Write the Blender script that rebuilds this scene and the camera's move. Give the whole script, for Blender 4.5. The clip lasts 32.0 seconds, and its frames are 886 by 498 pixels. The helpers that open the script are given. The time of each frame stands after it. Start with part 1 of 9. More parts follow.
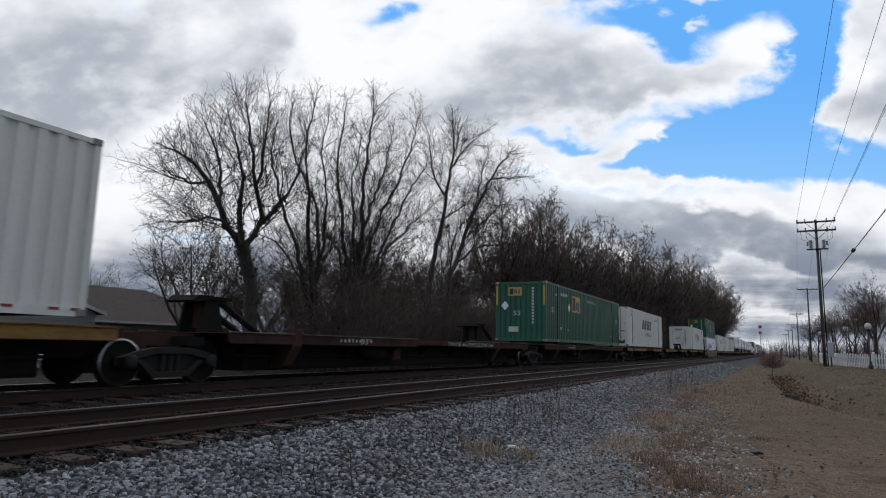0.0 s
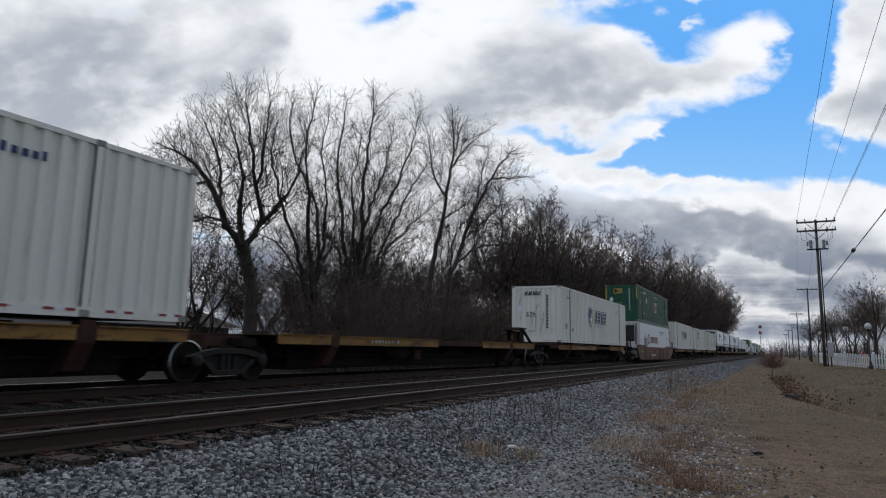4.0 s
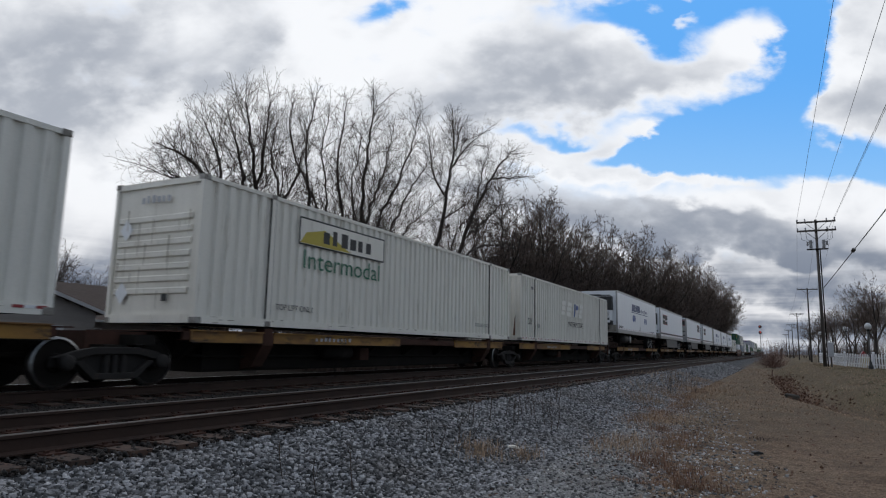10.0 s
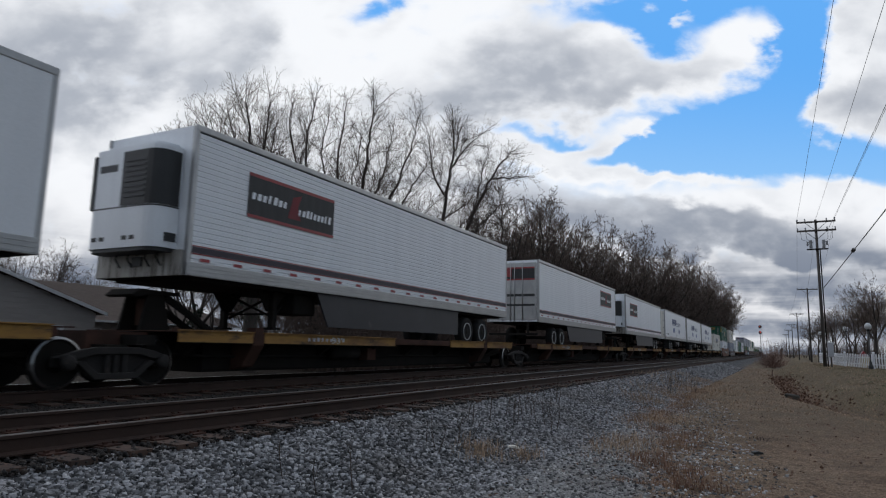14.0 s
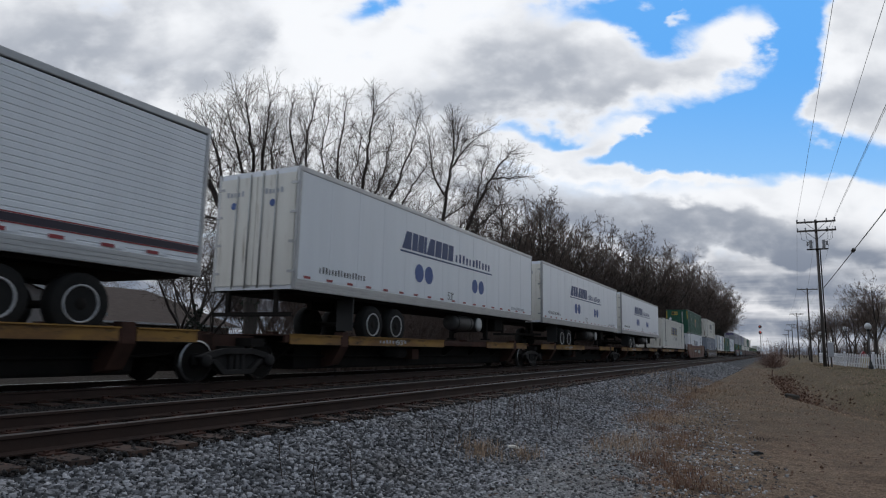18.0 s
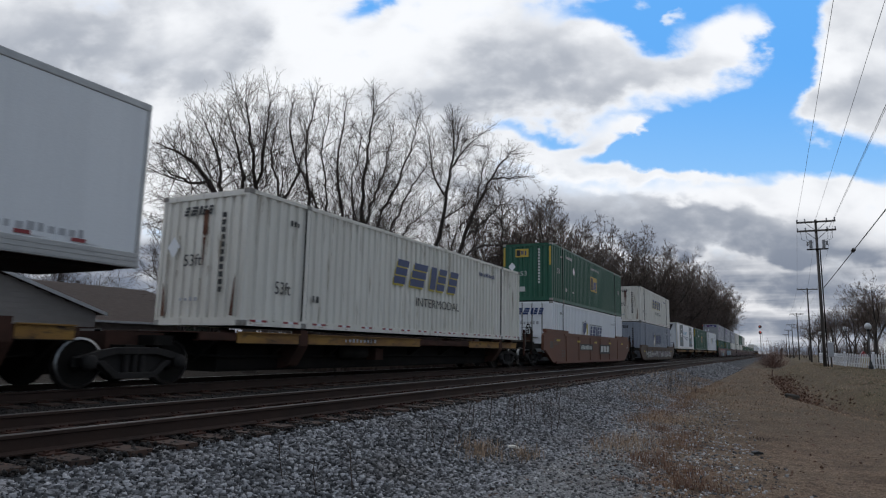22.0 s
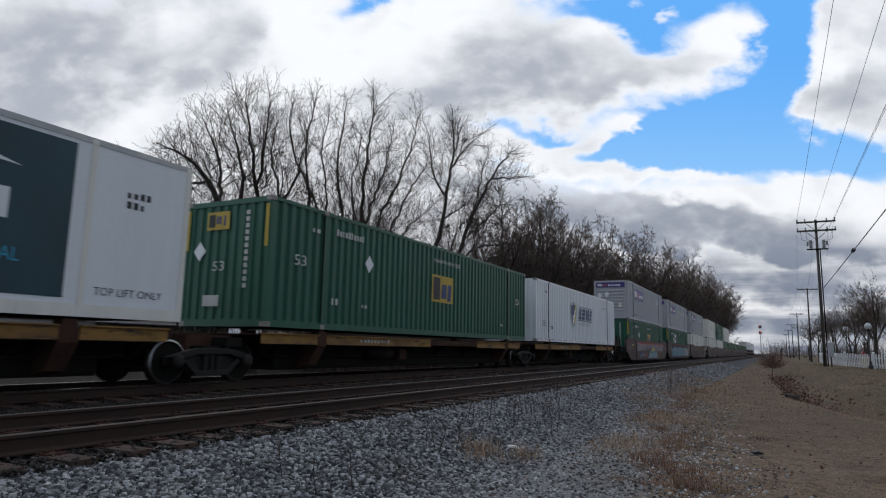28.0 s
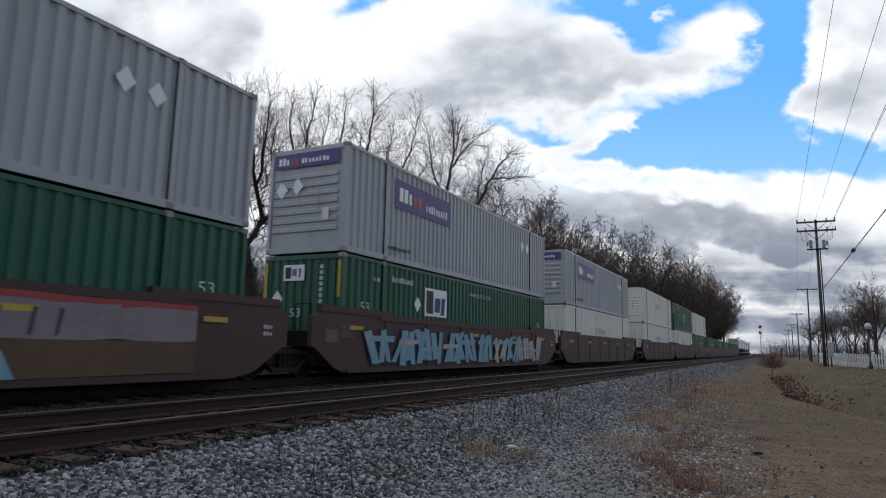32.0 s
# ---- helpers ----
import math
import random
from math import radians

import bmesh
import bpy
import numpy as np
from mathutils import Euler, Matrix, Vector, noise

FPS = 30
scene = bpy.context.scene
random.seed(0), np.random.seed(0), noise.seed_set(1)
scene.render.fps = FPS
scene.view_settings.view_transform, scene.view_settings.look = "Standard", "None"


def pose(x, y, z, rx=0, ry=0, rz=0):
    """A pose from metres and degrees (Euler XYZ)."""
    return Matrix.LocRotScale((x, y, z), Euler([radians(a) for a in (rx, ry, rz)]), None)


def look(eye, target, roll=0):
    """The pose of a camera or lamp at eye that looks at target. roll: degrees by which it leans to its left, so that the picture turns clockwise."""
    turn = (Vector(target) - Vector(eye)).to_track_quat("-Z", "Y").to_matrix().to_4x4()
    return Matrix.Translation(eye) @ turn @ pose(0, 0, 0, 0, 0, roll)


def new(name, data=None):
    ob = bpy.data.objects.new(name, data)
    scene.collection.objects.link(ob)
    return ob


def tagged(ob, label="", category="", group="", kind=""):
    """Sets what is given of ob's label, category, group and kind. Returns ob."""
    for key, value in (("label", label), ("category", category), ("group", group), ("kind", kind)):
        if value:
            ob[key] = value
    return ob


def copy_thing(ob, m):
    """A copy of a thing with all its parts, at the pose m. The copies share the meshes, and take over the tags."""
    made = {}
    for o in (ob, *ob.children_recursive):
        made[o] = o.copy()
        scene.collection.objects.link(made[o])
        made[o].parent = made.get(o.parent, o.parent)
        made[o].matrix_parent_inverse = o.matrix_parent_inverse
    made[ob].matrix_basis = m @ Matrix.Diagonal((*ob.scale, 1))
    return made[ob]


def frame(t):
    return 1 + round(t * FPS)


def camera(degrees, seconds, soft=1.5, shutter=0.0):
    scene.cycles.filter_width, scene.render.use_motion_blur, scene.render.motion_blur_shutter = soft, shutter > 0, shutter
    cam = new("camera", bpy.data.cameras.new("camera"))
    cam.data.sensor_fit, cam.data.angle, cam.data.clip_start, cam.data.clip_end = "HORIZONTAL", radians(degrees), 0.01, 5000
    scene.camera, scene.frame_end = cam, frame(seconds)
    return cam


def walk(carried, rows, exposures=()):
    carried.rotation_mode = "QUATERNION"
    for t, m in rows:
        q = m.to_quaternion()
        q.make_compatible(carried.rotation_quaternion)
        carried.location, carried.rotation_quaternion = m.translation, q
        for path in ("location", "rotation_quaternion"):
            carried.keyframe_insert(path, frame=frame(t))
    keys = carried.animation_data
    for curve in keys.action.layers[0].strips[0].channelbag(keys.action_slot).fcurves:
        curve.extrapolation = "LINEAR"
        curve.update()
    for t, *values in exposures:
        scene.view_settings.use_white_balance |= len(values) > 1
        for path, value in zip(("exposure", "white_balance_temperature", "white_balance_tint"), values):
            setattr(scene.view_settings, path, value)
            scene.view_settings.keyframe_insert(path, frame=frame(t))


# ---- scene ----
# ---- camera ----
# x runs across the tracks, y along them, z = 0 is the top of the rails.
YAW, PITCH, ROLL = 27.381, 8.667, 1.195
EYE = Vector((0.0, 0.0, 0.80))
FWD = Vector((-math.sin(radians(YAW)) * math.cos(radians(PITCH)), math.cos(radians(YAW)) * math.cos(radians(PITCH)), math.sin(radians(PITCH))))
cam = camera(69.285, 32.0, soft=1.15, shutter=0.13)
STAND = look(EYE, EYE + FWD, ROLL)
walk(cam, [(0.0, STAND), (32.0, STAND)], [(0.0, 0.06), (1.0, -0.06), (2.0, 0.0), (3.0, 0.08), (6.0, -0.12), (7.0, 0.0), (8.0, 0.06), (9.0, 0.02), (12.0, 0.0), (20.0, 0.02), (23.0, 0.05), (25.0, 0.10), (28.0, 0.05), (29.0, 0.12), (30.0, 0.02), (31.0, -0.05), (32.0, 0.2)])
scene.view_settings.exposure = 0.0
TRAIN_X, NEAR_X = -11.0, -6.5


# ---- shader helpers ----
class Nodes:
    """Short hand for building a node tree."""

    def __init__(self, tree):
        self.t = tree
        tree.nodes.clear()

    def add(self, kind, **sets):
        n = self.t.nodes.new(kind)
        for k, v in sets.items():
            if k == "op":
                n.operation = v
            elif k == "dims":
                n.noise_dimensions = v
            elif k == "typ":
                n.data_type = v
        return n

    def link(self, a, b):
        self.t.links.new(a, b)

    def put(self, sock, v):
        if isinstance(v, (int, float, tuple)):
            sock.default_value = v
        else:
            self.link(v, sock)

    def math(self, op, a, b=0.0, c=0.0, clamp=False):
        n = self.add("ShaderNodeMath", op=op)
        n.use_clamp = clamp
        for i, v in enumerate((a, b, c)):
            self.put(n.inputs[i], v)
        return n.outputs[0]

    def vmath(self, op, a, b=(0, 0, 0)):
        n = self.add("ShaderNodeVectorMath", op=op)
        self.put(n.inputs[0], a)
        self.put(n.inputs[1], b)
        return n.outputs["Value"] if op in ("DOT_PRODUCT", "LENGTH") else n.outputs[0]

    def noise(self, vec, scale, detail=3.0, rough=0.55, distort=0.0):
        n = self.add("ShaderNodeTexNoise")
        self.put(n.inputs["Vector"], vec)
        n.inputs["Scale"].default_value = scale
        n.inputs["Detail"].default_value = detail
        n.inputs["Roughness"].default_value = rough
        n.inputs["Distortion"].default_value = distort
        return n.outputs["Fac"]

    def ramp(self, fac, lo, hi, a=0.0, b=1.0, smooth=True):
        n = self.add("ShaderNodeMapRange")
        n.interpolation_type = "SMOOTHSTEP" if smooth else "LINEAR"
        self.put(n.inputs[0], fac)
        for i, v in zip((1, 2, 3, 4), (lo, hi, a, b)):
            n.inputs[i].default_value = v
        return n.outputs[0]

    def mix(self, fac, a, b, blend="MIX"):
        n = self.add("ShaderNodeMix", typ="RGBA")
        n.blend_type = blend
        self.put(n.inputs[0], fac)
        for i, v in ((6, a), (7, b)):
            self.put(n.inputs[i], (*v, 1.0) if isinstance(v, tuple) and len(v) == 3 else v)
        return n.outputs[2]

    def scaled(self, vec, s):
        return self.vmath("MULTIPLY", vec, s)


def px_dir(px, py):
    """The way in which a spot of the sky lies, as slopes beside and above the middle heading."""
    f = 784 / math.tan(radians(69.285 / 2))
    d = STAND.to_3x3() @ Vector(((px - 784) / f, -(py - 441) / f, -1))
    h = Vector((-math.sin(radians(YAW)), math.cos(radians(YAW)), 0))
    r = Vector((h.y, -h.x, 0))
    return d.dot(r) / d.dot(h), d.z / d.dot(h)


# ---- sky ----
SUN_AZ, SUN_EL = radians(68.0), radians(24.0)  # left of the track's heading, behind the cloud
# gaps of blue: place, half width, half height, lean, depth
GAPS = [(1215, 262, 190, 52, 0.12, 1.2), (1345, 178, 84, 58, 0.5, 1.15), (1412, 75, 36, 115, 0.0, 1.25), (1490, 288, 130, 38, 0.0, 1.0), (1000, 246, 90, 16, -0.1, 0.6), (1140, 22, 130, 32, 0.0, 1.05), (1165, 74, 48, 24, -0.2, 0.9),
        (1300, 2, 90, 22, 0.2, 0.8), (668, 12, 30, 24, 0.4, 0.75), (330, 405, 70, 14, 0.1, 0.45)]
# heaps of cloud inside the gaps
HEAPS = [(1335, 66, 44, 22, 0.4, 0.35), (1062, 70, 46, 26, 0.0, 0.6), (965, 276, 64, 18, -0.2, 0.7), (1040, 252, 42, 14, 0.3, 1.0), (1128, 236, 30, 13, 0.0, 1.0), (1100, 306, 54, 14, 0.0, 0.9), (1172, 312, 24, 9, 0.0, 0.9), (1200, 30, 30, 10, 0.2, 0.8), (1245, 318, 60, 8, 0.1, 0.5),
         (1500, 178, 92, 44, 0.25, 1.1), (1585, 50, 84, 62, 0.5, 0.95), (1470, 346, 150, 18, 0.03, 0.5), (1370, 246, 30, 8, 0.1, 0.3), (1465, 290, 34, 8, 0.1, 0.4), (1225, 122, 100, 22, 0.42, 0.4)]
# grey undersides, and brighter places (negative)
SHADES = [(70, 110, 240, 105, 0.1, 0.95), (950, 95, 150, 60, 0.1, 0.95), (860, 175, 200, 36, 0.12, 0.6), (600, 130, 150, 70, 0.1, -0.35), (1130, 372, 260, 28, -0.12, 1.35), (1310, 430, 260, 20, -0.1, 0.9), (1250, 462, 200, 10, -0.06, -0.6), (1340, 545, 200, 10, 0.0, -0.5), (1380, 480, 260, 40, -0.1, 0.5),
          (445, 60, 44, 60, 0.5, 0.55), (350, 130, 160, 46, 0.2, 0.45), (340, 450, 130, 32, 0, 0.35), (1510, 170, 80, 34, 0.3, 0.55), (1150, 150, 150, 22, 0.36, 0.5), (1540, 60, 60, 30, 0.3, 0.3),
          (330, 50, 80, 50, 0.4, -0.4), (120, 340, 210, 40, 0.0, -0.6), (780, 50, 110, 50, 0.2, -0.65), (1100, 330, 240, 12, -0.12, -0.8), (540, 50, 80, 60, 0.0, -0.45), (1340, 62, 70, 34, 0.35, -0.8), (1060, 60, 50, 22, 0.2, -0.6), (1470, 120, 50, 50, 0.6, -0.5)]


def blobs(n, u, v, rows):
    total = None
    for px, py, sx, sy, lean, amp in rows:
        cu, cv = px_dir(px, py)
        e = px_dir(px + 10, py)[0] - cu
        sx, sy = sx * e / 10, sy * e / 10
        du, dv = n.math("SUBTRACT", u, cu), n.math("SUBTRACT", v, cv)
        a = n.math("MULTIPLY", n.math("ADD", du, n.math("MULTIPLY", dv, lean)), 1 / sx)
        b = n.math("MULTIPLY", n.math("SUBTRACT", dv, n.math("MULTIPLY", du, lean)), 1 / sy)
        q = n.math("ADD", n.math("MULTIPLY", a, a), n.math("MULTIPLY", b, b))
        g = n.math("MULTIPLY", n.math("POWER", 2.718, n.math("MULTIPLY", q, -0.7)), amp)
        total = g if total is None else n.math("ADD", total, g)
    return total


def cloud_nodes(n, way, blue=None):
    """Colour of a broken cloud deck for the direction 'way'."""
    h = (-math.sin(radians(YAW)), math.cos(radians(YAW)), 0)
    r = (h[1], -h[0], 0)
    sep = n.add("ShaderNodeSeparateXYZ")
    n.link(way, sep.inputs[0])
    fwd = n.math("MAXIMUM", n.vmath("DOT_PRODUCT", way, h), 0.02)
    u, v = n.math("DIVIDE", n.vmath("DOT_PRODUCT", way, r), fwd), n.math("DIVIDE", sep.outputs[2], fwd)
    flat = n.add("ShaderNodeCombineXYZ")
    n.link(u, flat.inputs[0])
    n.link(n.math("MULTIPLY", v, 1.5), flat.inputs[1])
    flat = flat.outputs[0]

    def off(scale, detail, rough, lean=0.0):
        return n.math("SUBTRACT", n.noise(flat, scale, detail, rough, lean), 0.5)

    big, mid, puff, fine = off(2.6, 3, 0.5, 0.3), off(6.5, 6, 0.52, 0.25), off(15.0, 5, 0.5, 0.15), off(36.0, 4, 0.5)
    side = n.noise(n.vmath("ADD", flat, (7.3, 3.1, 0)), 6.5, 6, 0.58, 0.2)
    u2 = n.math("ADD", u, n.math("MULTIPLY", n.math("SUBTRACT", side, 0.5), 0.15))
    v2 = n.math("ADD", v, n.math("ADD", n.math("MULTIPLY", mid, 0.09), n.math("MULTIPLY", puff, 0.06)))
    rag = n.math("ADD", n.math("ADD", n.math("MULTIPLY", mid, 0.5), n.math("MULTIPLY", puff, 0.6)), n.math("MULTIPLY", fine, 0.14))
    cover = n.math("SUBTRACT", n.math("ADD", 0.80, rag), blobs(n, u2, v2, GAPS))
    cover = n.math("ADD", cover, blobs(n, u2, v2, HEAPS))
    body = n.ramp(cover, 0.35, 0.88)
    cover = n.ramp(cover, 0.06, 0.74)
    # heaps are brighter on the side of the sun
    lit = n.math("SUBTRACT", n.noise(n.vmath("ADD", flat, (-0.03, 0.02, 0)), 6.0, 5, 0.5, 0.2), n.noise(flat, 6.0, 5, 0.5, 0.2))
    soft = n.math("ADD", n.math("MULTIPLY", big, 1.6), n.math("ADD", n.math("MULTIPLY", mid, 0.9), n.math("MULTIPLY", puff, 0.35)))
    soft = n.math("ADD", soft, n.math("MULTIPLY", lit, 1.3))
    low = n.ramp(v, 0.04, 0.22, 1.0, 0.0)
    bands = n.noise(n.scaled(way, (3.0, 3.0, 42.0)), 1.0, 5, 0.55)
    shade = n.math("ADD", n.math("ADD", blobs(n, u2, v2, SHADES), soft), n.math("MULTIPLY", n.math("SUBTRACT", bands, 0.37), n.math("MULTIPLY", low, 3.6)))
    thick = n.math("MULTIPLY", body, n.ramp(shade, -0.40, 0.95))
    deep = n.mix(n.ramp(v, 0.10, 0.32), (0.21, 0.245, 0.315), (0.42, 0.455, 0.52))
    cloud = n.mix(thick, n.mix(n.ramp(v, 0.05, 0.3), (0.86, 0.865, 0.89), (0.93, 0.95, 0.985)), deep)
    if blue is None:
        blue = n.mix(n.ramp(v, 0.05, 0.50), (0.38, 0.66, 0.97), (0.13, 0.42, 0.92))
    return n.mix(cover, blue, cloud)


world = bpy.data.worlds.new("sky")
world.use_nodes = True
scene.world = world
wn = Nodes(world.node_tree)
sky = wn.add("ShaderNodeTexSky")
sky.sky_type, sky.sun_disc = "NISHITA", False
sky.sun_elevation, sky.sun_rotation = SUN_EL, -SUN_AZ
way = wn.add("ShaderNodeTexCoord").outputs["Generated"]
sky_blue = wn.mix(1.0, sky.outputs[0], (0.9, 1.0, 1.15), "MULTIPLY")
# cloud is brightest towards the hidden sun and dull blue-grey away from it
toward = wn.ramp(wn.vmath("DOT_PRODUCT", way, (-math.sin(SUN_AZ) * math.cos(SUN_EL), math.cos(SUN_AZ) * math.cos(SUN_EL), math.sin(SUN_EL))), -0.5, 0.95)
cloudy = wn.mix(1.0, cloud_nodes(wn, way, None), wn.mix(toward, (3.3, 3.8, 4.4), (9.7, 10.0, 10.5)), "MULTIPLY")
bg = wn.add("ShaderNodeBackground")
wn.link(wn.mix(0.12, cloudy, sky_blue), bg.inputs[0])
bg.inputs[1].default_value = 0.107
wn.link(bg.outputs[0], wn.add("ShaderNodeOutputWorld").inputs[0])

sun = new("sun", bpy.data.lights.new("sun", "SUN"))
sun.data.energy, sun.data.angle, sun.data.color = 0.6, radians(16), (1.0, 0.92, 0.82)
sun_way = Vector((-math.sin(SUN_AZ) * math.cos(SUN_EL), math.cos(SUN_AZ) * math.cos(SUN_EL), math.sin(SUN_EL)))
sun.matrix_world = look(sun_way * 100, (0, 0, 0))


# ---- mesh helpers ----
class Shape:
    """A mesh in the making: boxes, tubes and prisms joined into one part."""

    def __init__(self):
        self.v, self.f, self.m = [], [], []

    def face(self, pts, m=0):
        i = len(self.v)
        self.v += [tuple(p) for p in pts]
        self.f.append(tuple(range(i, i + len(pts))))
        self.m.append(m)
        return self

    def box(self, x0, x1, y0, y1, z0, z1, m=0, rot=None):
        c = [(x, y, z) for z in (z0, z1) for y in (y0, y1) for x in (x0, x1)]
        if rot is not None:
            mid = Vector(((x0 + x1) / 2, (y0 + y1) / 2, (z0 + z1) / 2))
            c = [tuple(mid + rot @ (Vector(p) - mid)) for p in c]
        i = len(self.v)
        self.v += c
        for q in ((0, 2, 3, 1), (4, 5, 7, 6), (0, 1, 5, 4), (2, 6, 7, 3), (0, 4, 6, 2), (1, 3, 7, 5)):
            self.f.append(tuple(i + k for k in q))
            self.m.append(m)
        return self

    def prism(self, poly, axis, a, b, m=0):
        """A flat outline (counter-clockwise seen against the axis) pulled from a to b along 'x', 'y' or 'z'."""
        put = {"x": lambda p, t: (t, p[0], p[1]), "y": lambda p, t: (p[0], t, p[1]), "z": lambda p, t: (p[0], p[1], t)}[axis]
        n, i = len(poly), len(self.v)
        self.v += [put(p, a) for p in poly] + [put(p, b) for p in poly]
        self.f += [tuple(i + k for k in range(n - 1, -1, -1)), tuple(i + n + k for k in range(n))]
        self.f += [(i + k, i + (k + 1) % n, i + n + (k + 1) % n, i + n + k) for k in range(n)]
        self.m += [m] * (n + 2)
        return self

    def tube(self, pts, radii, n=8, caps=True, m=0):
        pts = [Vector(p) for p in pts]
        i0 = len(self.v)
        for k, p in enumerate(pts):
            d = (pts[min(k + 1, len(pts) - 1)] - pts[max(k - 1, 0)]).normalized()
            a = d.cross(Vector((0, 0, 1)) if abs(d.z) < 0.9 else Vector((1, 0, 0))).normalized()
            b = d.cross(a)
            r = radii[k] if isinstance(radii, (list, tuple)) else radii
            for j in range(n):
                w = 2 * math.pi * j / n
                self.v.append(tuple(p + (a * math.cos(w) + b * math.sin(w)) * r))
        for k in range(len(pts) - 1):
            for j in range(n):
                q = i0 + k * n
                self.f.append((q + j, q + (j + 1) % n, q + n + (j + 1) % n, q + n + j))
                self.m.append(m)
        if caps:
            self.f += [tuple(i0 + j for j in range(n - 1, -1, -1)), tuple(i0 + (len(pts) - 1) * n + j for j in range(n))]
            self.m += [m, m]
        return self

    def cyl(self, p0, p1, r, n=12, m=0):
        return self.tube([p0, p1], r, n, True, m)

    def lathe(self, rows, axis="z", at=(0, 0, 0), n=20, m=0, caps=True):
        """Rings of (radius, height) turned about an axis through 'at'."""
        i0 = len(self.v)
        for r, h in rows:
            for j in range(n):
                w = 2 * math.pi * j / n
                c, s = r * math.cos(w), r * math.sin(w)
                p = {"z": (c, s, h), "x": (h, c, s), "y": (s, h, c)}[axis]
                self.v.append(tuple(p[k] + at[k] for k in range(3)))
        for k in range(len(rows) - 1):
            for j in range(n):
                q = i0 + k * n
                self.f.append((q + j, q + (j + 1) % n, q + n + (j + 1) % n, q + n + j))
                self.m.append(m)
        if caps:
            self.f += [tuple(i0 + j for j in range(n - 1, -1, -1)), tuple(i0 + (len(rows) - 1) * n + j for j in range(n))]
            self.m += [m, m]
        return self

    def mesh(self, name, mats, smooth=False):
        me = bpy.data.meshes.new(name)
        me.from_pydata(self.v, [], self.f)
        for mt in (mats if isinstance(mats, (list, tuple)) else [mats]):
            me.materials.append(mt)
        if any(self.m):
            me.polygons.foreach_set("material_index", self.m)
        if smooth:
            me.polygons.foreach_set("use_smooth", [True] * len(me.polygons))
        me.validate()
        me.update()
        return me


def part(name, shape, material, parent, label="", bevel=0.0, smooth=False, at=None):
    """Links a shape as one mesh under a thing or a part."""
    me = shape if isinstance(shape, bpy.types.Mesh) else shape.mesh(name, material, smooth)
    ob = new(name, me)
    if parent is not None:
        ob.parent = parent
    if at is not None:
        ob.matrix_basis = at
    if label:
        ob["label"] = label
    if bevel:
        md = ob.modifiers.new("bevel", "BEVEL")
        md.width, md.segments, md.limit_method = bevel, 2, "ANGLE"
    return ob


def thing(name, label, category, group="", kind="", at=None):
    ob = new(name)
    ob.empty_display_size = 0.2
    tagged(ob, label, category, group, kind)
    if at is not None:
        ob.matrix_basis = at
    return ob


def fast_mesh(name, verts, faces, mats):
    """A large mesh from arrays of corners and of triangles."""
    me = bpy.data.meshes.new(name)
    me.vertices.add(len(verts))
    me.vertices.foreach_set("co", np.asarray(verts, dtype=np.float32).ravel())
    k = faces.shape[1]
    me.loops.add(len(faces) * k)
    me.loops.foreach_set("vertex_index", np.asarray(faces, dtype=np.int32).ravel())
    me.polygons.add(len(faces))
    me.polygons.foreach_set("loop_start", np.arange(0, len(faces) * k, k, dtype=np.int32))
    for mt in (mats if isinstance(mats, (list, tuple)) else [mats]):
        me.materials.append(mt)
    me.update(calc_edges=True)
    return me


# ---- materials ----
def surf(name, c1, c2, rough=0.6, metal=0.0, scale=1.2, fine=30.0, bump=0.05, dirt=None, dirt_at=0.55, streak=(1, 1, 1), grain=0.12, rough_var=0.15, spec=0.5):
    """A real surface: two tones in large patches, fine grain, dirt or rust in runs, and slight relief."""
    mt = bpy.data.materials.new(name)
    mt.use_nodes = True
    n = Nodes(mt.node_tree)
    tc = n.add("ShaderNodeTexCoord").outputs["Object"]
    rnd = n.add("ShaderNodeObjectInfo").outputs["Random"]
    off = n.add("ShaderNodeCombineXYZ")
    for k in range(3):
        n.link(n.math("MULTIPLY", rnd, (37.0, 53.0, 71.0)[k]), off.inputs[k])
    vec = n.vmath("ADD", tc, off.outputs[0])
    patch = n.ramp(n.noise(n.scaled(vec, streak), scale, 5, 0.6), 0.3, 0.72)
    col = n.mix(patch, c1, c2)
    g = n.noise(vec, fine, 3, 0.6)
    col = n.mix(1.0, col, n.mix(g, (1 - grain,) * 3, (1 + grain,) * 3), "MULTIPLY")
    ro = n.math("ADD", rough, n.math("MULTIPLY", n.math("SUBTRACT", g, 0.5), rough_var), clamp=True)
    if dirt is not None:
        d1 = n.noise(n.scaled(vec, streak), scale * 2.7, 7, 0.68, 0.3)
        fac = n.ramp(d1, dirt_at, dirt_at + 0.2)
        col = n.mix(fac, col, dirt)
        ro = n.math("MAXIMUM", ro, n.math("MULTIPLY", fac, 0.8))
    b = n.add("ShaderNodeBsdfPrincipled")
    n.link(col, b.inputs["Base Color"])
    n.link(ro, b.inputs["Roughness"])
    b.inputs["Metallic"].default_value = metal
    b.inputs["Specular IOR Level"].default_value = spec
    if bump:
        bp = n.add("ShaderNodeBump")
        bp.inputs["Strength"].default_value = bump
        bp.inputs["Distance"].default_value = 0.02
        n.link(g, bp.inputs["Height"])
        n.link(bp.outputs[0], b.inputs["Normal"])
    n.link(b.outputs[0], n.add("ShaderNodeOutputMaterial").inputs[0])
    return mt


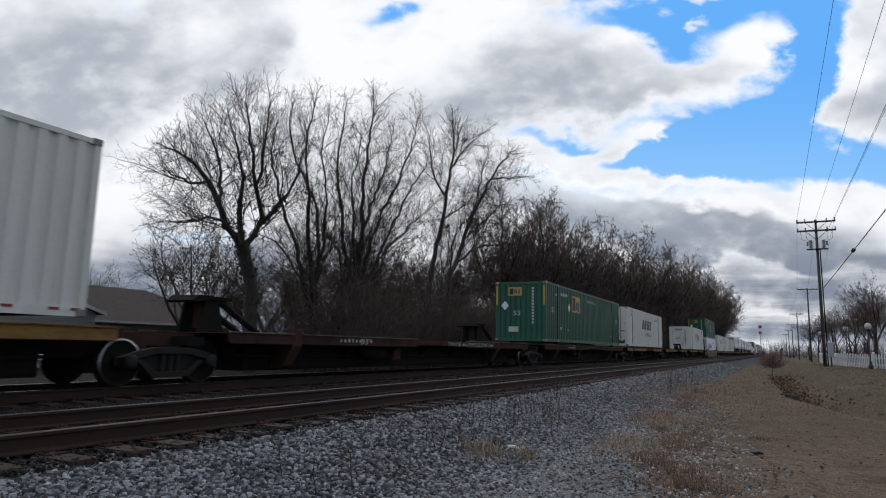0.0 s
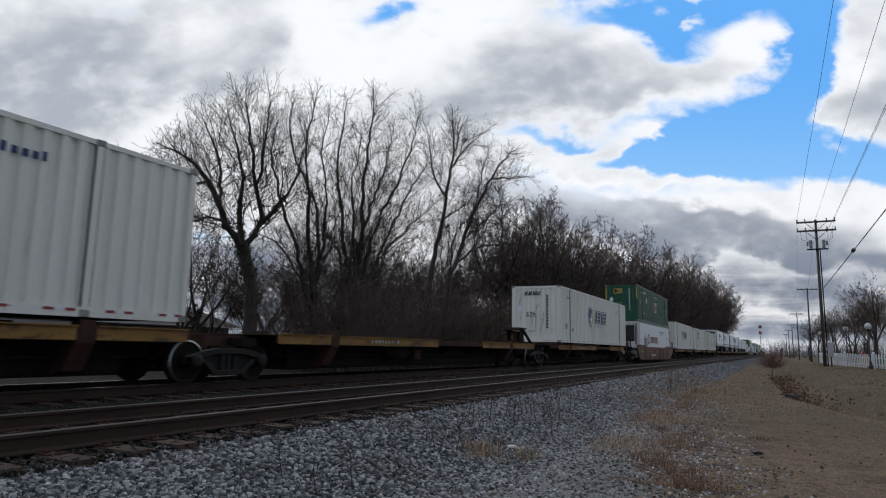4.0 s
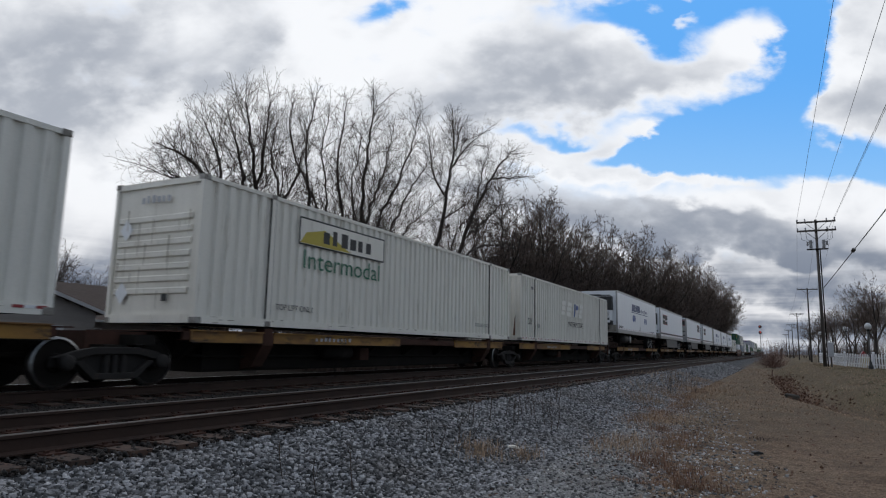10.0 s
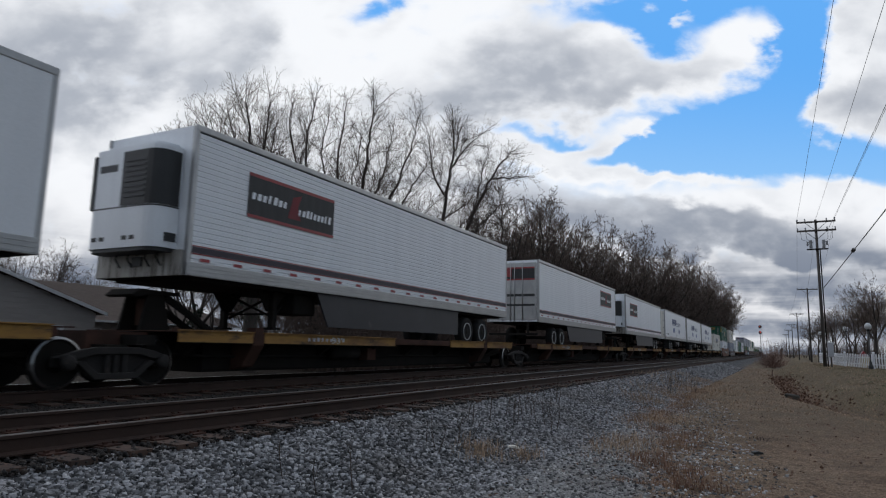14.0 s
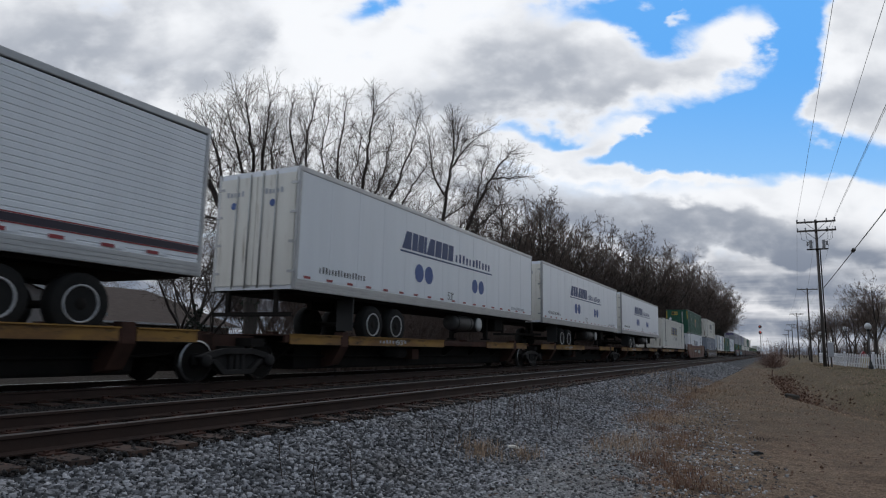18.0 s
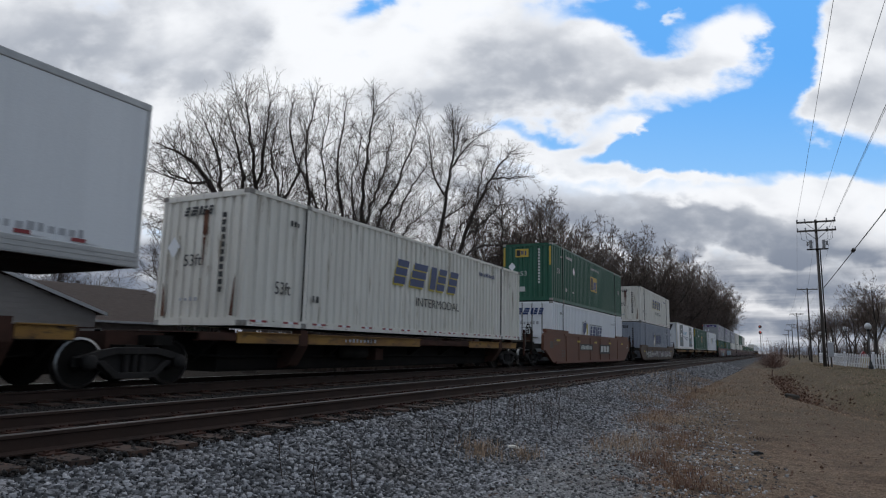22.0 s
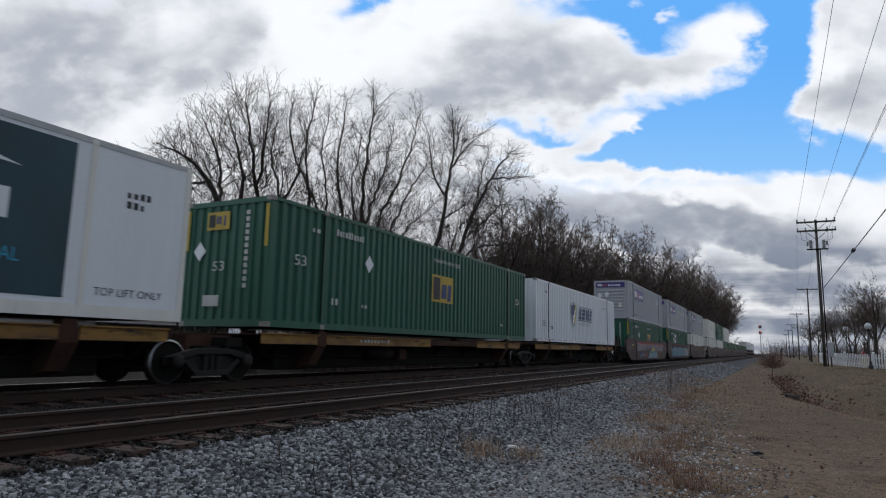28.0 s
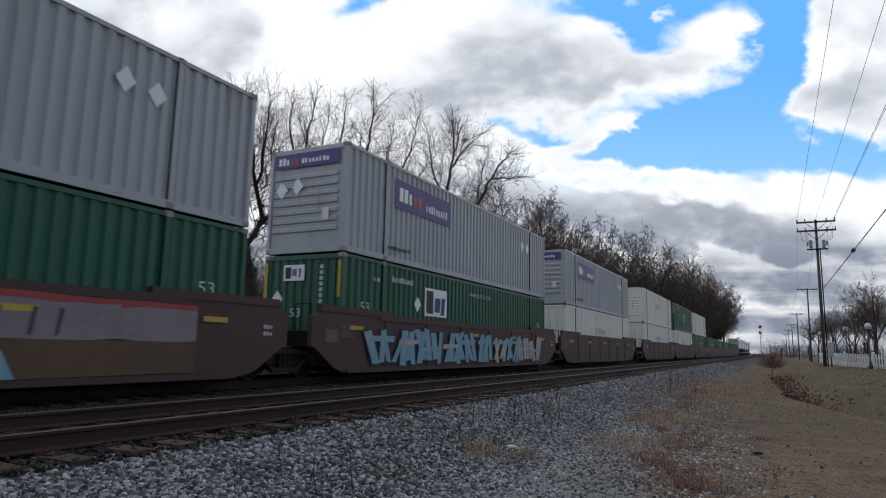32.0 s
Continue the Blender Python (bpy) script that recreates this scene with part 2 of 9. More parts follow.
def glow(name, color, strength):
    mt = bpy.data.materials.new(name)
    mt.use_nodes = True
    n = Nodes(mt.node_tree)
    e = n.add("ShaderNodeEmission")
    e.inputs[0].default_value = (*color, 1)
    e.inputs[1].default_value = strength
    n.link(e.outputs[0], n.add("ShaderNodeOutputMaterial").inputs[0])
    return mt


UP = (4.0, 4.0, 0.35)  # runs of dirt down a wall
GREEN = surf("green_paint", (0.010, 0.088, 0.050), (0.014, 0.105, 0.062), 0.5, 0, 0.6, 40, 0.03, (0.03, 0.06, 0.04), 0.66, UP)
WHITE = surf("white_paint", (0.82, 0.80, 0.74), (0.74, 0.72, 0.66), 0.5, 0, 0.6, 40, 0.03, (0.36, 0.34, 0.29), 0.61, UP)
WHITE_OLD = surf("weathered_white_paint", (0.79, 0.765, 0.70), (0.70, 0.67, 0.605), 0.6, 0, 0.6, 40, 0.04, (0.30, 0.25, 0.18), 0.55, UP)
WHITE_CLEAN = surf("clean_white_panel", (0.80, 0.82, 0.85), (0.75, 0.77, 0.80), 0.35, 0, 0.5, 40, 0.02, (0.5, 0.5, 0.48), 0.72, UP)
WHITE_CREAM = surf("cream_white_paint", (0.82, 0.79, 0.72), (0.74, 0.71, 0.64), 0.55, 0, 0.6, 40, 0.03, (0.36, 0.31, 0.23), 0.57, UP)
GREY_BLUE = surf("grey_blue_paint", (0.27, 0.295, 0.35), (0.31, 0.335, 0.39), 0.5, 0, 0.6, 40, 0.03, (0.26, 0.26, 0.27), 0.66, UP)
GREY = surf("light_grey_paint", (0.43, 0.44, 0.47), (0.38, 0.39, 0.42), 0.5, 0, 0.6, 40, 0.03, (0.17, 0.16, 0.16), 0.66, UP)
BROWN = surf("brown_car_paint", (0.16, 0.062, 0.034), (0.125, 0.05, 0.031), 0.65, 0, 0.5, 30, 0.05, (0.16, 0.10, 0.065), 0.60, (1, 0.5, 2))
MAROON = surf("maroon_car_paint", (0.075, 0.034, 0.033), (0.058, 0.028, 0.027), 0.65, 0, 0.5, 30, 0.05, (0.09, 0.06, 0.05), 0.62, (1, 0.5, 2))
YELLOW_RUST = surf("rusted_yellow_paint", (0.34, 0.18, 0.035), (0.16, 0.075, 0.028), 0.75, 0, 1.1, 25, 0.1, (0.06, 0.035, 0.022), 0.50, (1, 0.6, 2))
RUST = surf("rusty_steel", (0.075, 0.036, 0.026), (0.040, 0.022, 0.017), 0.9, 0.0, 1.4, 30, 0.12, (0.075, 0.04, 0.022), 0.6, spec=0.2)
GRIME = surf("greasy_black_steel", (0.012, 0.011, 0.010), (0.018, 0.015, 0.013), 0.9, 0.0, 2.0, 30, 0.1, (0.032, 0.025, 0.02), 0.6, spec=0.15)
WHEEL_STEEL = surf("polished_wheel_steel", (0.32, 0.32, 0.32), (0.22, 0.22, 0.22), 0.32, 1.0, 2, 40, 0.02)
BLACK = surf("black_plastic", (0.014, 0.014, 0.015), (0.02, 0.02, 0.021), 0.5, 0, 2, 40, 0.04, (0.05, 0.048, 0.045), 0.68)
TYRE = surf("tyre_rubber", (0.013, 0.013, 0.013), (0.02, 0.019, 0.018), 0.9, 0, 3, 40, 0.1, (0.04, 0.036, 0.03), 0.66, spec=0.2)
ALU = surf("dull_aluminium", (0.42, 0.42, 0.42), (0.34, 0.34, 0.34), 0.45, 0.8, 2, 50, 0.03, (0.2, 0.18, 0.16), 0.66)
BLUE_INK = surf("navy_blue_lettering", (0.012, 0.035, 0.13), (0.018, 0.045, 0.15), 0.5, 0, 2, 30, 0.0, (0.2, 0.22, 0.27), 0.70, UP)
BLUE_DOT = surf("blue_dot_film", (0.03, 0.075, 0.26), (0.04, 0.09, 0.28), 0.5, 0, 2, 30, 0.0)
BLACK_INK = surf("black_lettering", (0.02, 0.021, 0.023), (0.03, 0.03, 0.032), 0.6, 0, 2, 30, 0.0, (0.2, 0.2, 0.2), 0.72, UP)
WHITE_INK = surf("white_lettering", (0.55, 0.57, 0.55), (0.48, 0.5, 0.48), 0.6, 0, 2, 30, 0.0, (0.2, 0.26, 0.22), 0.7)
YELLOW_INK = surf("yellow_film", (0.50, 0.36, 0.05), (0.44, 0.31, 0.045), 0.6, 0, 1, 30, 0.0, (0.26, 0.2, 0.07), 0.66)
LOGO_YELLOW = surf("logo_yellow", (0.52, 0.42, 0.06), (0.46, 0.37, 0.06), 0.6, 0, 1, 30, 0.0)
RED_INK = surf("dark_red_lettering", (0.18, 0.012, 0.02), (0.15, 0.012, 0.02), 0.6, 0, 2, 30, 0.0)
RED_TAPE = surf("red_reflective_tape", (0.30, 0.03, 0.035), (0.24, 0.025, 0.03), 0.4, 0, 2, 30, 0.0)
GREEN_INK = surf("green_lettering", (0.02, 0.13, 0.075), (0.025, 0.15, 0.085), 0.6, 0, 2, 30, 0.0)
PURPLE = surf("purple_film", (0.07, 0.048, 0.21), (0.08, 0.055, 0.23), 0.5, 0, 1, 30, 0.0)
ORANGE = surf("orange_film", (0.5, 0.09, 0.04), (0.45, 0.08, 0.04), 0.5, 0, 1, 30, 0.0)
TEAL = surf("dark_teal_film", (0.012, 0.055, 0.075), (0.008, 0.03, 0.045), 0.4, 0, 0.9, 30, 0.0)
CYAN = surf("cyan_lettering", (0.03, 0.30, 0.48), (0.035, 0.33, 0.5), 0.5, 0, 2, 30, 0.0)
WOOD_TIE = surf("weathered_timber", (0.045, 0.027, 0.020), (0.085, 0.048, 0.034), 0.9, 0, 2, 22, 0.35, (0.03, 0.022, 0.018), 0.56, (3, 0.6, 3), 0.35)
RAIL_SIDE = surf("rusted_rail", (0.042, 0.021, 0.014), (0.026, 0.014, 0.010), 0.85, 0.1, 1.5, 30, 0.15)
RAIL_DULL = surf("dull_rail_head", (0.10, 0.085, 0.078), (0.065, 0.053, 0.047), 0.5, 0.5, 1.5, 40, 0.02, (0.06, 0.04, 0.03), 0.6, (3, 0.4, 3))
RAIL_TOP = surf("polished_rail_head", (0.42, 0.42, 0.43), (0.34, 0.34, 0.35), 0.28, 1.0, 1.5, 40, 0.02)
BARK = surf("grey_brown_bark", (0.064, 0.051, 0.044), (0.042, 0.034, 0.029), 0.95, 0, 3, 14, 0.4, (0.085, 0.075, 0.06), 0.62, (2, 2, 0.4), 0.3)
TWIG = surf("dark_brown_twigs", (0.066, 0.048, 0.041), (0.048, 0.036, 0.031), 0.95, 0, 0.6, 8, 0.0)
TWIG_GREY = surf("grey_brown_twigs", (0.13, 0.094, 0.078), (0.10, 0.073, 0.062), 0.95, 0, 0.6, 8, 0.0)
IVY = surf("ivy_leaves", (0.012, 0.020, 0.008), (0.022, 0.030, 0.012), 0.7, 0, 2, 12, 0.0)
NEEDLES = surf("pine_needles", (0.014, 0.022, 0.012), (0.022, 0.030, 0.017), 0.8, 0, 1, 12, 0.0)
POLE_WOOD = surf("grey_pole_timber", (0.095, 0.083, 0.076), (0.062, 0.054, 0.049), 0.9, 0, 2, 20, 0.2, None, 0.5, (3, 3, 0.3))
FENCE_WHITE = surf("white_vinyl", (0.74, 0.75, 0.78), (0.68, 0.69, 0.72), 0.5, 0, 1.5, 30, 0.02)


# ---- ground ----
def lerp_rows(rows, t):
    for (a, va), (b, vb) in zip(rows, rows[1:]):
        if t <= b:
            k = min(max((t - a) / (b - a), 0), 1)
            return va + (vb - va) * k
    return rows[-1][1]


PROFILE = [(-4000, -0.7), (-60, -0.7), (-16, -0.72), (-14.4, -0.66), (-13.2, -0.215), (-5.36, -0.215), (-5.14, -0.25), (-4.5, -0.41), (-3.8, -0.66), (-3.3, -0.76), (0.2, -0.77)]


DITCH = [(0, 6.5), (10, 4.2), (19, 2.5), (28, 0.75), (40, 0.25), (55, -0.1), (66, -0.4), (90, -0.4)]


def ground_z(x, y):
    """Height of the ground: the ballast bed, the flat verge, the ditch and the bank beyond it."""
    if x <= -3.3:
        return lerp_rows(PROFILE, x)
    d = x - lerp_rows(DITCH, min(max(y, 0), 90))
    deep = 0.10 + 0.24 * min(max((y - 19) / 9, 0), 1) * min(max((62 - y) / 8, 0), 1)
    top = lerp_rows([(0, -0.45), (30, -0.22), (45, -0.05), (70, 0.0), (120, -0.2)], min(max(y, 0), 120))
    z = lerp_rows([(-50, -0.76), (-0.7, -0.77), (-0.1, -0.77 - deep), (0.35, -0.79 - deep), (1.5, -0.50), (2.8, top), (5.5, top - 0.12), (60, top - 0.3), (4000, -0.5)], d)
    far = min(max((y - 90) / 200, 0), 1)
    z = z * (1 - far) - 0.45 * far
    fade = min((x + 3.3) / 0.6, 1)
    return z + fade * (0.035 * noise.noise((x * 0.55, y * 0.45, 3.0)) + 0.018 * noise.noise((x * 2.1, y * 1.7, 9.0)))


def axis_steps(stops):
    out = []
    for a, b, n in stops:
        out += [a + (b - a) * k / n for k in range(n)]
    return out + [stops[-1][1]]


GX = axis_steps([(-4000, -400, 5), (-400, -60, 6), (-60, -16, 8), (-16, -13, 8), (-13, -5.4, 6), (-5.4, -3, 20), (-3, 8, 74), (8, 40, 16), (40, 400, 8), (400, 4000, 5)])
GY = axis_steps([(-4000, -200, 4), (-200, -8, 8), (-8, 2, 8), (2, 30, 90), (30, 80, 60), (80, 300, 40), (300, 4500, 10)])


def ground_material():
    mt = bpy.data.materials.new("verge_of_gravel_and_dead_grass")
    mt.use_nodes = True
    n = Nodes(mt.node_tree)
    p = n.add("ShaderNodeNewGeometry").outputs["Position"]
    sep = n.add("ShaderNodeSeparateXYZ")
    n.link(p, sep.inputs[0])
    x, y = sep.outputs[0], sep.outputs[1]
    # crushed stone, coloured dark to deepen the gaps between loose stones
    vor = n.add("ShaderNodeTexVoronoi")
    n.link(p, vor.inputs["Vector"])
    vor.inputs["Scale"].default_value = 24.0
    bw = n.add("ShaderNodeRGBToBW")
    n.link(vor.outputs["Color"], bw.inputs[0])
    cell = bw.outputs[0]
    stone = n.mix(n.ramp(cell, 0.2, 0.8), (0.02, 0.02, 0.022), (0.14, 0.142, 0.15))
    stone = n.mix(n.ramp(n.noise(p, 1.1, 5, 0.6), 0.35, 0.75), stone, (0.09, 0.087, 0.087))
    # fine grey grit on the path
    grit = n.mix(n.noise(p, 60, 4, 0.8), (0.05, 0.049, 0.05), (0.54, 0.53, 0.52))
    grit = n.mix(n.ramp(n.noise(p, 2.2, 5, 0.6), 0.45, 0.7), grit, n.mix(n.noise(p, 50, 4, 0.8), (0.06, 0.05, 0.042), (0.27, 0.23, 0.19)))
    # dead grass over soil
    fib = n.ramp(n.noise(n.scaled(p, (1.0, 0.45, 1.0)), 26, 6, 0.8), 0.25, 0.75)
    grass = n.mix(fib, (0.085, 0.056, 0.040), (0.47, 0.34, 0.235))
    grass = n.mix(n.ramp(n.noise(p, 0.55, 5, 0.6), 0.36, 0.68), grass, n.mix(fib, (0.085, 0.052, 0.036), (0.39, 0.26, 0.172)))
    clump = n.math("MAXIMUM", n.ramp(n.noise(p, 4.0, 7, 0.78), 0.48, 0.64), n.math("MULTIPLY", n.ramp(n.noise(n.scaled(p, (0.55, 1.5, 1.0)), 0.9, 7, 0.75), 0.47, 0.64), 0.9))
    grass = n.mix(n.math("MULTIPLY", clump, 0.75), grass, n.mix(fib, (0.035, 0.024, 0.017), (0.14, 0.092, 0.06)))
    leaf = n.ramp(n.noise(p, 16, 3, 0.6), 0.66, 0.72)
    grass = n.mix(n.math("MULTIPLY", leaf, 0.7), grass, (0.07, 0.032, 0.02))
    green = n.math("MULTIPLY", n.ramp(n.math("ADD", x, n.math("MULTIPLY", y, 0.06)), 2.4, 4.2), n.ramp(n.noise(p, 0.35, 5, 0.65), 0.28, 0.54))
    grass = n.mix(n.math("MULTIPLY", green, 0.8), grass, n.mix(fib, (0.045, 0.043, 0.020), (0.20, 0.185, 0.09)))
    # grass brightness drops along y: the darkening is put into its colour, patchily
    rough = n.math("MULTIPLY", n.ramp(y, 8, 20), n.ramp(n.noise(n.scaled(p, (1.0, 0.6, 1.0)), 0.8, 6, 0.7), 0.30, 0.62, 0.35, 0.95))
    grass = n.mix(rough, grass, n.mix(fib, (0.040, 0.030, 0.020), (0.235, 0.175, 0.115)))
    hollow = n.math("MULTIPLY", n.ramp(sep.outputs[2], -1.12, -0.88, 1.0, 0.0), n.ramp(n.noise(p, 9, 4, 0.7), 0.3, 0.6))
    grass = n.mix(hollow, grass, (0.095, 0.045, 0.03))
    # the line between path and grass wanders away from the camera to the track
    edge = n.math("ADD", n.math("MULTIPLY", y, 0.125), n.math("ADD", x, 0.45))
    edge = n.math("ADD", edge, n.math("MULTIPLY", n.math("SUBTRACT", n.noise(n.scaled(p, (1, 0.6, 1)), 1.1, 7, 0.72), 0.5), 4.2))
    far = n.ramp(y, 26, 50)
    edge = n.math("ADD", edge, n.math("MULTIPLY", far, 2.0))
    verge = n.mix(n.ramp(edge, -0.4, 0.55), grit, grass)
    bed = n.math("ADD", x, n.math("MULTIPLY", n.math("SUBTRACT", n.noise(p, 1.4, 4, 0.6), 0.5), 1.3))
    col = n.mix(n.ramp(bed, -3.75, -2.9), stone, verge)
    # brown dust between the rails, soil and leaves behind the train, both darkened
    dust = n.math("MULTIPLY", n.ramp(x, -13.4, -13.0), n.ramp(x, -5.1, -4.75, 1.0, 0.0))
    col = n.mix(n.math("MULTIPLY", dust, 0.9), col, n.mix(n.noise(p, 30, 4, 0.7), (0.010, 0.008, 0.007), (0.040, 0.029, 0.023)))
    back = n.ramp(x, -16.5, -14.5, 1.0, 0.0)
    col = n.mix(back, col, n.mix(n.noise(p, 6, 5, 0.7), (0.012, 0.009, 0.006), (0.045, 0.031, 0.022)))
    b = n.add("ShaderNodeBsdfPrincipled")
    n.link(col, b.inputs["Base Color"])
    b.inputs["Roughness"].default_value = 0.95
    b.inputs["Specular IOR Level"].default_value = 0.25
    bp = n.add("ShaderNodeBump")
    bp.inputs["Strength"].default_value = 1.0
    bp.inputs["Distance"].default_value = 0.05
    hgt = n.math("ADD", n.math("MULTIPLY", n.noise(p, 30, 5, 0.75), 0.9), n.math("MULTIPLY", vor.outputs["Distance"], 0.5))
    n.link(hgt, bp.inputs["Height"])
    n.link(bp.outputs[0], b.inputs["Normal"])
    n.link(b.outputs[0], n.add("ShaderNodeOutputMaterial").inputs[0])
    return mt


def build_ground():
    v = [(x, y, ground_z(x, y)) for y in GY for x in GX]
    w = len(GX)
    f = np.array([(j * w + i, j * w + i + 1, (j + 1) * w + i + 1, (j + 1) * w + i) for j in range(len(GY) - 1) for i in range(w - 1)])
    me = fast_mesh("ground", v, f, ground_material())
    me.polygons.foreach_set("use_smooth", [True] * len(me.polygons))
    tagged(new("ground", me), "flat verge of grey gravel and dead brown grass", "ground", kind="structure")


build_ground()

# ---- tracks ----
RAIL_POLY = [(-0.070, -0.172), (0.070, -0.172), (0.070, -0.160), (0.012, -0.140), (0.010, -0.045), (0.036, -0.034), (0.036, -0.006), (0.028, 0.0), (-0.028, 0.0), (-0.036, -0.006),
             (-0.036, -0.034), (-0.010, -0.045), (-0.012, -0.140), (-0.070, -0.160)]


def build_track(cx, label, head):
    track = thing("railway_track", label, "railway track", "railway tracks", "structure")
    for side in (-1, 1):
        s = Shape().prism([(cx + side * 0.7525 + a, b) for a, b in RAIL_POLY], "y", -60, 900)
        for k in range(len(s.f)):
            zs = [s.v[i][2] for i in s.f[k]]
            if min(zs) > -0.008:
                s.m[k] = 1
        part("rail", s, [RAIL_SIDE, head], track)
    tie = Shape().box(-1.30, 1.30, -0.115, 0.115, -0.33, -0.185)
    tie.v = [(x + 0.012 * math.sin(9 * y + 5 * z), y + 0.008 * math.sin(7 * x), z) for x, y, z in tie.v]
    me = tie.mesh("tie", WOOD_TIE)
    plate = Shape()
    for side in (-1, 1):
        plate.box(side * 0.7525 - 0.17, side * 0.7525 + 0.17, -0.09, 0.09, -0.187, -0.168)
        for dx in (-0.1, 0.1):
            plate.box(side * 0.7525 + dx - 0.018, side * 0.7525 + dx + 0.018, -0.07, -0.035, -0.17, -0.145)
            plate.box(side * 0.7525 + dx - 0.018, side * 0.7525 + dx + 0.018, 0.035, 0.07, -0.17, -0.145)
    plate_me = plate.mesh("tie_plates", RUST)
    rng = random.Random(int(cx * 10))
    rest = Shape()
    y = 0.4
    while y < 420:
        j = rng.uniform(-0.03, 0.03)
        if y < 62:
            t = part("tie", me, None, track, at=pose(cx + rng.uniform(-0.07, 0.07), y + j, rng.uniform(-0.012, 0.006), 0, 0, rng.uniform(-1.6, 1.6)))
            if y < 30:
                part("tie_plates", plate_me, None, t)
        else:
            rest.box(cx - 1.3, cx + 1.3, y - 0.11, y + 0.11, -0.33, -0.185)
        y += 0.53
    tagged(part("far_ties", rest, WOOD_TIE, track), kind="stuff")


build_track(NEAR_X, "empty main line track with rusty rails on timber ties", RAIL_DULL)
build_track(TRAIN_X, "main line track under the moving freight train", RAIL_TOP)


# ---- loose stones ----
def rock_shapes(rng, count):
    """Crushed stone: cubes knocked out of shape."""
    v0 = np.array([(x, y, z) for z in (-1, 1) for y in (-1, 1) for x in (-1, 1)], float) * 0.72
    f0 = np.array([(0, 2, 3), (0, 3, 1), (4, 5, 7), (4, 7, 6), (0, 1, 5), (0, 5, 4), (2, 6, 7), (2, 7, 3), (0, 4, 6), (0, 6, 2), (1, 3, 7), (1, 7, 5)])
    out = []
    for _ in range(count):
        v = v0 + rng.uniform(-0.38, 0.38, v0.shape)
        out.append(v * np.array([1.0, rng.uniform(0.65, 0.95), rng.uniform(0.5, 0.8)]))
    return out, f0


def scatter_stones(name, label, spots, sizes, mats, seed, sink=0.35):
    rng = np.random.default_rng(seed)
    kinds, f0 = rock_shapes(rng, 14)
    n = len(spots)
    pick = rng.integers(0, 14, n)
    base = np.array(kinds)[pick]
    ang, tip = rng.uniform(0, 6.283, n), rng.uniform(-1.2, 1.2, n)
    ca, sa, ct, st = np.cos(ang)[:, None], np.sin(ang)[:, None], np.cos(tip)[:, None], np.sin(tip)[:, None]
    x, y, z = base[..., 0], base[..., 1], base[..., 2]
    y, z = y * ct - z * st, y * st + z * ct
    x, y = x * ca - y * sa, x * sa + y * ca
    v = np.stack([x, y, z], -1) * sizes[:, None, None] + spots[:, None, :]
    v[..., 2] += (sizes * (0.5 - sink))[:, None]
    f = f0[None] + (np.arange(n) * len(kinds[0]))[:, None, None]
    me = fast_mesh(name, v.reshape(-1, 3), f.reshape(-1, 3), mats)
    tagged(new(name, me), label, "gravel", kind="stuff")


def stone_material(name, lo, hi, tint):
    mt = bpy.data.materials.new(name)
    mt.use_nodes = True
    n = Nodes(mt.node_tree)
    g = n.add("ShaderNodeNewGeometry")
    isl = g.outputs["Random Per Island"]
    col = n.mix(n.math("POWER", isl, 1.8), lo, hi)
    col = n.mix(n.ramp(n.noise(g.outputs["Position"], 0.8, 4, 0.6), 0.45, 0.75), col, tint, "MULTIPLY")
    col = n.mix(1.0, col, n.mix(n.noise(g.outputs["Position"], 70, 3, 0.7), (0.55, 0.55, 0.56), (1.4, 1.4, 1.42)), "MULTIPLY")
    b = n.add("ShaderNodeBsdfPrincipled")
    n.link(col, b.inputs["Base Color"])
    b.inputs["Roughness"].default_value = 0.85
    n.link(b.outputs[0], n.add("ShaderNodeOutputMaterial").inputs[0])
    return mt


STONE = stone_material("grey_ballast_stone", (0.026, 0.026, 0.027), (0.47, 0.465, 0.47), (0.78, 0.73, 0.68))
STONE_PATH = stone_material("pale_grey_path_stone", (0.05, 0.049, 0.05), (0.62, 0.61, 0.60), (0.8, 0.75, 0.7))
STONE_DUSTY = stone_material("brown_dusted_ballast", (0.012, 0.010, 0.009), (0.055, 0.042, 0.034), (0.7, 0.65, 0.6))


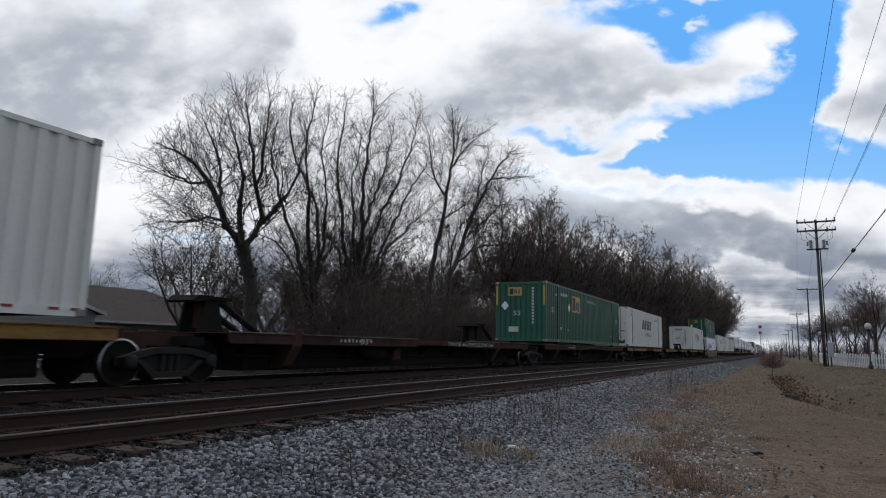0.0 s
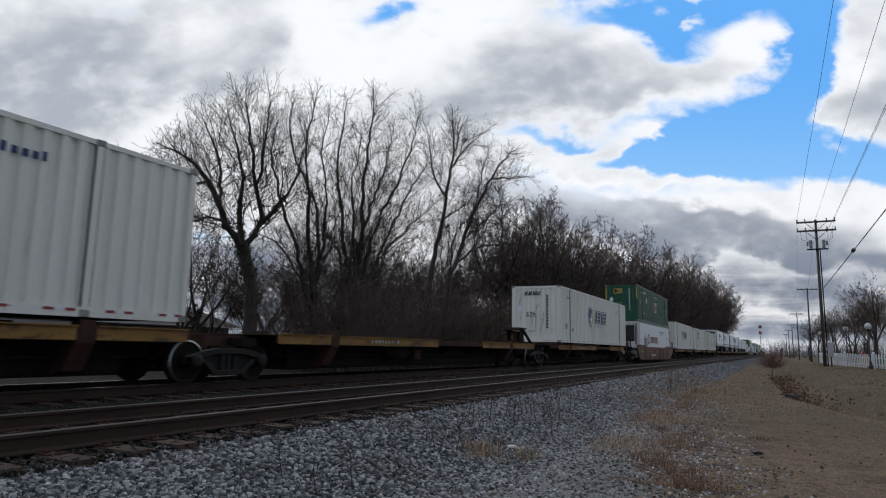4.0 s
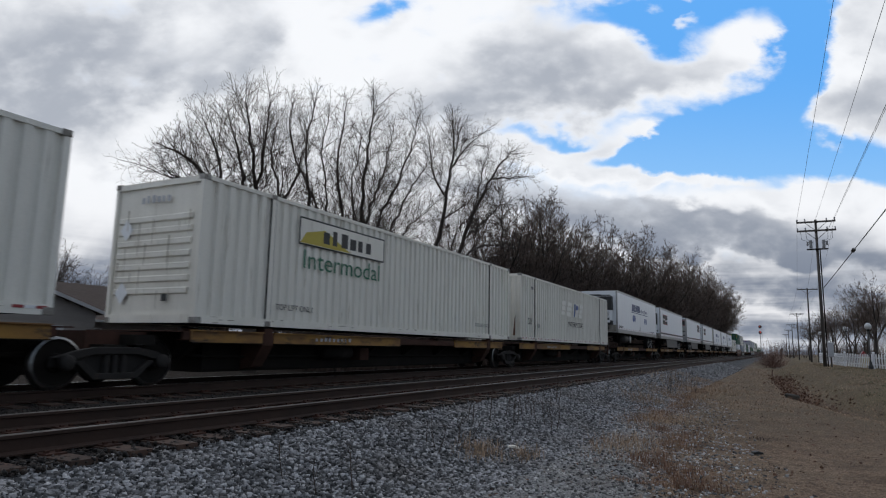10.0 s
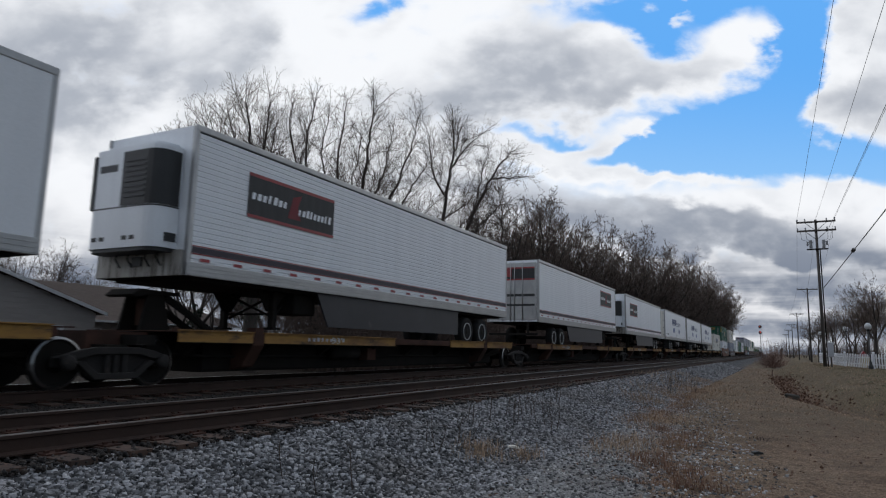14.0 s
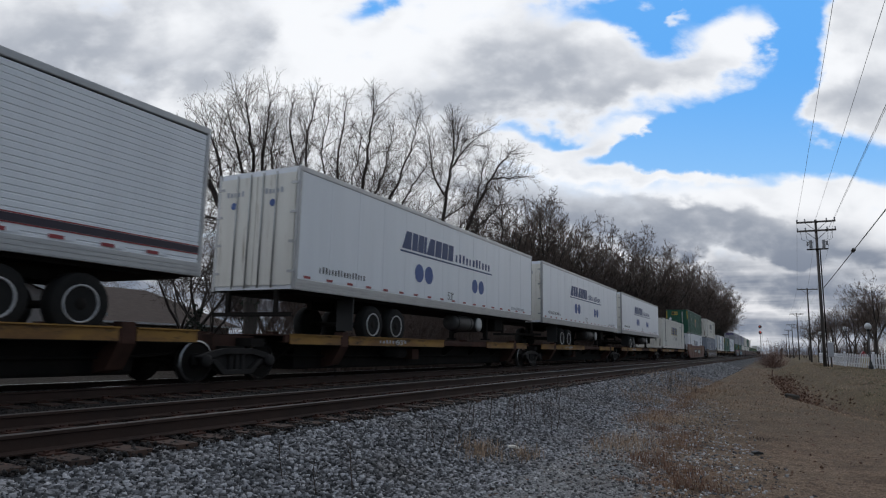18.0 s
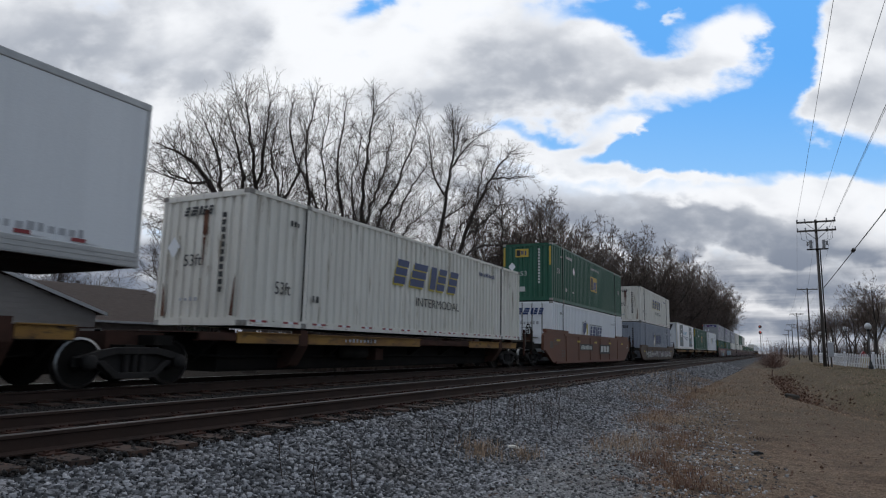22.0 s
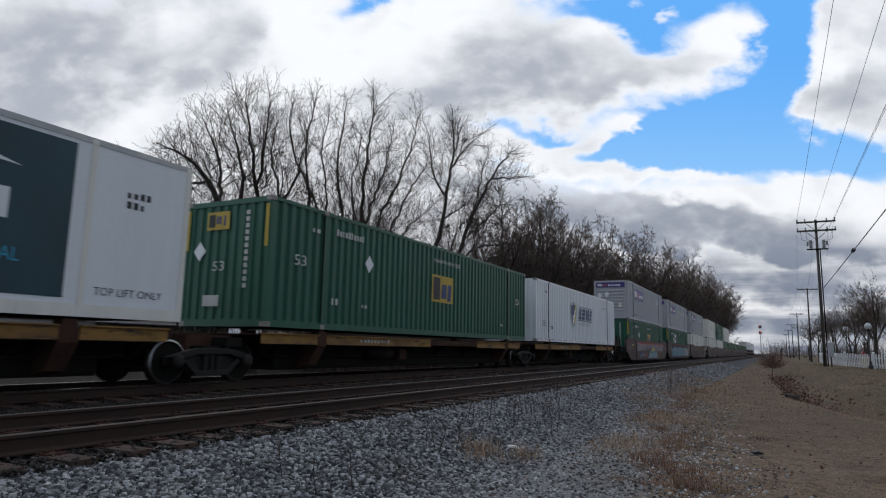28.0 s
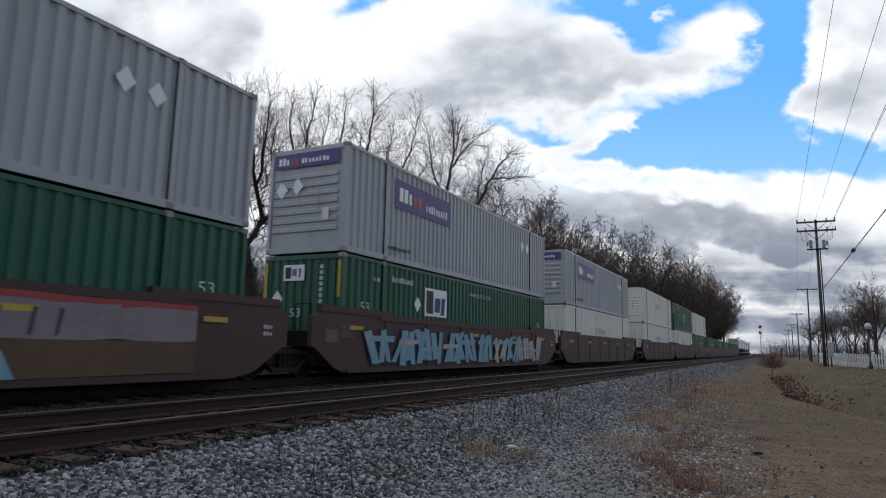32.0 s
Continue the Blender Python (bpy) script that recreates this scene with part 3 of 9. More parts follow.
def build_stones():
    rng = np.random.default_rng(5)

    def patch(n, x0, x1, y0, y1, power=1.6):
        y = y0 + (y1 - y0) * rng.random(n) ** power
        x = rng.uniform(x0, x1, n)
        return np.array([(a, b, ground_z(a, b)) for a, b in zip(x, y)])

    near = patch(78000, -5.32, -2.9, 2.4, 26, 1.7)
    scatter_stones("ballast_stones", "grey crushed stone ballast beside the rails", near, 0.010 + 0.024 * rng.random(len(near)) ** 1.6, STONE, 11)
    mid = patch(16000, -5.3, -3.0, 20, 75, 1.4)
    scatter_stones("ballast_stones", "grey crushed stone ballast along the track", mid, rng.uniform(0.025, 0.05, len(mid)), STONE, 12)
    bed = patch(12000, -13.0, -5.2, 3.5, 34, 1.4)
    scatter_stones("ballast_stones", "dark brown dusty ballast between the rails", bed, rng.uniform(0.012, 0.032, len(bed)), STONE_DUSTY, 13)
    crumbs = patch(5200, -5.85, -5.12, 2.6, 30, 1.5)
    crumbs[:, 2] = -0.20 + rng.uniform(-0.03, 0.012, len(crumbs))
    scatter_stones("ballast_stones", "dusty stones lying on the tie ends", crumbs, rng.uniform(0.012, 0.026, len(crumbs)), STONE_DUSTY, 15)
    path = patch(52000, -3.5, 0.8, 4.5, 24, 1.5)
    keep = np.array([p[0] + p[1] * 0.125 < rng.uniform(-1.6, 1.4) for p in path])
    path = path[keep]
    scatter_stones("path_gravel", "fine grey gravel on the trackside path", path, 0.007 + 0.020 * rng.random(len(path)) ** 2.2, STONE_PATH, 14)


build_stones()


# ---- train parts ----
CL, CH, CW = 16.15, 2.896, 1.295  # a 53-foot box: length, height, half width


def corrugated(s, a0, a1, z0, z1, face, depth, pitch, put, m=0):
    """A trapezoid-folded wall from a0 to a1; put(a, d, z) gives the place of a point d behind the outer face."""
    n = max(1, round((a1 - a0) / pitch))
    w = (a1 - a0) / n
    line = []
    for k in range(n):
        a = a0 + k * w
        line += [(a, 0), (a + 0.42 * w, 0), (a + 0.54 * w, depth), (a + 0.88 * w, depth)]
    line.append((a1, 0))
    i = len(s.v)
    for a, d in line:
        s.v += [put(a, d, z0), put(a, d, z1)]
    for k in range(len(line) - 1):
        s.f.append((i + 2 * k, i + 2 * k + 2, i + 2 * k + 3, i + 2 * k + 1))
        s.m.append(m)


TEXTS = {}


def text_mesh(body, w, h, mat, slant=0.0):
    """Lettering as a flat mesh, w wide and h high, from its lower left corner."""
    key = (body, w, h, mat.name, slant)
    if key in TEXTS:
        return TEXTS[key]
    cu = bpy.data.curves.new("lettering", "FONT")
    cu.body, cu.resolution_u = body, 3
    ob = bpy.data.objects.new("lettering", cu)
    scene.collection.objects.link(ob)
    dg = bpy.context.evaluated_depsgraph_get()
    me = bpy.data.meshes.new_from_object(ob.evaluated_get(dg))
    bpy.data.objects.remove(ob)
    co = np.zeros(len(me.vertices) * 3)
    me.vertices.foreach_get("co", co)
    co = co.reshape(-1, 3)
    lo, hi = co.min(0), co.max(0)
    x = (co[:, 0] - lo[0]) / max(hi[0] - lo[0], 1e-6) * w
    y = (co[:, 1] - lo[1]) / max(hi[1] - lo[1], 1e-6) * h
    out = np.stack([np.zeros_like(x), x + slant * y, y], -1)
    me.vertices.foreach_set("co", out.ravel())
    me.materials.clear()
    me.materials.append(mat)
    me.update()
    TEXTS[key] = me
    return me


OFF = 0.006


def side_text(parent, body, y, z, w, h, mat, slant=0.0, x=CW, name="lettering"):
    return tagged(part(name, text_mesh(body, w, h, mat, slant), None, parent, at=pose(x + OFF, y, z)), kind="stuff")


def end_text(parent, body, x, z, w, h, mat, y=0.0, name="lettering", spin=0.0):
    return tagged(part(name, text_mesh(body, w, h, mat), None, parent, at=pose(x, y - OFF, z, 0, spin, -90)), kind="stuff")


def film(parent, name, rows, mat):
    """Flat film: up to three outlines become parts of their own, a run of small ones is one part."""
    if len(rows) <= 3:
        for r in rows:
            ob = part(name, Shape().face(r), mat, parent)
    else:
        s = Shape()
        for r in rows:
            s.face(r)
        ob = tagged(part(name, s, mat, parent), kind="stuff")
    return ob


def side_poly(parent, name, polys, mat, x=CW, lift=1):
    """Flat film on the near side, outlines in (y, z)."""
    return film(parent, name, [[(x + OFF * lift, a, b) for a, b in p] for p in polys], mat)


def end_poly(parent, name, polys, mat, y=0.0, lift=1):
    return film(parent, name, [[(a, y - OFF * lift, b) for a, b in p] for p in polys], mat)


def rect(a, b, w, h, sl=0.0):
    return [(a, b), (a + w, b), (a + w + sl * h, b + h), (a + sl * h, b + h)]


def bars(y, z, w, h, n, gap=0.3, sl=0.0):
    """A row of plain bars in place of characters, of unlike width and height."""
    p, out = w / n, []
    for k in range(n):
        wide = (0.86, 1.0, 0.66, 0.94, 0.74, 1.0, 0.9)[(k * 3 + n) % 7]
        tall = (1.0, 0.8, 0.8, 1.0, 0.8)[(k * 2 + n) % 5] if h < 0.5 else 1.0
        out.append(rect(y + k * p, z, p * (1 - gap) * wide, h * tall, sl))
    return out


def disc(a, b, r, n=20):
    return [(a + r * math.cos(6.2832 * k / n), b + r * math.sin(6.2832 * k / n)) for k in range(n)]


def diamond(a, b, r):
    return [(a - r * 0.85, b), (a, b - r), (a + r * 0.85, b), (a, b + r)]


CASTING = surf("scuffed_casting", (0.34, 0.33, 0.31), (0.20, 0.18, 0.16), 0.7, 0.1, 3, 30, 0.05, (0.10, 0.06, 0.04), 0.55)
ROD = surf("grimy_galvanised_rod", (0.16, 0.15, 0.13), (0.10, 0.085, 0.07), 0.6, 0.4, 2, 30, 0.03)
RUST_RED = surf("dark_rust_patch", (0.10, 0.035, 0.02), (0.16, 0.07, 0.04), 0.9, 0, 3, 30, 0.05)
GRIME_RUN = surf("grime_run_on_paint", (0.42, 0.39, 0.33), (0.30, 0.25, 0.19), 0.8, 0, 2, 30, 0.0, (0.16, 0.10, 0.06), 0.62)


def container_shell(root, paint, front="corr", rail=None, tape=False, x_depth=0.052, frame_paint=None):
    """The welded shell of a long box: folded walls, posts, rails, castings, roof."""
    rail = rail or paint
    for sgn in (1, -1):
        s = Shape()
        for a, b in ((0.09, 1.93), (2.03, CL - 2.03), (CL - 1.93, CL - 0.09)):
            if sgn > 0:
                corrugated(s, a, b, 0.15, CH - 0.09, CW, x_depth, 0.288, lambda t, d, z: (CW - 0.012 - d, t, z))
            else:
                corrugated(s, -b, -a, 0.15, CH - 0.09, CW, x_depth, 0.6, lambda t, d, z: (-CW + 0.012 + d, -t, z))
        part("side_wall", s, paint, root)
        part("bottom_rail", Shape().box(sgn * CW - 0.05 * (sgn > 0), sgn * CW + 0.05 * (sgn < 0), 0.12, CL - 0.12, 0.0, 0.155), rail, root)
        part("top_rail", Shape().box(sgn * CW - 0.06 * (sgn > 0), sgn * CW + 0.06 * (sgn < 0), 0.12, CL - 0.12, CH - 0.095, CH - 0.012), paint, root)
        for y in (0.0, CL - 0.12):
            part("corner_post", Shape().box(sgn * CW - 0.1 * (sgn > 0), sgn * CW + 0.1 * (sgn < 0), y, y + 0.12, 0.1, CH - 0.1), frame_paint or paint, root, bevel=0.012)
        for y in (1.92, CL - 2.04):
            part("lifting_post", Shape().box(sgn * (CW + 0.008) - 0.08 * (sgn > 0), sgn * (CW + 0.008) + 0.08 * (sgn < 0), y, y + 0.12, 0.12, CH - 0.06), paint, root)
        for y in (0.0, 1.9, CL - 2.06, CL - 0.16):
            for z in (0.0, CH - 0.11):
                if sgn > 0 or y in (0.0,):
                    x0, x1 = sorted((sgn * (CW + 0.012), sgn * (CW - 0.15)))
                    part("corner_casting", Shape().box(x0, x1, y - 0.004, y + 0.164, z, z + 0.115), frame_paint or CASTING, root, bevel=0.01)
        for y in (1.90, 2.045, CL - 2.06, CL - 1.915):
            x0, x1 = sorted((sgn * (CW - 0.03), sgn * (CW - 0.001)))
            part("post_seam", Shape().box(x0, x1, y, y + 0.014, 0.16, CH - 0.1), GRIME, root)
        for y in (1.9, CL - 2.06):
            x0, x1 = sorted((sgn * (CW - 0.02), sgn * (CW - 0.14)))
            part("stacking_foot", Shape().box(x0, x1, y, y + 0.15, -0.045, 0.0), GRIME, root)
    part("roof", Shape().box(-CW + 0.06, CW - 0.06, 0.1, CL - 0.1, CH - 0.07, CH - 0.03), paint, root)
    part("floor_frame", Shape().box(-CW + 0.06, CW - 0.06, 0.1, CL - 0.1, 0.02, 0.14), GRIME, root)
    part("rear_wall", Shape().box(-CW + 0.1, CW - 0.1, CL - 0.06, CL - 0.03, 0.1, CH - 0.1), paint, root)
    part("front_header", Shape().box(-CW + 0.1, CW - 0.1, 0.0, 0.08, CH - 0.14, CH - 0.02), paint, root)
    part("front_sill", Shape().box(-CW + 0.1, CW - 0.1, 0.0, 0.08, 0.0, 0.16), paint, root)
    if front == "corr":
        s = Shape()
        corrugated(s, -CW + 0.1, CW - 0.1, 0.15, CH - 0.13, 0, 0.045, 0.26, lambda t, d, z: (t, 0.02 + d, z))
        part("front_wall", s, paint, root)
    elif front == "ribs":
        s = Shape().box(-CW + 0.1, CW - 0.1, 0.05, 0.08, 0.15, CH - 0.13)
        part("front_wall", s, paint, root)
        for k in range(7):
            z = 0.55 + k * 0.245
            part("rib", Shape().prism([(0.052, z), (0.052, z + 0.15), (0.012, z + 0.12), (0.012, z + 0.03)][::-1], "x", -CW + 0.16, CW - 0.28), paint, root)
    elif front == "doors":
        for sx in (-1, 1):
            x0, x1 = sorted((sx * 0.012, sx * (CW - 0.11)))
            d = part("door", Shape().box(x0, x1, 0.03, 0.075, 0.16, CH - 0.14), paint, root)
            for z in (0.5, 0.95, 1.4, 1.85, 2.3):
                part("door_panel", Shape().box(x0 + 0.07, x1 - 0.07, 0.016, 0.031, z - 0.32, z + 0.05), paint, d)
            for r in (0.26, 0.78):
                part("lock_rod", Shape().cyl((sx * r, 0.0, 0.08), (sx * r, 0.0, CH - 0.08), 0.022, 8), ROD, d, smooth=True)
                part("lock_handle", Shape().box(sx * r - 0.02, sx * r + 0.3, -0.02, 0.0, 1.08, 1.13), ROD, d)
            for z in (0.35, 0.9, 1.45, 2.0, 2.55):
                hx = sorted((sx * (CW - 0.16), sx * (CW - 0.02)))
                part("hinge", Shape().box(hx[0], hx[1], -0.012, 0.03, z, z + 0.08), paint, d)
    if tape:
        red, white = [], []
        y = 0.25
        while y < CL - 0.5:
            if abs(y - 1.95) > 0.2 and abs(y - CL + 2) > 0.2:
                red.append(rect(y, 0.085, 0.17, 0.045))
                red.append(rect(y + 0.34, 0.085, 0.17, 0.045))
                white.append(rect(y + 0.17, 0.085, 0.17, 0.045))
            y += 1.02
        side_poly(root, "red_tape", red, RED_TAPE)
        side_poly(root, "white_tape", white, WHITE_CLEAN)
    if paint in (WHITE, WHITE_OLD, WHITE_CREAM, GREY):
        # grime run down from the top rail, scuffs along the bottom rail
        rng = random.Random(len(root.children) + (7 if paint is WHITE_OLD else 1))
        runs = []
        for _ in range(34 if paint is WHITE_OLD else 20):
            y, w, h = rng.uniform(0.15, CL - 0.2), rng.uniform(0.012, 0.035), rng.uniform(0.1, 0.75)
            runs.append([(y, CH - 0.1 - h), (y + w * 0.4, CH - 0.1 - h), (y + w, CH - 0.1), (y, CH - 0.1)])
        for _ in range(26):
            y, w, h = rng.uniform(0.15, CL - 0.5), rng.uniform(0.03, 0.3), rng.uniform(0.01, 0.03)
            z = rng.uniform(0.01, 0.14)
            runs.append([(y, z), (y + w, z + 0.004), (y + w * 0.9, z + h), (y + 0.01, z + h * 0.7)])
        tagged(side_poly(root, "grime", runs, GRIME_RUN, lift=0.6), kind="stuff")
        tagged(end_poly(root, "grime", [[(x, z), (x + w * 0.3, z), (x + w, z + h), (x, z + h)] for x, z, w, h in [(rng.uniform(-1.1, 1.1), rng.uniform(0.2, 1.9), rng.uniform(0.015, 0.05), rng.uniform(0.15, 0.7)) for _ in range(14)]], GRIME_RUN, y=-0.006), kind="stuff")


def shield(root, y, z, h, lift=1):
    """A shield emblem of blue and yellow with a white road up its middle."""
    w = h * 0.88

    def outline(k, dy=0.0):
        pts = [(-0.5, 0.42), (-0.28, 0.40), (0, 0.5), (0.28, 0.40), (0.5, 0.42), (0.48, 0.02), (0.36, -0.26), (0, -0.5), (-0.36, -0.26), (-0.48, 0.02)]
        return [(y + w * (0.5 + a * k), z + h * (0.5 + b * k)) for a, b in pts][::-1]

    side_poly(root, "emblem_edge", [outline(1.0)], BLACK_INK, lift=1)
    side_poly(root, "emblem_rim", [outline(0.94)], WHITE_CLEAN, lift=1.5)
    side_poly(root, "emblem_field", [outline(0.86)], BLUE_INK, lift=2)
    side_poly(root, "emblem_gold", [[(y + w * a, z + h * b) for a, b in ((0.5, 0.08), (0.82, 0.27), (0.93, 0.52), (0.93, 0.86), (0.72, 0.86), (0.60, 0.62), (0.55, 0.4))]], LOGO_YELLOW, lift=2.5)
    side_poly(root, "emblem_road", [[(y + w * a, z + h * b) for a, b in ((0.30, 0.10), (0.42, 0.07), (0.72, 0.48), (0.66, 0.5), (0.82, 0.72), (0.55, 0.60), (0.60, 0.55), (0.24, 0.36), (0.42, 0.36))]], WHITE_CLEAN, lift=3)


def word_blocks(y, z, w, h, n, sl=0.18):
    """A heavy word mark as plain slanted blocks of unlike width."""
    parts = [1.0, 1.35, 0.5, 0.85, 0.95, 0.8, 1.1][:n]
    k, out, a = w / sum(parts), [], y
    for q in parts:
        e = a + q * k * 0.80
        if q < 0.6:
            rows = ((0.0, 1.0, 0.0, 0.0),)
        else:
            rows = ((0.0, 0.30, 0.0, 0.12), (0.36, 0.66, 0.05, 0.05), (0.72, 1.0, 0.12, 0.0))
        for lo, hi, l, r in rows:
            out.append([(a + l * q * k + sl * h * lo, z + h * lo), (e - r * q * k + sl * h * lo, z + h * lo), (e - r * q * k + sl * h * hi, z + h * hi), (a + l * q * k + sl * h * hi, z + h * hi)])
        a += q * k
    return out


def emp_box(at, ey=7.5, ez=1.08, white=False):
    """Green box; ey, ez: where its square emblem stands."""
    ground = WHITE_CLEAN if white else YELLOW_INK
    root = thing("shipping_container", "green corrugated steel container with " + ("white" if white else "yellow") + " square emblem", "container", "containers on the train", at=at)
    container_shell(root, GREEN, "corr")
    y, z, w, h = ey, ez, 1.52, 0.88
    emblem = side_poly(root, "emblem", [rect(y, z, w, h)], ground)
    side_poly(emblem, "emblem_mark", [rect(y + 0.1, z + 0.08, 0.26, 0.72), rect(y + 0.36, z + 0.08, 0.2, 0.72)], BLACK_INK, lift=2)
    side_poly(emblem, "emblem_mark", [rect(y + 0.64, z + 0.14, 0.38, 0.46, 0.1), rect(y + 1.08, z + 0.06, 0.26, 0.56, 0.1)], BLUE_INK, lift=2)
    side_poly(root, "placard", [diamond(3.9, 1.82, 0.24)], WHITE_CLEAN)
    side_text(root, "53", 0.85, 1.44, 0.42, 0.25, WHITE_INK)
    side_text(root, "53", CL - 1.2, 1.46, 0.4, 0.24, WHITE_INK)
    side_poly(root, "number_marking", bars(2.4, 2.36, 1.25, 0.17, 10), WHITE_INK)
    side_text(root, "WARNING HIGH CUBE", 7.6, 2.36, 1.95, 0.13, WHITE_INK)
    side_poly(root, "small_marking", bars(1.45, 2.3, 0.34, 0.12, 2) + bars(2.3, 0.62, 0.3, 0.2, 2) + bars(3.6, 0.62, 0.3, 0.1, 2) + bars(13.3, 0.5, 0.25, 0.12, 2), WHITE_INK)
    e = end_poly(root, "end_emblem", [rect(-0.62, 2.2, 0.7, 0.42)], ground)
    end_poly(e, "emblem_mark", [rect(-0.56, 2.26, 0.2, 0.3)], BLACK_INK, lift=2)
    end_poly(e, "emblem_mark", [rect(-0.32, 2.33, 0.06, 0.18), rect(-0.24, 2.33, 0.06, 0.18), rect(-0.1, 2.28, 0.06, 0.24)], BLUE_INK, lift=2)
    end_poly(root, "placard", [diamond(-0.80, 1.72, 0.23)], WHITE_CLEAN)
    end_text(root, "53", -0.36, 1.25, 0.36, 0.22, WHITE_INK)
    end_poly(root, "data_plate", [rect(-0.6, 0.45, 0.5, 0.25)], WHITE_INK)
    end_poly(root, "number_marking", [rect(0.58, 0.85 + k * 0.15, 0.11, 0.1) for k in range(12)], WHITE_INK)
    for x in (-1.27, 1.16):
        end_poly(root, "yellow_stripe", [rect(x, 1.75, 0.1, 0.95)], YELLOW_INK, lift=2)
    return root


def swift_box(at, style, paint=None, front="doors", label="", ghost=False):
    """White 53-foot boxes; style 'word' or 'shield'."""
    paint = paint or WHITE
    root = thing("shipping_container", label or "white corrugated shipping container with blue and yellow word mark", "container", "containers on the train", at=at)
    container_shell(root, paint, front, tape=True)
    if style == "word":
        y, z, w, h = 5.85, 1.45, 4.3, 0.72
        side_poly(root, "word_mark_shadow", word_blocks(y - 0.06, z - 0.06, w, h, 5), LOGO_YELLOW)
        side_poly(root, "word_mark", word_blocks(y, z, w, h, 5), BLUE_INK, lift=2)
        side_text(root, "INTERMODAL", 7.2, 0.86, 3.0, 0.27, BLACK_INK)
        side_poly(root, "number_marking", bars(11.9, 2.3, 1.5, 0.15, 10), BLUE_INK)
    elif style == "ghost":
        y, z, w, h = 5.9, 1.38, 4.2, 0.75
        side_poly(root, "faded_word_mark", word_blocks(y, z, w, h, 5), WHITE)
        side_poly(root, "word_mark_rest", [rect(y + 2.3, z + 0.02, 0.22, 0.7, 0.18), rect(y + 2.7, z + 0.42, 0.5, 0.24, 0.18)], BLUE_DOT, lift=2)
        side_text(root, "INTERMODAL", 7.2, 0.84, 3.0, 0.27, BLACK_INK)
    else:
        shield(root, 5.62, 0.9, 1.32)
        side_poly(root, "word_mark_edge", [rect(7.1, 1.24, 3.0, 0.035, 0.1), rect(7.18, 1.99, 3.06, 0.035, 0.1), rect(7.08, 1.24, 0.035, 0.78, 0.12), rect(10.12, 1.6, 0.035, 0.42, 0.12)], GREY_DARK)
        side_poly(root, "word_mark", word_blocks(7.22, 1.33, 2.85, 0.6, 5, 0.15), BLUE_INK, lift=2)
        side_text(root, "INTERMODAL", 7.1, 0.98, 2.6, 0.16, GREY)
        side_poly(root, "number_marking", bars(12.6, 2.2, 1.5, 0.12, 10), GREY)
    if style != "word" or front != "doors":
        side_text(root, "53ft", 0.95, 0.72, 0.5, 0.28, BLACK_INK)
    side_poly(root, "small_marking", bars(1.35, 2.3, 0.36, 0.13, 3) + bars(2.25, 0.62, 0.28, 0.2, 2), BLACK_INK)
    if front == "doors":
        end_poly(root, "end_word_mark", word_blocks(-0.52 if style == "shield" else -0.85, 2.24, 1.4, 0.32, 5), BLUE_INK, y=-0.02)
        end_poly(root, "number_marking", bars(-0.85, 1.75, 1.5, 0.16, 9), GREY, y=0.0)
        if style == "shield":
            out = [(-1.06, 2.54), (-0.99, 2.02), (-0.85, 1.86), (-0.71, 2.02), (-0.64, 2.54), (-0.85, 2.60)]
            em = end_poly(root, "end_emblem", [out], BLUE_INK, y=-0.024)
            end_poly(em, "emblem_gold", [[(-0.85, 1.90), (-0.72, 2.04), (-0.67, 2.5), (-0.80, 2.5)]], LOGO_YELLOW, y=-0.03)
            end_poly(em, "emblem_road", [[(-0.98, 2.05), (-0.90, 2.0), (-0.74, 2.36), (-0.80, 2.42)]], WHITE_CLEAN, y=-0.036)
        end_poly(root, "yellow_label", [rect(-0.45, 0.62, 0.26, 0.3)], LOGO_YELLOW, y=0.012)
        end_poly(root, "rust_patch", [[(0.3, 0.17), (1.08, 0.17), (1.09, 0.5), (0.9, 0.36), (0.6, 0.42)], [(-1.08, 0.17), (-0.5, 0.17), (-0.7, 0.3), (-1.07, 0.44)]], RUST_RED, y=0.012)
    else:
        end_poly(root, "end_word_mark", word_blocks(-0.6, 2.4, 0.9, 0.2, 5), BLACK_INK)
        end_text(root, "53ft", -0.5, 1.28, 0.55, 0.26, BLACK_INK)
        end_poly(root, "placard", [diamond(-0.85, 1.72, 0.24)], WHITE_CLEAN)
        end_poly(root, "number_marking", [rect(0.58, 0.7 + k * 0.16, 0.11, 0.11) for k in range(11)], BLACK_INK)
        end_poly(root, "data_marking", bars(-0.55, 0.52, 0.6, 0.08, 4), GREY)
        if paint is WHITE_OLD:
            end_poly(root, "rust_patch", [[(0.02, 1.98), (0.10, 1.9), (0.16, 1.98), (0.17, 2.5), (0.02, 2.52)], [(0.06, 1.3), (0.09, 1.3), (0.12, 1.9), (0.04, 1.9)], [(0.95, 0.2), (1.05, 0.2), (1.06, 1.1), (1.02, 0.9)], [(-1.1, 0.2), (-0.98, 0.2), (-1.05, 0.8), (-1.1, 0.95)]], RUST_RED)
    return root


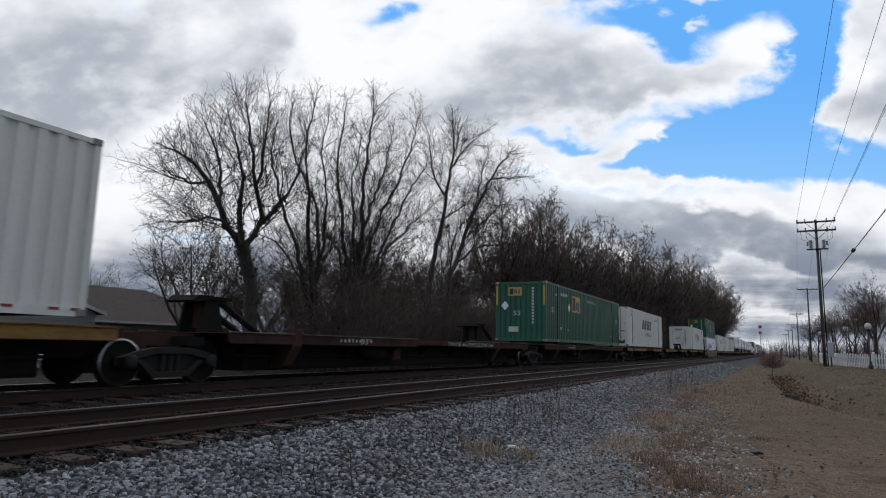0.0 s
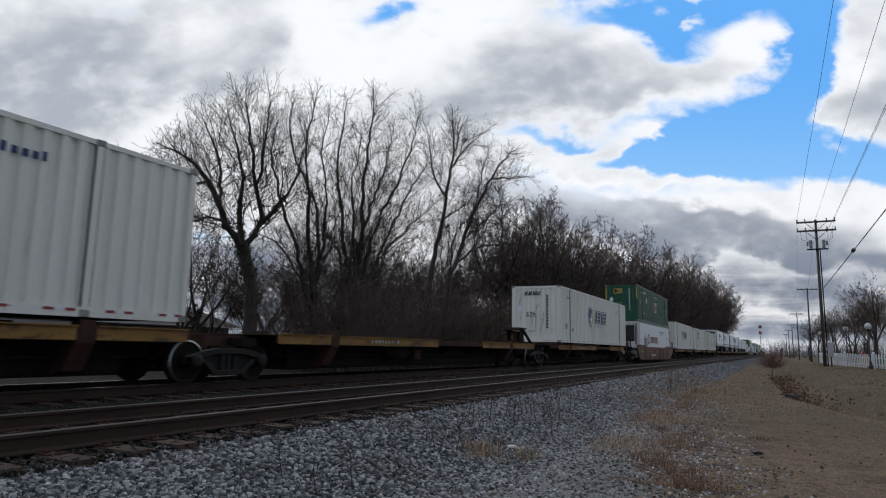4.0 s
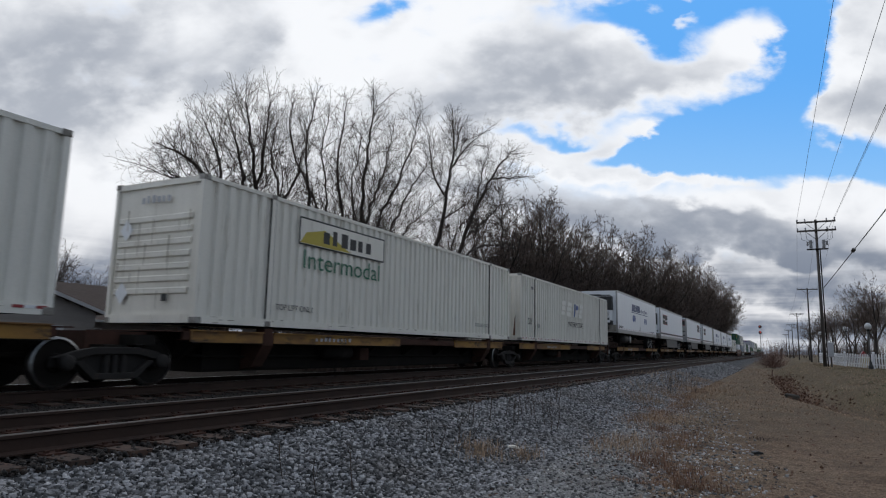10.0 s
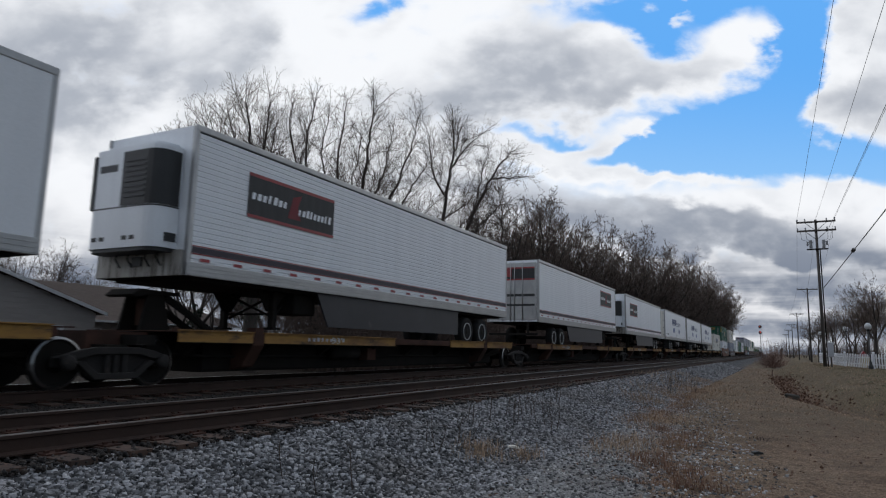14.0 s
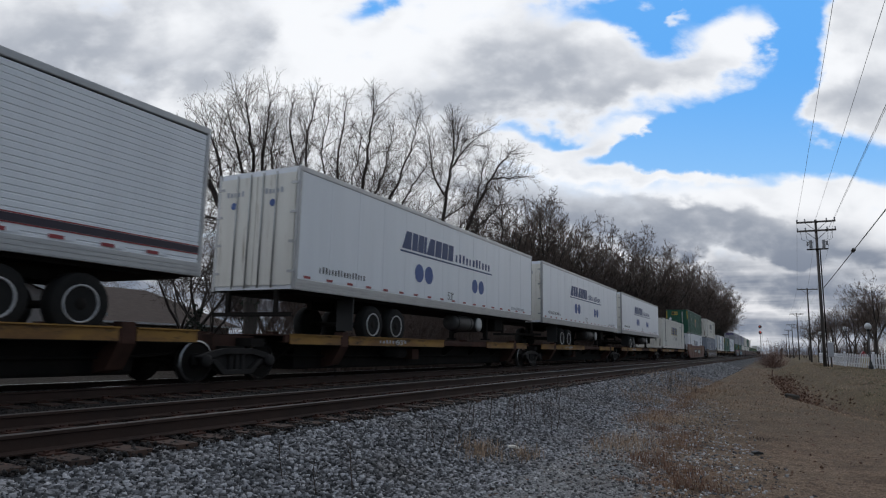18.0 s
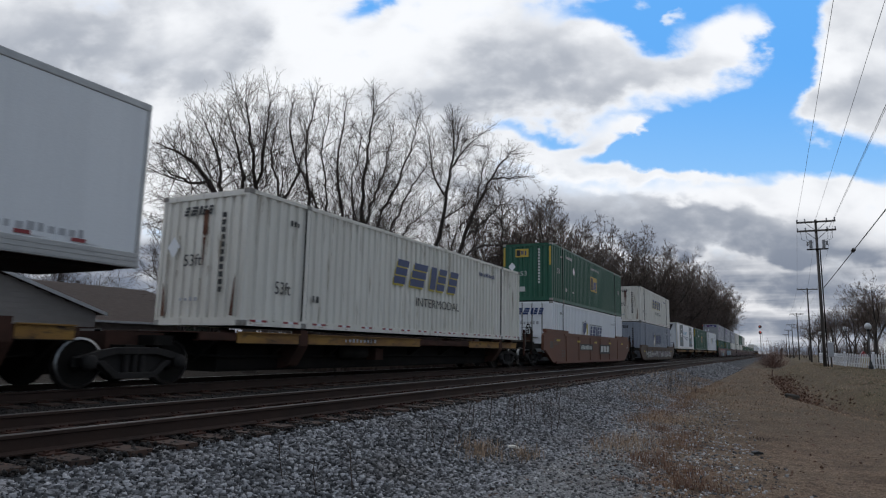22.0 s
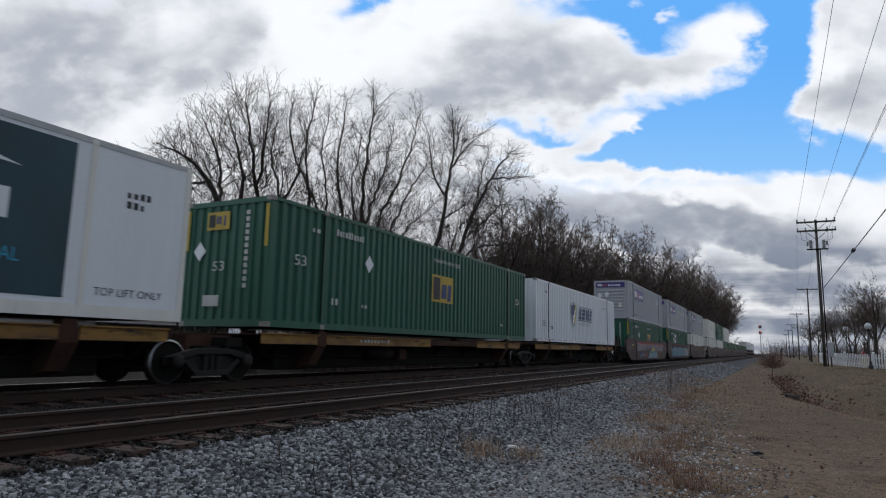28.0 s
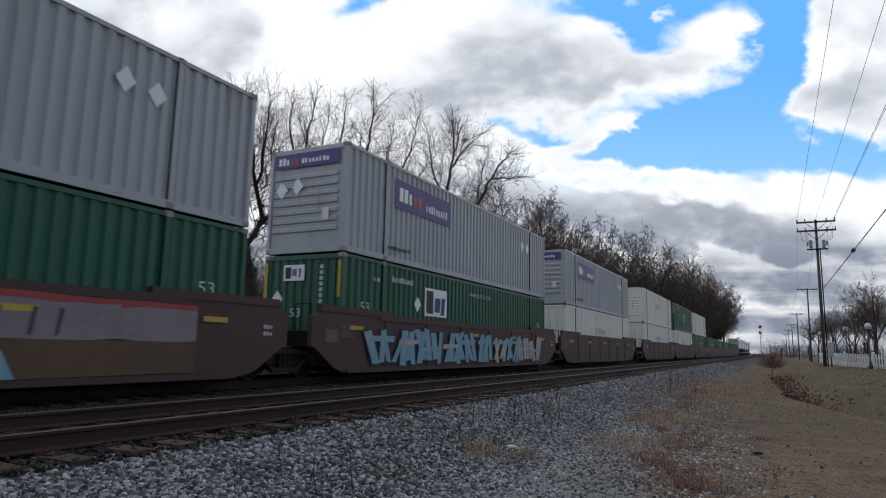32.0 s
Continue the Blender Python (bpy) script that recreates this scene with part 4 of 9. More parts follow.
def hunt_box(at):
    root = thing("shipping_container", "cream white corrugated container with green Intermodal lettering", "container", "containers on the train", at=at)
    container_shell(root, WHITE_CREAM, "ribs")
    side_poly(root, "sign_edge", [rect(2.85, 1.94, 3.65, 0.66)], BLACK_INK)
    side_poly(root, "sign_field", [rect(2.89, 1.98, 3.57, 0.58)], WHITE_CREAM, lift=1.5)
    side_poly(root, "sign_yellow", [[(2.9, 1.99), (4.9, 1.99), (3.8, 2.4), (3.1, 2.25)]], LOGO_YELLOW, lift=2)
    side_poly(root, "name_marking", bars(3.75, 2.08, 2.2, 0.36, 6, 0.25), BLACK_INK, lift=2.5)
    side_text(root, "Intermodal", 3.05, 1.4, 3.25, 0.44, GREEN_INK)
    side_text(root, "TOP LIFT ONLY", 2.2, 0.38, 1.3, 0.13, BLACK_INK)
    side_text(root, "TOP LIFT ONLY", 12.75, 0.40, 1.3, 0.13, BLACK_INK)
    end_poly(root, "name_marking", bars(-0.45, 2.42, 0.9, 0.16, 6), GREY)
    end_poly(root, "placard", [diamond(-0.85, 1.9, 0.23), diamond(-0.85, 0.6, 0.23)], WHITE_CLEAN)
    end_poly(root, "data_plate", [rect(0.35, 0.42, 0.16, 0.14)], BLACK_INK)
    return root


def fedex_box(at):
    root = thing("shipping_container", "light grey corrugated container with purple name panels", "container", "containers on the train", at=at)
    container_shell(root, GREY, "ribs")
    p = side_poly(root, "name_panel", [rect(2.4, 1.63, 3.65, 0.86)], PURPLE)
    side_poly(p, "name_marking", bars(2.65, 1.85, 0.85, 0.42, 3, 0.2), WHITE_CLEAN, lift=2)
    side_poly(p, "name_marking", bars(3.5, 1.85, 0.55, 0.42, 2, 0.2), ORANGE, lift=2)
    side_poly(p, "name_marking", bars(4.3, 1.85, 1.5, 0.24, 9, 0.35), WHITE_CLEAN, lift=2)
    p = end_poly(root, "end_name_panel", [rect(-1.12, 2.36, 2.16, 0.38)], PURPLE, y=-0.005)
    end_poly(p, "name_marking", bars(-1.0, 2.45, 0.42, 0.2, 3, 0.2), WHITE_CLEAN, y=-0.005, lift=2)
    end_poly(p, "name_marking", bars(-0.56, 2.45, 0.26, 0.2, 2, 0.2), ORANGE, y=-0.005, lift=2)
    end_poly(p, "name_marking", bars(-0.2, 2.46, 0.95, 0.13, 8, 0.35), WHITE_CLEAN, y=-0.005, lift=2)
    end_poly(root, "placard", [diamond(-0.85, 1.75, 0.24), diamond(-0.32, 1.82, 0.24)], WHITE_CLEAN, y=-0.004)
    end_poly(root, "data_plate", [rect(0.55, 0.85, 0.22, 0.32)], WHITE_CREAM, y=-0.004)
    side_poly(root, "placard", [diamond(13.05, 2.05, 0.24), diamond(13.7, 2.0, 0.24)], WHITE_CLEAN)
    side_poly(root, "notice_marking", bars(2.1, 0.35, 1.3, 0.12, 9), BLACK_INK)
    return root


def plain_box(at, paint, label, front="ribs", mark=None):
    root = thing("shipping_container", label, "container", "containers on the train", at=at)
    container_shell(root, paint, front)
    if mark is not None:
        side_poly(root, "name_marking", bars(6.2, 1.5, 2.6, 0.42, 6, 0.25, 0.1), mark)
    return root


def smooth_shell(root, paint, z0, z1, frame, ribs=False):
    """A smooth or horizontally ribbed van body."""
    if ribs:
        for sgn in (1, -1):
            s, z, n = Shape(), z0 + 0.22, 24
            w = (z1 - 0.16 - z) / n
            line = []
            for k in range(n):
                a = z + k * w
                line += [(0.014, a), (0.004, a + 0.008), (0.004, a + w - 0.024), (0.014, a + w - 0.012)]
            line.append((0.014, z + n * w))
            for d, h in line:
                s.v += [(sgn * (CW - d), 0.1, h), (sgn * (CW - d), CL - 0.1, h)]
            for k in range(len(line) - 1):
                q = (2 * k, 2 * k + 1, 2 * k + 3, 2 * k + 2)
                s.f.append(q if sgn > 0 else q[::-1])
                s.m.append(0)
            part("ribbed_side_wall", s, paint, root)
    else:
        for sgn in (1, -1):
            side = part("side_wall", Shape().box(min(sgn * CW, sgn * (CW - 0.04)), max(sgn * CW, sgn * (CW - 0.04)), 0.05, CL - 0.05, z0 + 0.2, z1 - 0.1), paint, root)
            if sgn > 0:
                k = 1.25
                while k < CL - 0.5:
                    part("panel_joint", Shape().box(CW - 0.001, CW + 0.004, k, k + 0.03, z0 + 0.22, z1 - 0.12), paint, side)
                    k += 1.22
    for sgn in (1, -1):
        rl = part("bottom_rail", Shape().box(min(sgn * (CW + 0.012), sgn * (CW - 0.06)), max(sgn * (CW + 0.012), sgn * (CW - 0.06)), 0.0, CL, z0, z0 + 0.26), frame, root, bevel=0.01)
        for k in range(3):
            part("rail_bead", Shape().box(min(sgn * (CW + 0.012), sgn * (CW + 0.022)), max(sgn * (CW + 0.012), sgn * (CW + 0.022)), 0.02, CL - 0.02, z0 + 0.03 + k * 0.075, z0 + 0.06 + k * 0.075), frame, rl)
        part("top_rail", Shape().box(min(sgn * (CW + 0.012), sgn * (CW - 0.06)), max(sgn * (CW + 0.012), sgn * (CW - 0.06)), 0.0, CL, z1 - 0.14, z1), ALU, root, bevel=0.02)
        for y in (0.0, CL - 0.1):
            part("corner_post", Shape().box(min(sgn * (CW + 0.008), sgn * (CW - 0.1)), max(sgn * (CW + 0.008), sgn * (CW - 0.1)), y, y + 0.1, z0, z1 - 0.05), ALU, root, bevel=0.02)
    part("roof", Shape().box(-CW + 0.06, CW - 0.06, 0.05, CL - 0.05, z1 - 0.05, z1 - 0.02), ALU, root)
    part("floor", Shape().box(-CW + 0.06, CW - 0.06, 0.05, CL - 0.05, z0, z0 + 0.14), GRIME, root)
    part("front_wall", Shape().box(-CW + 0.1, CW - 0.1, 0.02, 0.08, z0 + 0.02, z1 - 0.02), paint, root)
    part("rear_wall", Shape().box(-CW + 0.1, CW - 0.1, CL - 0.08, CL - 0.02, z0 + 0.02, z1 - 0.02), paint, root)
    red, white = [], []
    y = 0.3
    while y < CL - 0.4:
        red.append(rect(y, z0 + 0.29, 0.24, 0.06))
        white.append(rect(y + 0.24, z0 + 0.29, 0.2, 0.06))
        y += 0.86
    side_poly(root, "red_tape", red, RED_TAPE, x=CW + 0.012)
    side_poly(root, "white_tape", white, WHITE_CLEAN, x=CW + 0.012)


GREY_DARK = surf("dark_grey_skirt", (0.020, 0.020, 0.026), (0.028, 0.028, 0.034), 0.5, 0, 1, 30, 0.02, (0.09, 0.085, 0.08), 0.62)
NOSE_GRIME = surf("grimy_nose_panel", (0.40, 0.38, 0.35), (0.30, 0.28, 0.25), 0.6, 0.1, 1.2, 30, 0.05, (0.05, 0.04, 0.03), 0.48, UP)
STRIPE_DARK = surf("dark_plum_stripe", (0.022, 0.016, 0.03), (0.03, 0.02, 0.035), 0.5, 0, 1, 30, 0.0)


def round_plan(x0, x1, y0, y1, r, left=True, right=True):
    """An outline on the ground whose forward corners are rounded."""
    pts = [(x1, y1), (x0, y1)]
    if left:
        pts += [(x0 + r - r * math.cos(a), y0 + r - r * math.sin(a)) for a in (0, 0.4, 0.8, 1.2, 1.57)]
    else:
        pts.append((x0, y0))
    if right:
        pts += [(x1 - r + r * math.sin(a), y0 + r - r * math.cos(a)) for a in (0, 0.4, 0.8, 1.2, 1.57)]
    else:
        pts.append((x1, y0))
    return pts


def reefer_unit(root, z, black_top=True):
    """The cooling unit on a trailer's nose."""
    r = 0.12 if black_top else 0.30
    u = part("cooling_unit", Shape().prism(round_plan(-1.0, 1.0, -0.55, 0.0, r), "z", z, z + 1.96), WHITE_CLEAN, root)
    part("unit_roof", Shape().prism(round_plan(-0.86, 0.86, -0.44, 0.0, r), "z", z + 1.955, z + 2.05), WHITE_CLEAN if not black_top else BLACK, u)
    if black_top:
        part("upper_shell", Shape().prism(round_plan(-1.012, 1.012, -0.562, -0.06, r), "z", z + 0.98, z + 1.93), BLACK, u)
        part("corner_piece", Shape().prism([(-0.98, z + 1.62), (-0.62, z + 1.9), (-0.98, z + 1.9)], "y", -0.572, -0.56), WHITE_CLEAN, u)
        part("lower_band", Shape().prism(round_plan(-1.012, 1.012, -0.562, -0.06, r), "z", z - 0.02, z + 0.26), BLACK, u)
        part("bright_panel", Shape().box(-0.92, -0.30, -0.574, -0.562, z + 0.06, z + 0.24).box(0.52, 0.9, -0.574, -0.562, z + 0.12, z + 0.3), WHITE_CLEAN, u)
        part("panel_seam", Shape().box(0.42, 0.47, -0.575, -0.54, z + 0.2, z + 1.93).box(-0.28, -0.265, -0.556, -0.54, z + 0.26, z + 0.98), BLACK, u)
        for k in range(10):
            part("grille_slat", Shape().box(-0.9, 0.38, -0.578, -0.56, z + 1.03 + k * 0.08, z + 1.055 + k * 0.08), GREY_DARK, u)
        for k in range(7):
            part("vent_louvre", Shape().box(0.60, 0.86, -0.562, -0.545, z + 0.48 + k * 0.06, z + 0.50 + k * 0.06), GREY_DARK, u)
        part("control_box", Shape().box(0.58, 0.86, -0.585, -0.55, z + 0.30, z + 0.42), BLACK, u)
        part("roof_rail", Shape().tube([(-0.9, -0.5, z + 2.06), (0.3, -0.5, z + 2.06)], 0.025, 6), BLACK, u)
    else:
        part("upper_shell", Shape().prism(round_plan(0.02, 1.014, -0.564, -0.04, r, False, True), "z", z + 0.80, z + 1.86), BLACK, u)
        part("upper_shell", Shape().prism(round_plan(-1.014, -0.78, -0.564, -0.04, 0.2, True, False), "z", z + 0.80, z + 1.86), BLACK, u)
        for k in range(8):
            part("grille_slat", Shape().box(0.12, 0.68, -0.58, -0.56, z + 0.95 + k * 0.1, z + 0.98 + k * 0.1), GREY_DARK, u)
        part("name_bar", Shape().box(-0.66, -0.14, -0.556, -0.545, z + 1.5, z + 1.64), GREY_DARK, u)
        part("panel_seam", Shape().prism(round_plan(-1.006, 1.006, -0.556, -0.02, r), "z", z + 0.765, z + 0.79), GREY_DARK, u)
        for x in (-0.72, -0.5, 0.15, 0.36):
            part("marker_recess", Shape().box(x, x + 0.13, -0.56, -0.54, z + 0.14, z + 0.22), BLACK, u)
        part("control_box", Shape().box(0.99, 1.03, -0.30, -0.06, z + 0.12, z + 0.28), BLACK, u)
        part("base_trim", Shape().prism(round_plan(-0.96, 0.96, -0.52, 0.0, r), "z", z - 0.07, z + 0.0), BLACK, u)
    sk = part("nose_skirt", Shape().box(-1.2, 1.2, -0.06, 0.02, z - 0.5, z - 0.02), NOSE_GRIME, root)
    for x in (-0.55, -0.2, 0.3, 0.62):
        part("hose", Shape().tube([(x, -0.1, z + 0.0), (x + 0.04, -0.16, z - 0.16), (x + 0.1, -0.09, z - 0.32)], 0.022, 6), BLACK, sk)
    part("air_coupling", Shape().box(-0.12, 0.16, -0.1, -0.05, z - 0.3, z - 0.12), BLACK, sk)
    return u


RIM_WHITE = surf("scuffed_white_rim", (0.50, 0.50, 0.50), (0.36, 0.355, 0.35), 0.5, 0.2, 3, 40, 0.02, (0.14, 0.12, 0.11), 0.6)


def wheel_pair(root, y, z, side):
    """Dual road wheels on one side of a trailer axle."""
    x = side * 1.05
    w = part("wheel", Shape().lathe([(0.30, -0.14), (0.47, -0.15), (0.50, -0.11), (0.50, 0.11), (0.47, 0.15), (0.30, 0.14)], "x", (x, y, z), 22), TYRE, root, smooth=True)
    part("rim", Shape().lathe([(0.28, 0.04), (0.31, 0.156), (0.285, 0.158), (0.25, 0.02), (0.20, 0.0)] if side > 0 else [(0.29, -0.05), (0.26, -0.12), (0.2, -0.06), (0.03, -0.06)], "x", (x, y, z), 22), RIM_WHITE, w, "pale dished wheel rim", smooth=True)
    if side > 0:
        part("hub", Shape().lathe([(0.20, 0.0), (0.17, 0.03), (0.11, 0.05), (0.10, 0.14), (0.03, 0.15)], "x", (x, y, z), 16), GRIME, w, smooth=True)
        for k in range(5):
            a = k * 1.2566
            part("vent_hole", Shape().lathe([(0.035, 0.0), (0.035, 0.012), (0.005, 0.012)], "x", (x + 0.026, y + 0.19 * math.cos(a), z + 0.19 * math.sin(a)), 8), BLACK, w)
    return w


TANK = surf("road_grimed_tank_metal", (0.075, 0.072, 0.07), (0.04, 0.038, 0.036), 0.6, 0.3, 1.5, 30, 0.05, (0.05, 0.04, 0.035), 0.5)


def trailer_gear(root, axle_ys, z0, tank_y=None, skirt=None, leg_y=3.0):
    """Wheels, landing legs, tank and side skirt below a trailer body; z0 is the body's underside."""
    for y in axle_ys:
        for sd in (1, -1):
            wheel_pair(root, y, 0.5, sd)
        part("axle", Shape().cyl((-1.0, y, 0.5), (1.0, y, 0.5), 0.07, 10), GRIME, root)
    ya, yb = min(axle_ys) - 0.7, max(axle_ys) + 0.7
    part("slider_frame", Shape().box(-0.55, -0.4, ya, yb, z0 - 0.28, z0).box(0.4, 0.55, ya, yb, z0 - 0.28, z0), GRIME, root)
    part("crossmember", Shape().box(-1.1, 1.1, 0.3, CL - 0.3, z0 - 0.06, z0 + 0.01), GRIME, root)
    for sd in (1, -1):
        lg = part("landing_leg", Shape().box(sd * 0.75 - 0.07, sd * 0.75 + 0.07, leg_y - 0.07, leg_y + 0.07, 0.28, z0), GRIME, root)
        part("leg_foot", Shape().box(sd * 0.75 - 0.14, sd * 0.75 + 0.14, leg_y - 0.13, leg_y + 0.13, 0.24, 0.29), GRIME, lg)
    part("leg_bracket", Shape().prism([(leg_y - 0.5, z0), (leg_y + 0.5, z0), (leg_y + 0.12, z0 - 0.5), (leg_y - 0.12, z0 - 0.5)], "x", 0.66, 0.70), GRIME, root)
    part("leg_bracket", Shape().prism([(leg_y - 0.5, z0), (leg_y + 0.5, z0), (leg_y + 0.12, z0 - 0.5), (leg_y - 0.12, z0 - 0.5)], "x", -0.70, -0.66), GRIME, root)
    part("leg_brace", Shape().tube([(-0.72, leg_y + 0.1, 0.5), (0.72, leg_y + 0.1, z0 - 0.1)], 0.03, 6).tube([(0.72, leg_y + 0.1, 0.5), (-0.72, leg_y + 0.1, z0 - 0.1)], 0.03, 6), GRIME, root)
    part("spare_gear_box", Shape().box(0.2, 0.95, leg_y + 0.5, leg_y + 1.3, z0 - 0.55, z0), GRIME, root, bevel=0.05)
    part("leg_brace", Shape().tube([(0.75, leg_y, 0.45), (0.45, leg_y + 0.9, z0)], 0.03, 6).tube([(-0.75, leg_y, 0.6), (0.75, leg_y, 0.6)], 0.03, 6), GRIME, root)
    if tank_y is not None:
        tk = part("fuel_tank", Shape().lathe([(0.25, -0.75), (0.28, -0.70), (0.28, 0.70), (0.25, 0.75)], "y", (0.85, tank_y, z0 - 0.36), 20), TANK, root, smooth=True)
        cross = part("air_tank", Shape().lathe([(0.26, -0.6), (0.28, -0.55), (0.28, 0.5), (0.26, 0.56)], "x", (0.55, tank_y + 1.15, z0 - 0.38), 20), TANK, root, smooth=True)
        part("tank_cap", Shape().lathe([(0.265, 0.56), (0.24, 0.60), (0.10, 0.62), (0.02, 0.62)], "x", (0.55, tank_y + 1.15, z0 - 0.38), 22), RIM_WHITE, cross, "white tank end", smooth=True)
        for dy in (-0.5, 0.5):
            part("tank_strap", Shape().lathe([(0.288, -0.03), (0.288, 0.03)], "y", (0.85, tank_y + dy, z0 - 0.36), 20, caps=False), GRIME, tk)
    if skirt:
        part("side_skirt", Shape().prism([(skirt[0], z0 + 0.02), (skirt[0] + 0.5, 0.36), (skirt[1], 0.36), (skirt[1], z0 + 0.02)], "x", 1.17, 1.21), GREY_DARK, root)




def alliance_marks(root, y, z, d1, d2, dz):
    """A blue name in plain blocks over a rule, and two pairs of dots below."""
    a = y + 0.1
    for i, w in enumerate((0.60, 0.40, 0.40, 0.18, 0.60, 0.50, 0.48, 0.44)):
        tip = 0.34 if i in (0, 4) else 0.06
        side_poly(root, "name_block", [[(a, z + 0.08), (a + w * 0.88, z + 0.08), (a + w * 0.88 + 0.04, z + 0.62), (a + tip * w + 0.04, z + 0.62)]], BLUE_INK)
        a += w * 0.95
    side_poly(root, "name_marking", bars(y + 3.7, z + 0.1, 3.1, 0.3, 11, 0.4), BLUE_INK)
    side_poly(root, "rule", [rect(y, z - 0.03, 6.9, 0.05)], BLUE_INK)
    for a, r in ((d1, 0.28), (d1 + 0.62, 0.28), (d2, 0.25), (d2 + 0.58, 0.25)):
        side_poly(root, "dot", [disc(a, dz if r > 0.26 else dz - 0.03, r, 28)], BLUE_DOT)


ZB, ZT = 1.16, 4.10  # underside and top of a trailer body above the deck


def alliance_reefer(at):
    root = thing("semi_trailer", "white refrigerated semi-trailer with blue dots, cooling unit forward", "trailer", "trailers on the train", at=at)
    smooth_shell(root, WHITE_CLEAN, ZB, ZT, ALU)
    reefer_unit(root, ZB + 0.55, True)
    trailer_gear(root, (12.6, 13.9), ZB, tank_y=4.0, leg_y=2.9)
    alliance_marks(root, 4.9, 2.86, 5.6, 10.5, 2.4)
    side_poly(root, "number_marking", bars(0.4, ZB + 0.36, 1.5, 0.17, 10), BLACK_INK)
    side_text(root, "53'", 8.1, 1.55, 0.42, 0.28, BLACK_INK)
    side_poly(root, "web_marking", bars(12.9, 1.5, 1.9, 0.12, 14), BLUE_INK)
    return root


def alliance_dry(at):
    root = thing("semi_trailer", "white dry van semi-trailer with blue dots, swing doors forward", "trailer", "trailers on the train", at=at)
    smooth_shell(root, WHITE_CLEAN, ZB, ZT, ALU)
    trailer_gear(root, (3.45, 4.67), ZB, tank_y=9.55, leg_y=12.2)
    part("mud_flap", Shape().box(0.72, 1.24, 2.42, 2.45, 0.30, ZB), BLACK, root)
    for sx in (-1, 1):
        x0, x1 = sorted((sx * 0.012, sx * (CW - 0.1)))
        d = part("door", Shape().box(x0, x1, -0.01, 0.03, ZB + 0.12, ZT - 0.16), WHITE_OLD, root)
        for r in (0.2, 0.62):
            part("lock_rod", Shape().cyl((sx * r, -0.03, ZB + 0.05), (sx * r, -0.03, ZT - 0.1), 0.018, 8), ALU, d, smooth=True)
        for k in range(4):
            hx = sorted((sx * (CW - 0.22), sx * (CW - 0.02)))
            part("hinge", Shape().box(hx[0], hx[1], -0.025, 0.0, ZB + 0.4 + k * 0.7, ZB + 0.46 + k * 0.7), ALU, d)
        end_poly(d, "dot", [disc(sx * 0.62 - 0.1, ZT - 0.85, 0.09)], BLUE_DOT, y=-0.02)
        end_poly(d, "name_marking", bars(sx * 0.62 - 0.35, ZT - 0.62, 0.6, 0.13, 5), GREY, y=-0.02)
    part("bumper", Shape().box(-1.2, 1.2, 0.0, 0.08, 0.55, 0.65).box(-0.8, -0.7, 0.0, 0.08, 0.6, ZB).box(0.7, 0.8, 0.0, 0.08, 0.6, ZB), GRIME, root)
    alliance_marks(root, 4.6, 2.74, 5.78, 9.92, 2.17)
    side_poly(root, "web_marking", bars(0.88, 1.63, 2.0, 0.16, 16, 0.5), GREY_DARK)
    side_text(root, "53'", 7.75, 1.5, 0.42, 0.27, BLACK_INK)
    side_poly(root, "number_marking", bars(13.6, 1.52, 1.6, 0.13, 10), GREY)
    return root


def stevens_marks(root, y, z):
    w, h = 2.95, 0.96
    p = side_poly(root, "name_panel", [rect(y, z, w, h)], BLACK_INK)
    side_poly(p, "panel_edge", [rect(y, z, w, 0.07), rect(y, z + h - 0.07, w, 0.07)], RED_TAPE, lift=2)
    side_poly(p, "name_marking", bars(y + 0.1, z + 0.4, 1.15, 0.18, 7, 0.3, 0.2) + bars(y + 1.6, z + 0.32, 1.25, 0.18, 9, 0.3, 0.2), WHITE_CLEAN, lift=2)
    side_poly(p, "name_mark", [[(y + 1.25, z + 0.2), (y + 1.7, z + 0.2), (y + 1.58, z + 0.5), (y + 1.7, z + 0.8), (y + 1.4, z + 0.7)]], RED_INK, lift=2)


